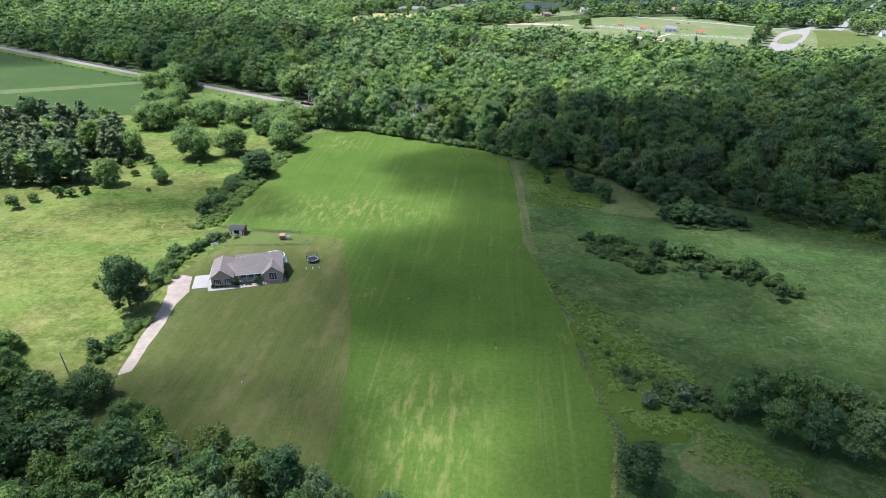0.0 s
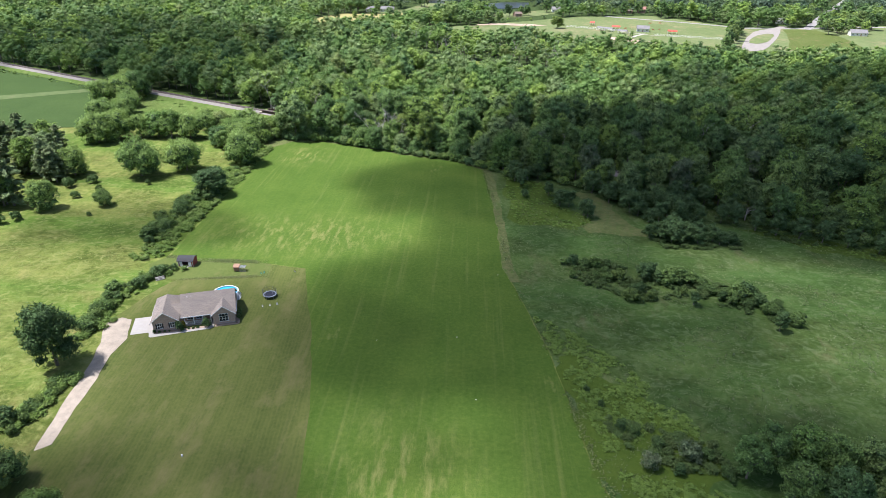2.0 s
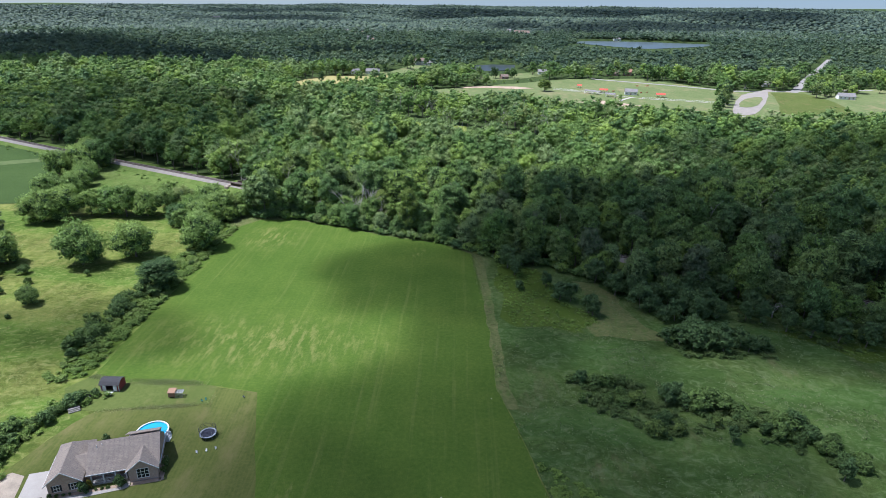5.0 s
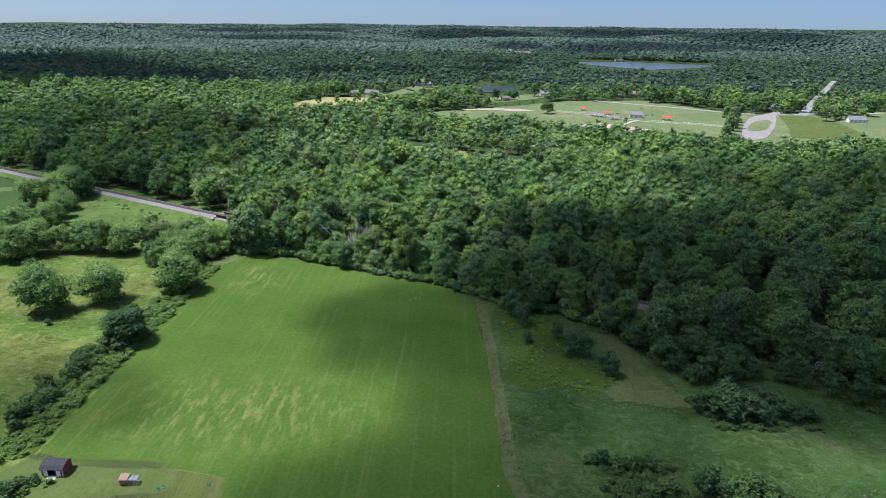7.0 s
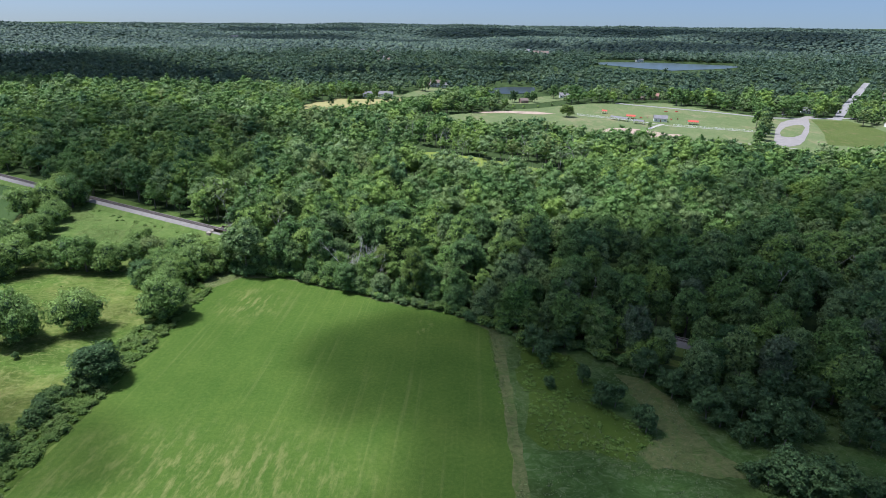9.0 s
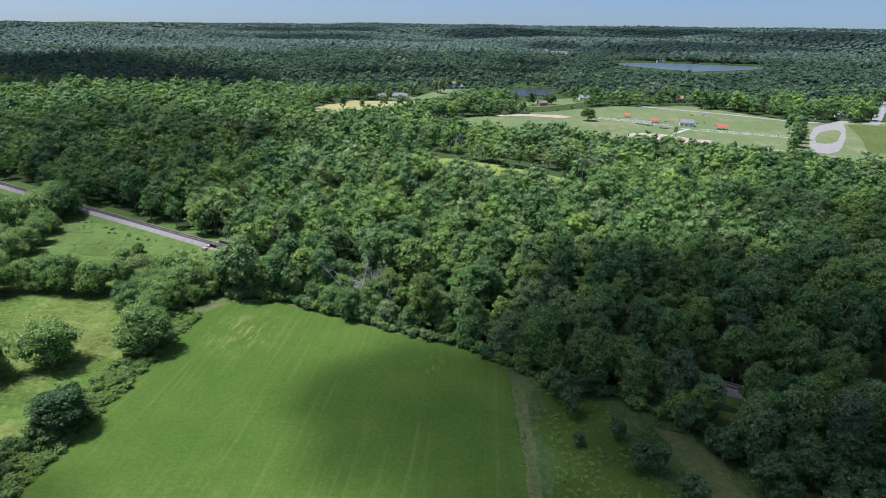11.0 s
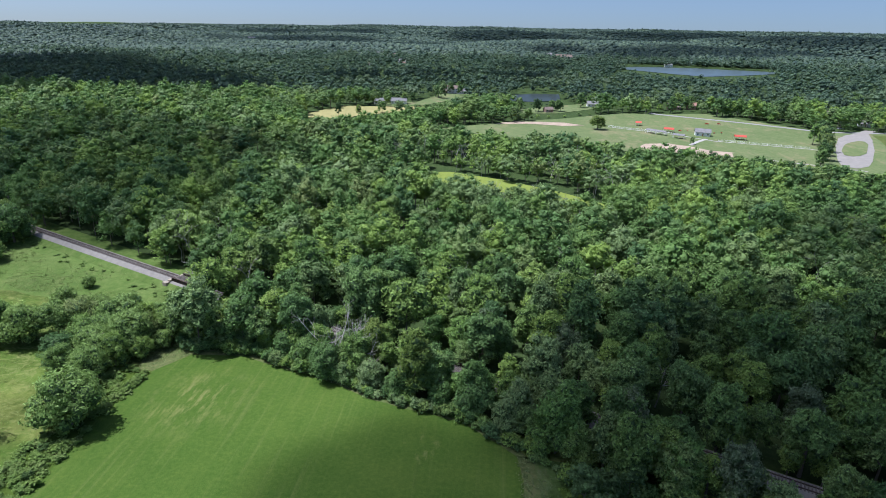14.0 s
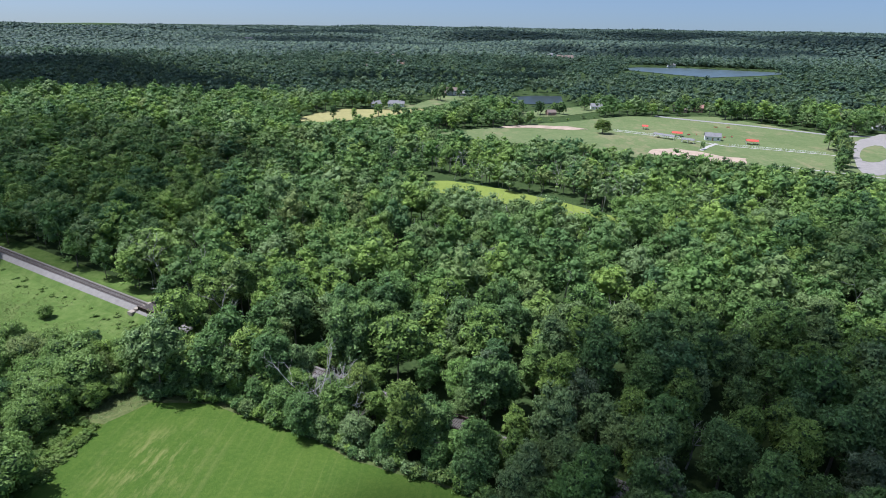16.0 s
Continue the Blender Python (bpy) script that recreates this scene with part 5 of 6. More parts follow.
def inside(poly, count, seed):
    """Uneven places within an outline, thicker in drifts."""
    r = np.random.default_rng(seed)
    ar = np.array(poly)
    x, y = r.uniform(ar[:, 0].min(), ar[:, 0].max(), count * 4), r.uniform(ar[:, 1].min(), ar[:, 1].max(), count * 4)
    ok = in_poly(x, y, poly) & (np.array([noise.noise((a * 0.16, b * 0.16, seed)) for a, b in zip(x, y)]) > r.uniform(-0.45, 0.25, len(x)))
    return list(zip(x[ok][:count], y[ok][:count]))


weeds("lush_weeds", inside([(18, 138), (24.7, 134), (35, 121), (42, 109), (46, 101), (36, 101), (27, 96), (25.5, 104), (23, 114)], 640, 11)
      + inside([(27.5, 91.6), (36, 91), (44, 90), (52, 82), (56, 77), (47, 75), (40, 80), (31, 86)], 320, 12)
      + inside([(15, 233), (28.5, 230), (32, 218), (33, 207), (42, 197), (41, 193), (35, 188.6), (26, 191), (18.5, 188.6), (16, 201)], 330, 13)
      + inside([(84, 197), (104, 181), (128, 170), (130, 178), (108, 188)], 150, 14), 0.09, 0.21, 3, "lush bright green weeds in the wet meadow", FERN_LEAF)
weeds("brambles", inside([(29, 164), (38, 168), (50, 163), (64, 159), (76, 153), (82, 142), (78, 137), (70, 143), (58, 150), (44, 146), (32, 155)], 260, 15)
      + inside([(26, 106), (32, 104), (46, 99), (48, 93), (38, 93), (30, 98)], 80, 16) + inside([(56, 188), (82, 186), (84, 178), (60, 177)], 90, 17)
      + inside([(44, 222), (62, 212), (84, 210), (100, 194), (124, 180), (128, 172), (100, 184), (80, 196), (58, 200)], 150, 18), 0.20, 0.46, 4, "low dark brambles and briars among the shrubs", BRAMBLE_LEAF)
weeds("track_weeds", [(q.x, q.y) for q in [RAIL_A + RAIL_D * spot.uniform(60, 400) + RAIL_N * (-2.6 - 8 * spot.random() ** 2) for _ in range(420)]], 0.10, 0.32, 5, "tall weeds along the foot of the railway bank")

# ---------------------------------------------------------------- railway
BANK_UP = 1.8


def along(s, off=0.0, up=0.0):
    p = RAIL_A + RAIL_D * s + RAIL_N * off
    return (p.x, p.y, float(land(p.x, p.y)) + BANK_UP + up)


def strip_mesh(profile, s0, s1, step):
    n = int((s1 - s0) / step) + 1
    v = np.array([along(s0 + (s1 - s0) * i / (n - 1), o, u) for i in range(n) for o, u in profile])
    k = len(profile)
    f = [(i * k + j, i * k + j + 1, (i + 1) * k + j + 1, (i + 1) * k + j) for i in range(n - 1) for j in range(k - 1)]
    return np_mesh("strip", v, np.array(f))


RAIL_LEN = (RAIL_B - RAIL_A).length
railway = thing("railway", Matrix(), "single railway track on pale grey ballast", "railway", kind="structure")
part("embankment", strip_mesh([(-5.6, -1.9), (-3.5, -0.4), (-1.9, 0.3), (1.7, 0.3), (2.6, -0.2), (5.6, -1.9)], 0, RAIL_LEN, 6), LUSH, railway, "grassy railway embankment")
part("ballast", strip_mesh([(-3.2, -0.24), (-1.9, 0.60), (1.7, 0.62), (2.7, -0.1)], 0, RAIL_LEN, 6), BALLAST, railway)
for o in (-0.72, 0.72):
    part("rail", strip_mesh([(o - 0.09, 0.62), (o - 0.08, 0.86), (o + 0.09, 0.86), (o + 0.1, 0.62)], 0, RAIL_LEN, 6), RAIL, railway, "worn steel rail")
tv, tf = [], []
for i in range(int(420 / 0.62)):
    s = 130 + i * 0.62
    c = [along(s + a, b, u) for u in (0.5, 0.72) for a, b in ((-0.12, -1.3), (0.12, -1.3), (0.12, 1.3), (-0.12, 1.3))]
    o = len(tv)
    tv += c
    tf += [(o + 4, o + 5, o + 6, o + 7), (o, o + 1, o + 5, o + 4), (o + 1, o + 2, o + 6, o + 5), (o + 2, o + 3, o + 7, o + 6), (o + 3, o, o + 4, o + 7)]
tagged(part("ties", np_mesh("ties", np.array(tv), np.array(tf)), TIE, railway, "dark timber ties"), kind="stuff")


def girder_bridge(s, length, group="railway bridges"):
    q = RAIL_A + RAIL_D * s
    ob = thing("railway_bridge", pose(q.x, q.y, float(land(q.x, q.y)) + BANK_UP, 0, 0, math.degrees(math.atan2(RAIL_D.y, RAIL_D.x))), "short rusty plate-girder railway bridge between pale abutments", "bridge", group)
    h = length / 2
    for o in (-2.3, 2.1):
        bm = boxes((-h, h, o - 0.06, o + 0.06, -0.8, 1.5), (-h, h, o - 0.22, o + 0.22, 1.5, 1.56), (-h, h, o - 0.22, o + 0.22, -0.86, -0.8))
        for i in range(8):
            u = -h + 0.3 + i * (length - 0.6) / 7
            box(bm, u - 0.04, u + 0.04, o - 0.2, o + 0.2, -0.8, 1.5)
        part("girder", bm, RUST, ob, "rusty plate girder with stiffeners")
    bm = bmesh.new()
    for i in range(int(length / 0.5)):
        u = -h + 0.2 + i * 0.5
        box(bm, u - 0.13, u + 0.13, -1.9, 1.9, 0.66, 0.9)
    part("deck", bm, TIE, ob, "dark open timber deck")
    for e in (-1, 1):
        part("abutment", boxes((e * (h + 0.7) - 0.7, e * (h + 0.7) + 0.7, -2.9, 2.6, -2.0, 0.66), (e * (h + 1.2) - 1.0, e * (h + 1.2) + 1.0, -4.4, -2.9, -2.0, 0.1), bevel=0.08), GRAVEL, ob, "weathered concrete abutment")
    return ob


girder_bridge((Vector((-97, 311, 0)) - RAIL_A).dot(RAIL_D), 9.5)
girder_bridge((Vector((-8.5, 268.5, 0)) - RAIL_A).dot(RAIL_D), 8.0)
patch("bank", [(-7, 263), (-2.5, 261.5), (0, 266), (-1.5, 269.5), (-6, 268)], DIRT, "bare sandy bank beside the railway bridge", "bank", 0.62, step=2)

# ---------------------------------------------------------------- the house
HOME = pose(-67.45, 125.5, 0, 0, 0, 18.05) @ Matrix.Scale(0.957, 4)
house = thing("house", HOME, "brick ranch house with brown shingle roofs and a white porch", "house")
part("foundation", boxes((0.05, 5.35, 0.05, 10.7, 0, 0.2), (5.3, 18.05, 2.6, 10.0, 0, 0.2), (13.25, 18.05, 0.05, 2.7, 0, 0.2)), CONCRETE, house, "pale concrete foundation")
part("wall", prism([(0, 0.2), (5.4, 0.2), (5.4, 2.75), (2.7, 4.95), (0, 2.75)], (0, 0.25)), STONE, house, "gable wall of mixed brown brick")
part("wall", boxes((0, 5.4, 0.25, 10.8, 0.2, 2.74)), STONE, house, "garage wing of mixed brown brick")
part("wall", boxes((5.4, 18.1, 2.6, 10.1, 0.2, 2.74)), STONE, house, "main wall of mixed brown brick")
part("wall", prism([(13.2, 0.2), (18.1, 0.2), (18.1, 2.75), (15.65, 4.75), (13.2, 2.75)], (0, 0.25)), STONE, house, "front gable wall of mixed brown brick")
part("wall", boxes((13.2, 18.1, 0.25, 2.6, 0.2, 2.74)), STONE, house)
part("gable_end", prism([(1.2, 2.74), (10.1, 2.74), (5.75, 5.95)], (17.9, 18.08), "x"), STONE, house, "shaded brick gable end")
T = 0.14
for name, cs in (
    ("garage_roof", [(-0.45, -0.4, 2.62), (2.7, -0.4, 5.15), (2.7, 8.2, 5.15), (-0.45, 11.2, 2.62)]),
    ("garage_roof", [(2.7, -0.4, 5.15), (5.85, -0.4, 2.62), (5.85, 11.2, 2.62), (2.7, 8.2, 5.15)]),
    ("garage_roof", [(-0.45, 11.2, 2.62), (2.7, 8.2, 5.15), (5.85, 11.2, 2.62)]),
    ("link_roof", [(3.4, 2.4, 2.8), (7.5, 2.4, 2.8), (7.5, 4.8, 4.3), (2.8, 4.8, 4.3)]),
    ("link_roof", [(2.8, 4.8, 4.3), (7.5, 4.8, 4.3), (7.5, 7.6, 2.7), (3.4, 7.6, 2.7)]),
    ("main_roof", [(6.1, 0.75, 2.62), (18.5, 0.75, 2.62), (18.5, 5.75, 6.15), (6.1, 5.75, 6.15)]),
    ("main_roof", [(6.1, 5.75, 6.15), (18.5, 5.75, 6.15), (18.5, 10.5, 2.62), (6.1, 10.5, 2.62)]),
    ("front_gable_roof", [(12.8, -0.4, 2.64), (15.65, -0.4, 4.98), (15.65, 4.3, 4.98), (12.8, 0.9, 2.64)]),
    ("front_gable_roof", [(15.65, -0.4, 4.98), (18.5, -0.4, 2.64), (18.5, 0.9, 2.64), (15.65, 4.3, 4.98)]),
    ("rear_roof", [(11.5, 9.0, 4.2), (17.6, 9.0, 4.2), (17.6, 11.7, 2.8), (11.5, 11.7, 2.8)]),
):
    part(name, slab(cs, T), SHINGLE, house, "brown asphalt shingle slope")
part("rear_wall", boxes((11.7, 17.4, 10.1, 11.5, 0, 2.7)), SIDING, house, "pale siding of the rear extension")
part("wall", prism([(2.6, 2.74), (7.2, 2.74), (4.8, 4.2)], (5.5, 7.3), "x"), SIDING, house)
part("wall", prism([(1.2, 2.74), (10.1, 2.74), (5.75, 5.95)], (6.15, 6.3), "x"), SIDING, house, "pale siding in the left gable")
for cs in ([(-0.5, -0.45, 2.64), (2.7, -0.45, 5.2)], [(5.9, -0.45, 2.64), (2.7, -0.45, 5.2)], [(12.75, -0.45, 2.66), (15.65, -0.45, 5.03)], [(18.55, -0.45, 2.66), (15.65, -0.45, 5.03)]):
    (x0, _, z0), (x1, _, z1) = cs
    bm = slab([(x0, -0.47, z0), (x1, -0.47, z1), (x1, -0.40, z1), (x0, -0.40, z0)], 0.2)
    part("bargeboard", bm, WHITE, house, "white painted bargeboard")
part("fascia", boxes((6.0, 12.9, 0.68, 0.75, 2.42, 2.62)), WHITE, house, "white fascia over the porch")
part("fascia", boxes((18.5, 18.56, 0.8, 1.0, 2.42, 2.6), (-0.52, -0.46, -0.3, 8.1, 2.4, 2.58)), WHITE, house)
part("porch_floor", boxes((6.6, 13.2, 0.9, 2.6, 0, 0.32), bevel=0.02), CONCRETE, house, "raised concrete porch floor")
for u in (6.8, 8.8, 10.8, 12.6):
    part("column", boxes((u - 0.10, u + 0.10, 0.95, 1.15, 0.32, 2.5), (u - 0.15, u + 0.15, 0.90, 1.20, 0.32, 0.5), (u - 0.15, u + 0.15, 0.90, 1.20, 2.4, 2.52)), WHITE, house, "square white porch column")
part("porch_rail", boxes((6.9, 8.7, 1.02, 1.08, 1.1, 1.18), (8.9, 10.7, 1.02, 1.08, 1.1, 1.18), (6.9, 8.7, 1.02, 1.08, 0.42, 0.48), (8.9, 10.7, 1.02, 1.08, 0.42, 0.48),
                        *[(6.9 + 0.15 * i, 6.93 + 0.15 * i, 1.03, 1.07, 0.45, 1.12) for i in range(26) if abs(6.9 + 0.15 * i - 8.8) > 0.12]), WHITE, house, "white porch railing")


def window(u, w, z0, z1, v, cols, rows, name="window"):
    """A white framed window set on a front wall at depth v."""
    fr = bmesh.new()
    box(fr, u - w / 2 - 0.08, u + w / 2 + 0.08, v - 0.06, v, z0 - 0.10, z0)
    box(fr, u - w / 2 - 0.08, u + w / 2 + 0.08, v - 0.06, v, z1, z1 + 0.08)
    for i in range(cols + 1):
        a = u - w / 2 + w * i / cols
        box(fr, a - 0.04, a + 0.04, v - 0.055, v, z0, z1)
    for j in range(1, rows):
        b = z0 + (z1 - z0) * j / rows
        box(fr, u - w / 2, u + w / 2, v - 0.052, v, b - 0.035, b + 0.035)
    f = part(name, fr, WHITE, house, "white framed window")
    for i in range(cols):
        for j in range(rows):
            part("pane", boxes((u - w / 2 + w * i / cols + 0.04, u - w / 2 + w * (i + 1) / cols - 0.04, v - 0.03, v - 0.005, z0 + (z1 - z0) * j / rows + 0.035, z0 + (z1 - z0) * (j + 1) / rows - 0.035)), GLASS, f)


window(1.45, 0.95, 0.85, 2.15, 0, 2, 2)
window(4.2, 0.95, 0.85, 2.15, 0, 2, 2)
window(15.65, 2.0, 0.75, 2.75, 0, 3, 3)
for u in (7.8, 9.8):
    window(u, 1.3, 0.75, 2.2, 2.6, 2, 2)
part("door", boxes((11.2, 12.2, 2.5, 2.6, 0.32, 2.4)), WOOD, house, "dark wooden front door")
for u in (0.78, 2.12, 3.53, 4.87):
    part("shutter", boxes((u - 0.16, u + 0.16, -0.05, 0, 0.85, 2.15)), BLACK, house, "dark window shutter")
for u, v in ((7.6, 4.8), (8.5, 5.0)):
    part("roof_vent", tube(bmesh.new(), [(u, v, 5.2), (u, v, 5.95)], [0.06, 0.06], 8), WHITE, house, "white vent pipe")
part("gutter", boxes((18.5, 18.62, 0.8, 10.4, 2.5, 2.62)), WHITE, house)

pad = thing("parking_pad", HOME, "pale concrete parking pad beside the garage", "paving", kind="structure")
part("slab", boxes((-5.2, -0.02, 0.2, 7.2, -0.05, 0.07), bevel=0.015), CONCRETE, pad)
path = thing("front_walk", HOME, "pale concrete walk along the front of the house", "paving", kind="structure")
bm = bmesh.new()
f = bm.faces.new([bm.verts.new(p) for p in ((-0.9, -1.7, 0), (-0.4, -2.0, 0), (12.2, -1.5, 0), (13.0, -1.2, 0), (13.3, -0.6, 0), (13.2, 0.9, 0), (12.0, 0.9, 0), (11.9, -0.3, 0), (0.3, -0.9, 0), (-0.02, -0.6, 0), (-0.02, 0.2, 0), (-1.2, 0.2, 0))])
r = bmesh.ops.extrude_face_region(bm, geom=[f])
for v in r["geom"]:
    if isinstance(v, bmesh.types.BMVert):
        v.co.z = 0.08
bmesh.ops.recalc_face_normals(bm, faces=bm.faces)
part("slab", bm, CONCRETE, path)
bed = thing("flower_bed", HOME, "mulched flower bed against the brick front", "flower bed", kind="structure")
part("mulch", boxes((0.2, 12.0, -0.85, -0.02, -0.02, 0.09), (13.4, 18.6, -1.0, -0.02, -0.02, 0.09), (18.12, 19.0, -0.8, 6, -0.02, 0.09), bevel=0.02), DIRT, bed)


def home_shrub(u, v, s, forms, label, wide=1.0):
    p = HOME @ Vector((u, v, 0))
    return shrub(p.x, p.y, s, forms, label, "house shrubs", wide)


home_shrub(5.75, -0.6, 0.82, SHRUBS_DARK, "clipped dark round shrub before the house", 1.05)
home_shrub(11.6, -0.5, 0.72, SHRUBS_DARK, "clipped dark round shrub before the porch", 1.05)
home_shrub(0.2, -0.5, 0.36, SHRUBS_DARK, "small dark clipped shrub at the corner of the house", 0.8)
YELLOW = leaf("yellow_leaves", [(0.26, 0.24, 0.03), (0.30, 0.26, 0.04)])
home_shrub(6.5, 0.35, 0.6, forms_to_meshes(tree_forms(1, 300, 0.4, 7, 160, rx=1.9, height=2.9, base=0.0), YELLOW, "foliage"), "yellow-leaved bush by the porch", 0.55)
for u, v, s in ((18.9, 1.2, 0.45), (19.0, 2.6, 0.55), (19.0, 4.2, 0.5)):
    home_shrub(u, v, s, SHRUBS, "bright green bush against the side wall", 0.7)
for u, s in ((1.3, 0.2), (2.4, 0.22), (3.4, 0.18), (8.6, 0.2), (9.6, 0.22), (7.6, 0.18)):
    home_shrub(u, -0.45, s, SHRUBS, "low green plant in the flower bed", 1.1)
home_shrub(7.0, 12.6, 0.75, SHRUBS_DARK, "dark bush behind the house", 0.9)


# ---------------------------------------------------------------- the yard
def ring(bm, r0, r1, z0, z1, n=40):
    a = [[bm.verts.new((math.cos(t) * q, math.sin(t) * q, z)) for t in [2 * math.pi * i / n for i in range(n)]] for q, z in ((r0, z0), (r1, z0), (r1, z1), (r0, z1))]
    for k in range(4):
        for i in range(n):
            bm.faces.new((a[k][i], a[k][(i + 1) % n], a[(k + 1) % 4][(i + 1) % n], a[(k + 1) % 4][i]))
    bmesh.ops.recalc_face_normals(bm, faces=bm.faces)
    return bm


def disc(r, z, n=40):
    bm = bmesh.new()
    bm.faces.new([bm.verts.new((math.cos(t) * r, math.sin(t) * r, z)) for t in [2 * math.pi * i / n for i in range(n)]])
    return bm


pool = thing("swimming_pool", pose(-57.3, 141.8, 0), "round above-ground pool of bright blue water with white rim", "pool")
part("wall", ring(bmesh.new(), 2.9, 2.95, 0, 1.2), SIDING, pool)
part("rim", ring(bmesh.new(), 2.82, 3.08, 1.2, 1.28), WHITE, pool, "white rim")
part("water", disc(2.88, 1.05), POOL_WATER, pool, "bright blue water")
part("ladder", boxes((3.0, 3.9, -1.5, -0.3, 0, 0.25), (3.0, 3.6, -1.5, -0.3, 0.25, 0.6), (3.0, 3.3, -1.5, -0.3, 0.6, 1.0), (2.95, 3.9, -1.55, -1.48, 0, 1.5), (2.95, 3.9, -0.32, -0.25, 0, 1.5)), WHITE, pool, "white pool steps")

tramp = thing("trampoline", pose(-46.5, 142.3, 0) @ Matrix.Scale(0.88, 4), "round trampoline with dark mat, grey pads and safety net", "trampoline")
part("mat", disc(1.55, 0.86), NAVY, tramp, "dark blue mat")
part("pad", ring(bmesh.new(), 1.5, 1.84, 0.84, 0.92), GREY_PAD, tramp, "pale grey edge padding")
for i in range(6):
    a = i * math.pi / 3 + 0.3
    bm = tube(bmesh.new(), [(math.cos(a) * 1.86, math.sin(a) * 1.86, 0), (math.cos(a) * 1.86, math.sin(a) * 1.86, 2.5)], [0.03, 0.03])
    part("pole", bm, STEEL, tramp, "steel net pole")
bm = bmesh.new()
for i in range(60):
    a = 2 * math.pi * i / 60
    tube(bm, [(math.cos(a) * 1.82, math.sin(a) * 1.82, 0.9), (math.cos(a) * 1.82, math.sin(a) * 1.82, 2.45)], [0.012, 0.012], 3)
for z in (1.3, 1.7, 2.1, 2.45):
    ring(bm, 1.81, 1.83, z, z + 0.02, 30)
part("net", bm, NAVY, tramp, "dark safety net")
for i in range(4):
    a = i * math.pi / 2
    c, s_ = math.cos(a) * 1.6, math.sin(a) * 1.6
    part("leg", tube(bmesh.new(), [(c, s_, 0), (c * 1.1, s_ * 1.1, 0.85)], [0.035, 0.035]), STEEL, tramp)

shed = thing("garden_shed", pose(-75.5, 155.6, 0, 0, 0, 2) @ Matrix.Diagonal((0.95, 0.9, 0.78, 1)), "red wooden shed with black roof and open white doors", "shed")
part("wall", boxes((0, 1.2, 0, 0.1, 0, 2.2), (2.9, 4.2, 0, 0.1, 0, 2.2), (1.2, 2.9, 0, 0.1, 1.9, 2.2)), RED, shed, "red board front")
part("wall", boxes((0, 0.1, 0.1, 3.2, 0, 2.2)), RED, shed)
part("wall", boxes((4.1, 4.2, 0.1, 3.2, 0, 2.2)), RED, shed)
part("wall", boxes((0.1, 4.1, 3.1, 3.2, 0, 2.2)), RED, shed)
part("floor", boxes((0.1, 4.1, 0.1, 3.1, 0, 0.12)), TIE, shed)
for cs in ([(-0.25, -0.3, 2.15), (4.45, -0.3, 2.15), (4.45, 0.5, 2.85), (-0.25, 0.5, 2.85)], [(-0.25, 0.5, 2.85), (4.45, 0.5, 2.85), (4.45, 1.6, 3.25), (-0.25, 1.6, 3.25)],
           [(-0.25, 1.6, 3.25), (4.45, 1.6, 3.25), (4.45, 2.7, 2.85), (-0.25, 2.7, 2.85)], [(-0.25, 2.7, 2.85), (4.45, 2.7, 2.85), (4.45, 3.5, 2.15), (-0.25, 3.5, 2.15)]):
    part("roof", slab(cs, 0.08), BLACK, shed, "black shingle roof")
for u in (-0.02, 4.1):
    part("gable", prism([(0.0, 2.2), (0.5, 2.75), (1.6, 3.15), (2.7, 2.75), (3.2, 2.2)], (u, u + 0.12), "x"), RED, shed, "red gable")
for u in (0.45, 2.95):
    part("door", boxes((u, u + 0.8, -0.12, -0.04, 0.1, 1.95), bevel=0.01), WHITE, shed, "open white door")
part("trim", boxes((-0.02, 0.14, -0.03, 0, 0, 2.15), (4.06, 4.22, -0.03, 0, 0, 2.15), (0, 4.2, -0.04, 0, 2.05, 2.2)), WHITE, shed, "white corner trim")
part("ramp", prism([(-1.5, 0), (0, 0), (0, 0.14), (-1.5, 0.03)], (1.2, 2.9), "x"), SIDING, shed, "pale wooden ramp")

coop = thing("chicken_coop", pose(-59.2, 154.6, 0, 0, 0, 4), "brown wooden chicken coop with a grey wire run", "coop")
part("hutch", boxes((-0.7, 0.7, -0.6, 0.7, 0.3, 1.3), bevel=0.02), WOOD, coop, "brown board hutch")
part("roof", slab([(-0.85, -0.75, 1.35), (0.8, -0.75, 1.35), (0.8, 0.85, 1.65), (-0.85, 0.85, 1.65)], 0.06), WOOD, coop)
for c in ((-0.65, -0.55), (0.6, -0.55), (-0.65, 0.6), (0.6, 0.6)):
    part("leg", boxes((c[0] - 0.04, c[0] + 0.04, c[1] - 0.04, c[1] + 0.04, 0, 0.3)), WOOD, coop)
bm = boxes((0.8, 2.3, -0.62, -0.56, 0, 0.06), (0.8, 2.3, 0.66, 0.72, 0, 0.06), (0.8, 2.3, -0.62, -0.56, 1.2, 1.26), (0.8, 2.3, 0.66, 0.72, 1.2, 1.26), (0.8, 0.86, -0.6, 0.7, 1.2, 1.26), (2.24, 2.3, -0.6, 0.7, 1.2, 1.26),
           *[(0.8 + 0.25 * i, 0.90 + 0.25 * i, -0.6, -0.57, 0, 1.2) for i in range(7)], *[(0.8 + 0.15 * i, 0.90 + 0.15 * i, -0.6, 0.7, 1.2, 1.22) for i in range(11)], *[(0.8, 2.3, -0.6 + 0.2 * i, -0.58 + 0.2 * i, 1.2, 1.22) for i in range(7)])
part("wire_run", bm, STEEL, coop, "grey wire run")


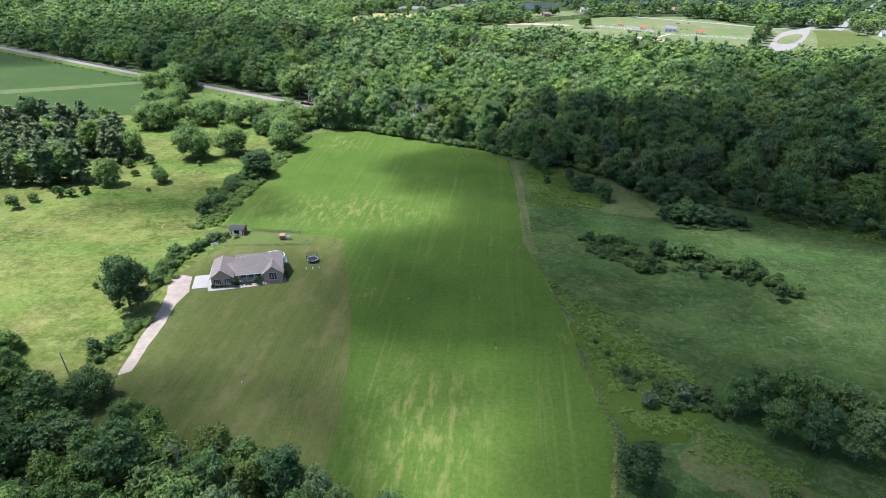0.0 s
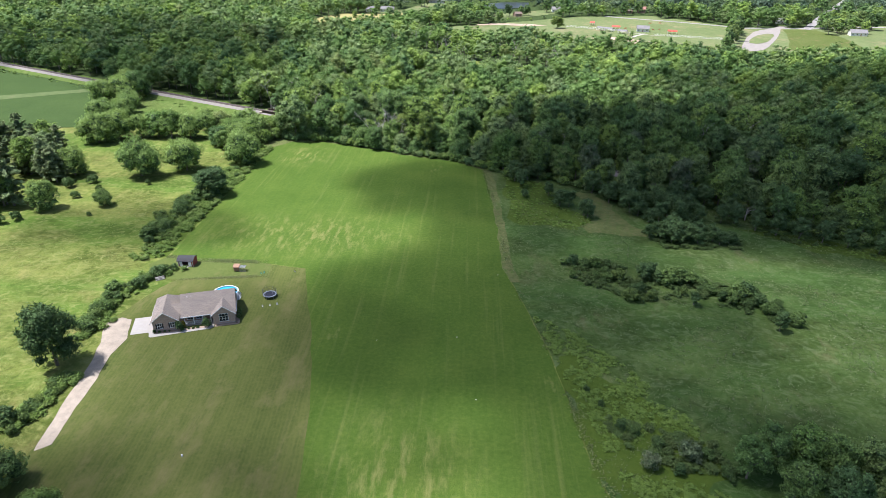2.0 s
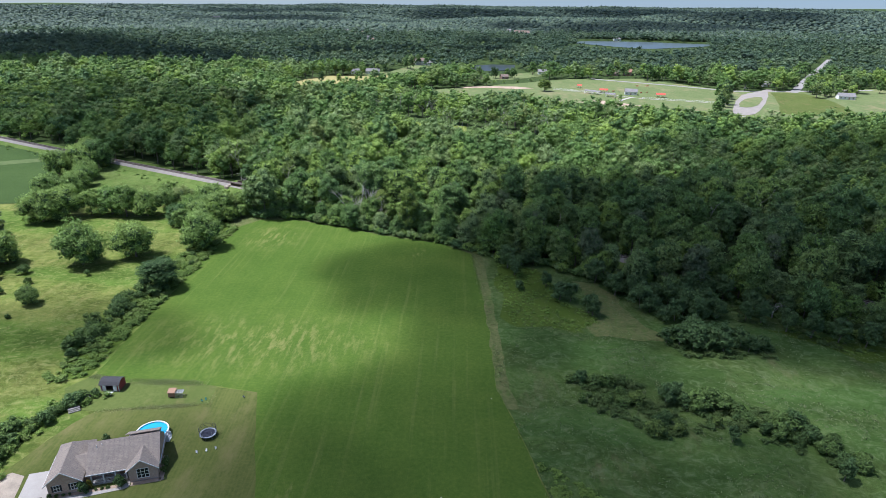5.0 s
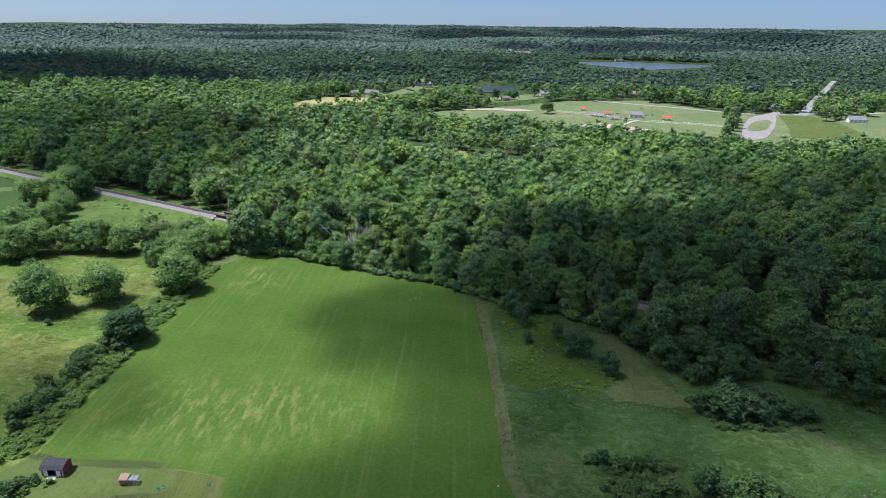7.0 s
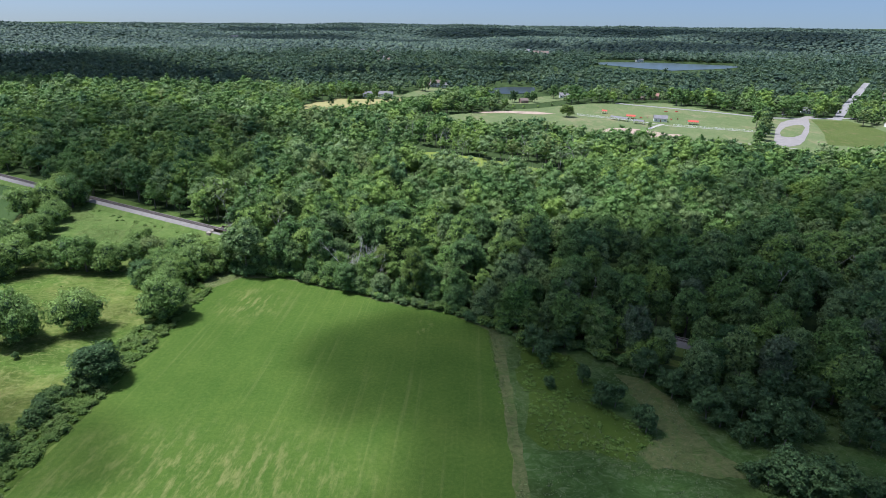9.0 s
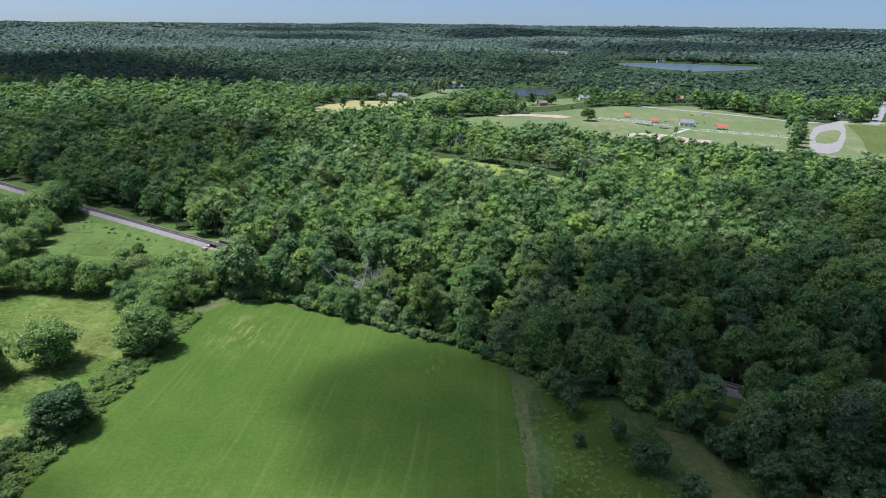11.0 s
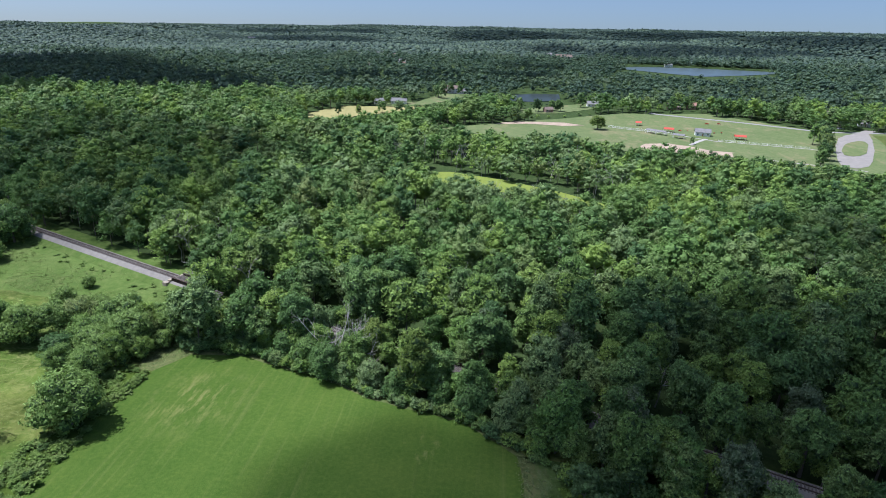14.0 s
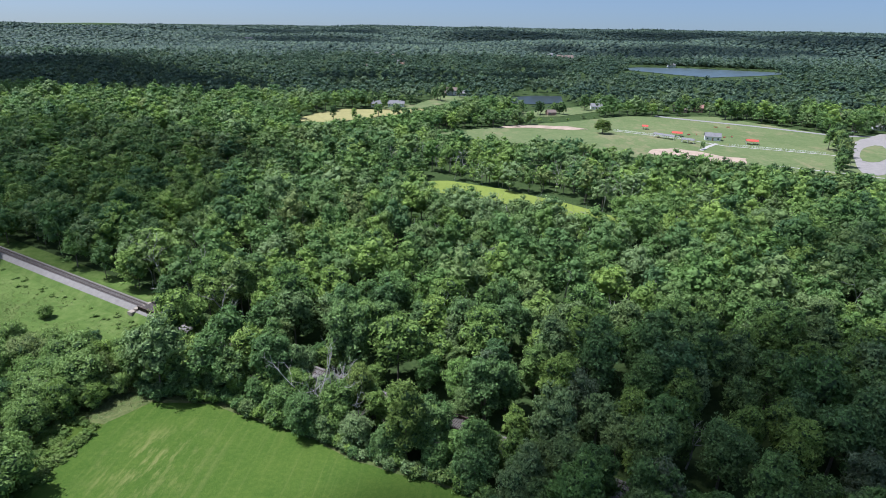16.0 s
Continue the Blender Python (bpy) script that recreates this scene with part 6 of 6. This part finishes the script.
def lawn_chair(x, y, turn, material, label):
    ob = thing("garden_chair", pose(x, y, 0.02, 0, 0, turn) @ Matrix.Scale(0.6, 4), label, "chair", "garden chairs")
    part("seat", boxes((-0.25, 0.25, -0.25, 0.25, 0.38, 0.44), bevel=0.01), material, ob)
    part("backrest", boxes((-0.25, 0.25, 0.22, 0.28, 0.44, 0.95), bevel=0.01), material, ob)
    for a in (-0.21, 0.21):
        for b in (-0.21, 0.21):
            part("leg", boxes((a - 0.03, a + 0.03, b - 0.03, b + 0.03, 0, 0.38)), material, ob)


for x, y, a in ((-46.8, 137.4, 20), (-45.2, 138.0, -10), (-43.6, 138.7, 40)):
    lawn_chair(x, y, a, WHITE, "white plastic garden chair on the lawn")
TEAL = plain("teal_plastic", (0.05, 0.26, 0.24), 0.5, vary=0.2, scale=2.0)
lawn_chair(-52.2, 153.2, 70, TEAL, "teal plastic chair in the back yard")
lawn_chair(-51.6, 153.7, 10, TEAL, "teal plastic chair in the back yard")
lawn_chair(-43.7, 154.9, 70, STEEL, "grey chair at the corner of the lawn")
kennel = thing("dog_kennel", pose(-76.8, 153.0, 0, 0, 0, 25), "small white kennel beside the hedge", "kennel")
part("body", boxes((-0.5, 0.5, -0.6, 0.6, 0, 0.7), bevel=0.02), WHITE, kennel)
for sg in (-1, 1):
    part("roof", slab([(sg * 0.6, -0.7, 0.68), (0, -0.7, 1.1), (0, 0.7, 1.1), (sg * 0.6, 0.7, 0.68)], 0.05), BLACK, kennel)
# no opening is cut; a black panel paints the shade inside it
part("doorway", boxes((-0.22, 0.22, -0.63, -0.605, 0.02, 0.5)), BLACK, kennel)
pile = thing("log_pile", pose(-77.2, 148.6, 0, 0, 0, 35), "weathered grey log pile at the hedge", "log pile")
for i in range(9):
    u, z = (i % 4) * 0.32 - 0.5 + 0.16 * (i // 4), 0.15 + 0.27 * (i // 4)
    part("log", tube(bmesh.new(), [(-1.1 + 0.1 * (i % 3), u, z), (1.1 - 0.1 * (i % 2), u, z)], [0.15, 0.14], 8), DEAD, pile)
marker = thing("marker_post", pose(-45.6, 90.8, 0), "white round cap of a standpipe in the lawn", "marker")
part("cap", tube(bmesh.new(), [(0, 0, 0), (0, 0, 0.35)], [0.16, 0.14], 10), WHITE, marker)
for x, y in ((4.3, 108.2), (-17.6, 126.1), (10.2, 157.5), (0.0, 128.5)):
    st = thing("field_stone", pose(x, y, 0.03, 0, 0, x * 40), "pale flat stone lying in the grass", "stone", "field stones")
    bm = bmesh.new()
    bmesh.ops.create_icosphere(bm, subdivisions=1, radius=0.18)
    for v in bm.verts:
        v.co = Vector((v.co.x * 1.2, v.co.y * 0.8, v.co.z * 0.4)) * (0.85 + 0.3 * random.Random(v.index).random())
    part("stone", bm, CONCRETE, st)
pole = thing("utility_pole", pose(-80.2, 89, 0, 1.5, -3, 20), "grey wooden utility pole beside the lane", "pole")
part("mast", tube(bmesh.new(), [(0, 0, -0.3), (0, 0, 6.2)], [0.15, 0.1], 8), DEAD, pole)
part("insulator", tube(bmesh.new(), [(0, 0, 6.2), (0, 0, 6.4)], [0.05, 0.05], 8), WHITE, pole)
r3 = np.random.default_rng(91)
WEED = leaf("fence_weeds", [(0.19, 0.235, 0.085), (0.26, 0.27, 0.11)], through=0.4, even=0.9)
tufts("fence_weeds", [(-73, 148.3), (-50.0, 151.9), (-50.0, 158.9), (-51.0, 158.9), (-50.9, 152.7), (-73.2, 149.1)], 3600, r3, WEED, "rough uncut grass along the yard fence", 0.2, 0.16)
tufts("yard_edge_weeds", [(-80.5, 161.8), (-72.3, 160.6), (-50, 160.4), (-50, 159.0), (-72, 158.4), (-81, 160.4)], 5200, r3, WEED, "rough uncut grass behind the shed", 0.2, 0.16)
tufts("field_edge_grass", [(23, 60), (27.5, 84.7), (25.6, 92), (21.8, 123), (15, 154), (12.6, 187), (10.6, 222), (9, 241), (7.2, 241), (10.8, 187), (13.2, 154), (20.2, 122.7), (24, 91.9), (25.8, 84.7), (21, 60)], 3500, r3, WEED, "rough grass along the edge of the hay field", 0.5, 0.35)
tufts("field_top_grass", [(-86, 262), (-90, 276), (-78, 276), (-62, 275.5), (-36, 265), (-17, 257), (6, 246), (10, 240), (-4.6, 252), (-17, 255), (-27, 258), (-50, 268), (-62, 272.7), (-76, 271.6), (-83, 263)], 2500, r3, WEED, "rough grass between hay field and wood", 0.5, 0.35)

# ---------------------------------------------------------------- the park and the far houses
PARK_CROWNS = forms_to_meshes(tree_forms(6, 420, 1.0, 12, 330), LEAF) + forms_to_meshes(tree_forms(2, 420, 1.0, 12, 340), LEAF_DARK)
def lane(name, pts, width, material, label, category, lift=0.45):
    left, right = [], []
    for i, p in enumerate(pts):
        a, b = Vector(pts[max(0, i - 1)]), Vector(pts[min(len(pts) - 1, i + 1)])
        d = (b - a).normalized()
        n = Vector((-d.y, d.x)) * width / 2
        left.append((p[0] + n.x, p[1] + n.y))
        right.append((p[0] - n.x, p[1] - n.y))
    return patch(name, left + right[::-1], material, label, category, lift, step=8, rag=0.2)


lane("park_road", [(150, 742), (160, 734), (223, 701), (277, 666), (330, 670), (430, 690)], 6, ASPHALT, "pale narrow road along the ball park", "road")
lane("village_road", [(336, 664), (339, 668), (398, 758), (483, 882), (560, 996)], 8, ASPHALT, "pale straight road between gardens and trees", "road")
lane("park_path", [(96, 655), (142, 628), (166, 604), (227, 586), (246, 575)], 1.8, CONCRETE, "pale straight footpath along the ball field", "path")
lane("diamond_path", [(163, 612), (152, 598), (143, 584)], 3.0, CONCRETE, "short pale path to the ball diamond", "path")
lane("lower_path", [(176, 545), (215, 530), (232, 522)], 1.5, CONCRETE, "pale path by the lower lawn", "path")
patch("loop_drive", [(273, 637), (286, 653), (300, 664), (318, 682), (326, 680), (310, 662), (298, 636), (275, 592), (252, 553), (240, 536), (229, 529), (223, 535), (228, 550), (236, 567), (252, 600)], LOOP_GRAVEL, "pale gravel loop drive round a grass island", "drive", 0.5)
patch("loop_island", [(257, 599), (264, 610), (272, 619), (283, 628), (287, 626), (282, 612), (273, 597), (262, 578), (252, 568), (246, 565), (242, 569), (248, 584)], PARK, "green grass island inside the loop drive", "lawn", 0.62)
patch("ball_diamond", [(103, 570), (110, 582), (128, 587), (142, 578), (152, 566), (166, 563), (160, 548), (140, 546), (112, 552)], DIRT, "tan bare infield of a ball diamond", "ball field", 0.5, rag=1.5)
patch("dirt_strip", [(0, 650), (20, 668), (60, 668), (78, 658), (60, 652), (30, 656)], DIRT, "long tan strip of bare ground in the park", "ground", 0.5, rag=1.5)
patch("side_lawn", [(352, 570), (380, 690), (440, 700), (470, 600), (420, 540)], PARK, "wide green lawn beyond the loop drive", "lawn", 0.4)


patch("loop_lawn", [(311, 659), (344, 660), (346, 630), (342, 600), (330, 550), (308, 519), (286, 535), (262, 540), (282, 582), (302, 632)], YARD, "bright green lawn beside the loop drive", "lawn", 0.43)


def open_shelter(x, y, w, d, turn, roof, label):
    ob = thing("park_shelter", pose(x, y, float(land(x, y)) + 0.35, 0, 0, turn), label, "shelter", "park shelters")
    for sg in (-1, 1):
        part("roof", slab([(-w / 2, sg * d / 2, 2.4), (w / 2, sg * d / 2, 2.4), (w / 2, 0, 3.6), (-w / 2, 0, 3.6)], 0.12), roof, ob)
    for a in (-1, 0, 1):
        for b in (-1, 1):
            u, v = a * (w / 2 - 0.3), b * (d / 2 - 0.3)
            part("post", boxes((u - 0.09, u + 0.09, v - 0.09, v + 0.09, 0, 2.45)), WHITE, ob)
    for a in (-1, 1):
        part("bench", boxes((a * w / 4 - 0.9, a * w / 4 + 0.9, -0.4, 0.4, 0.55, 0.72)), WOOD, ob)


for x, y, w, d, a in ((142, 640, 8, 5, -12), (189, 615, 8.5, 5, -12), (124, 668, 5, 4, -12)):
    open_shelter(x, y, w, d, a, RED_ROOF, "open park shelter with a bright red roof")
open_shelter(129, 627, 17, 3.2, -42, GREY_ROOF, "long grey-roofed stand beside the ball field")
open_shelter(142, 611, 9, 4, -30, GREY_ROOF, "grey-roofed stand beside the ball field")


def cottage(x, y, w, d, h, turn, wall, roof, label, lift=0.3, name="far_house"):
    ob = thing(name, pose(x, y, float(land(x, y)) + lift, 0, 0, turn), label, "house", "far houses")
    part("wall", boxes((-w / 2, w / 2, -d / 2, d / 2, -0.5, h)), wall, ob)
    rise = d * 0.32
    part("gable", prism([(-d / 2, h), (d / 2, h), (0, h + rise)], (-w / 2 + 0.02, w / 2 - 0.02), "x"), wall, ob)
    for sg in (-1, 1):
        part("roof", slab([(-w / 2 - 0.5, sg * (d / 2 + 0.5), h - 0.25), (w / 2 + 0.5, sg * (d / 2 + 0.5), h - 0.25), (w / 2 + 0.5, 0, h + rise + 0.12), (-w / 2 - 0.5, 0, h + rise + 0.12)], 0.18), roof, ob)
    n = max(2, int(w / 3.2))
    for fl in range(int(h // 2.5)):
        for i in range(n):
            u = -w / 2 + (i + 0.5) * w / n
            if i == n // 2 and fl == 0:
                part("door", boxes((u - 0.5, u + 0.5, -d / 2 - 0.05, -d / 2, 0, 2.1)), WOOD, ob)
            else:
                f = part("window", boxes((u - 0.6, u + 0.6, -d / 2 - 0.06, -d / 2, 0.85 + fl * 2.7, 2.15 + fl * 2.7)), WHITE, ob)
                part("pane", boxes((u - 0.5, u + 0.5, -d / 2 - 0.08, -d / 2 - 0.05, 0.95 + fl * 2.7, 2.05 + fl * 2.7)), GLASS, f)
    return ob


cottage(165, 628, 11, 7, 3.2, -12, WHITE, GREY_ROOF, "white park hall with a grey roof", name="park_hall")
for x, y, w, d, h, a, wall, roof, lab in FAR_HOUSES:
    cottage(x, y, w, d, h, a, (SIDING, BRICK_FAR, WHITE)[wall], (GREY_ROOF, BROWN_ROOF, TAN_ROOF)[roof], lab)
for i, (x, y) in enumerate(((187, 686), (198, 688), (153, 646), (178, 639), (185, 643), (160, 650), (172, 652))):
    ob = thing("park_bench", pose(x, y, float(land(x, y)) + 0.35, 0, 0, 15 * i), "red painted bench on the park lawn", "bench", "park benches")
    part("seat", boxes((-1.6, 1.6, -0.3, 0.3, 0.4, 0.5)), RED_ROOF, ob)
    part("backrest", boxes((-1.6, 1.6, 0.25, 0.32, 0.5, 1.0)), RED_ROOF, ob)
    for u in (-1.3, 1.3):
        part("leg", boxes((u - 0.06, u + 0.06, -0.25, 0.25, 0, 0.4)), STEEL, ob)
bm = bmesh.new()
fence = thing("park_fence", pose(0, 0, 0), "white post-and-rail fence along the park path", "fence")
for (xa, ya), (xb, yb) in (((97, 657), (142, 631)), ((170, 606), (228, 588))):
    n = int(math.hypot(xb - xa, yb - ya) / 3)
    for i in range(n + 1):
        x, y = xa + (xb - xa) * i / n, ya + (yb - ya) * i / n
        part("post", boxes((x - 0.07, x + 0.07, y - 0.07, y + 0.07, float(land(x, y)), float(land(x, y)) + 1.5)), WHITE, fence)
    z0, z1 = float(land(xa, ya)), float(land(xb, yb))
    for u in (0.8, 1.4):
        part("rail", tube(bmesh.new(), [(xa, ya, z0 + u), (xb, yb, z1 + u)], [0.05, 0.05], 4), WHITE, fence)


def car(x, y, turn, paint, label):
    ob = thing("car", pose(x, y, float(land(x, y)) + 0.55, 0, 0, turn), label, "car", "parked cars")
    part("body", boxes((-2.2, 2.2, -0.88, 0.88, 0.3, 0.95), bevel=0.15), paint, ob)
    part("cabin", prism([(-1.5, 0.95), (1.1, 0.95), (0.5, 1.5), (-1.1, 1.5)], (-0.78, 0.78)), GLASS, ob)
    for u in (-1.35, 1.35):
        for v in (-0.86, 0.86):
            part("wheel", tube(bmesh.new(), [(u, v - 0.1, 0.33), (u, v + 0.1, 0.33)], [0.33, 0.33], 12), BLACK, ob)


car(306, 688, 20, plain("black_car_paint", (0.02, 0.02, 0.022), 0.25, vary=0.1), "black car parked on the loop drive")
car(298, 684, 25, plain("silver_car_paint", (0.45, 0.46, 0.48), 0.3, 0.6, vary=0.05), "silver car parked on the loop drive")
for x, y, s in ((85, 640, 0.8),):
    tree(x, y, s, CROWNS_LIME, name="park_tree", label="broad yellowish tree alone in the park", group="park trees", wide=1.6)
for x, y, s in ((248, 612, 1.3), (241, 598, 1.4), (255, 628, 1.3), (234, 580, 1.4), (227, 566, 1.3), (260, 645, 1.1), (219, 550, 1.3), (250, 622, 1.2), (212, 538, 1.2), (205, 526, 1.2), (238, 605, 1.2), (145, 588, 0.45), (18, 660, 0.5), 
                (150, 752, 1.2), (172, 748, 1.2), (212, 762, 1.2), (222, 742, 1.3), (232, 738, 1.3), (241, 732, 1.3), (250, 726, 1.2), (262, 716, 1.2), (330, 700, 1.1), (322, 716, 1.0), (300, 722, 1.2), (348, 688, 1.1), (356, 676, 1.2), (362, 664, 1.2), (352, 655, 1.0), (390, 660, 1.1), (425, 670, 1.1), (380, 705, 1.2),
                (-108, 745, 0.7), (-92, 760, 1.0), (-62, 812, 1.3), (-66, 820, 1.2), (-58, 806, 1.2), (-110, 762, 1.1), (-128, 752, 1.0), (-120, 668, 0.9), (-137, 664, 0.9), (62, 735, 0.9), (40, 728, 1.0), (88, 768, 1.1), (24, 735, 1.1), (-40, 842, 1.0), (196, 765, 0.8), (188, 784, 1.2)):
    tree(x, y, s * 0.8, PARK_CROWNS, name="park_tree", label="leafy green tree of the park and gardens", group="park trees")

for x, y, s_ in ((354, 668, 1.2), (340, 630, 1.0), (356, 645, 1.2), (350, 655, 1.1), (380, 668, 1.3), (392, 676, 1.3), (401, 683, 1.3), (402, 668, 1.3), (372, 650, 1.1), (211, 733, 1.3), (217, 735, 1.2), (240, 762, 1.2), (241, 740, 1.2), (254, 730, 1.3), (268, 732, 1.3), (281, 722, 1.2),
                 (312, 756, 1.2), (307, 718, 1.1), (323, 722, 1.0), (340, 716, 1.1), (358, 725, 1.2), (380, 814, 1.3), (407, 790, 1.2), (420, 800, 1.2), (300, 740, 1.3), (290, 750, 1.3), (275, 755, 1.3), (255, 750, 1.2), (430, 770, 1.3), (440, 760, 1.3), (415, 740, 1.3), (425, 730, 1.3),
                 (-103, 690, 0.8), (-85, 682, 0.9), (-76, 676, 0.9), (-67, 670, 0.9), (-58, 664, 1.0), (-50, 658, 0.9), (-42, 652, 1.0), (-33, 648, 0.9), (-24, 652, 1.0), (-14, 656, 0.9), (-4, 660, 1.0), (8, 664, 0.9), (18, 668, 1.0), (30, 674, 0.9)):
    tree(x, y, s_ * 0.85, PARK_CROWNS, name="park_tree", label="full round-headed tree among the far gardens", group="park trees", wide=1.3)
for i in range(120):
    f = spot.random()
    x, y = 96 + 118 * f + spot.uniform(-4, 4), 522 - 36 * f + spot.uniform(-10, 10)
    tree(x, y, spot.uniform(0.42, 0.62), PARK_CROWNS, name="park_tree", label="leafy green tree of the belt below the ball park", group="park trees", wide=1.15)
for h in FAR_HOUSES[:15]:
    for i in range(5):
        a = spot.uniform(-0.3, 3.44)
        q = h[2] * 0.6 + spot.uniform(3, 9)
        tree(h[0] + math.cos(a) * q, h[1] + math.sin(a) * q, spot.uniform(0.45, 0.85), PARK_CROWNS, name="park_tree", label="leafy garden tree behind a far house", group="park trees", wide=1.1)
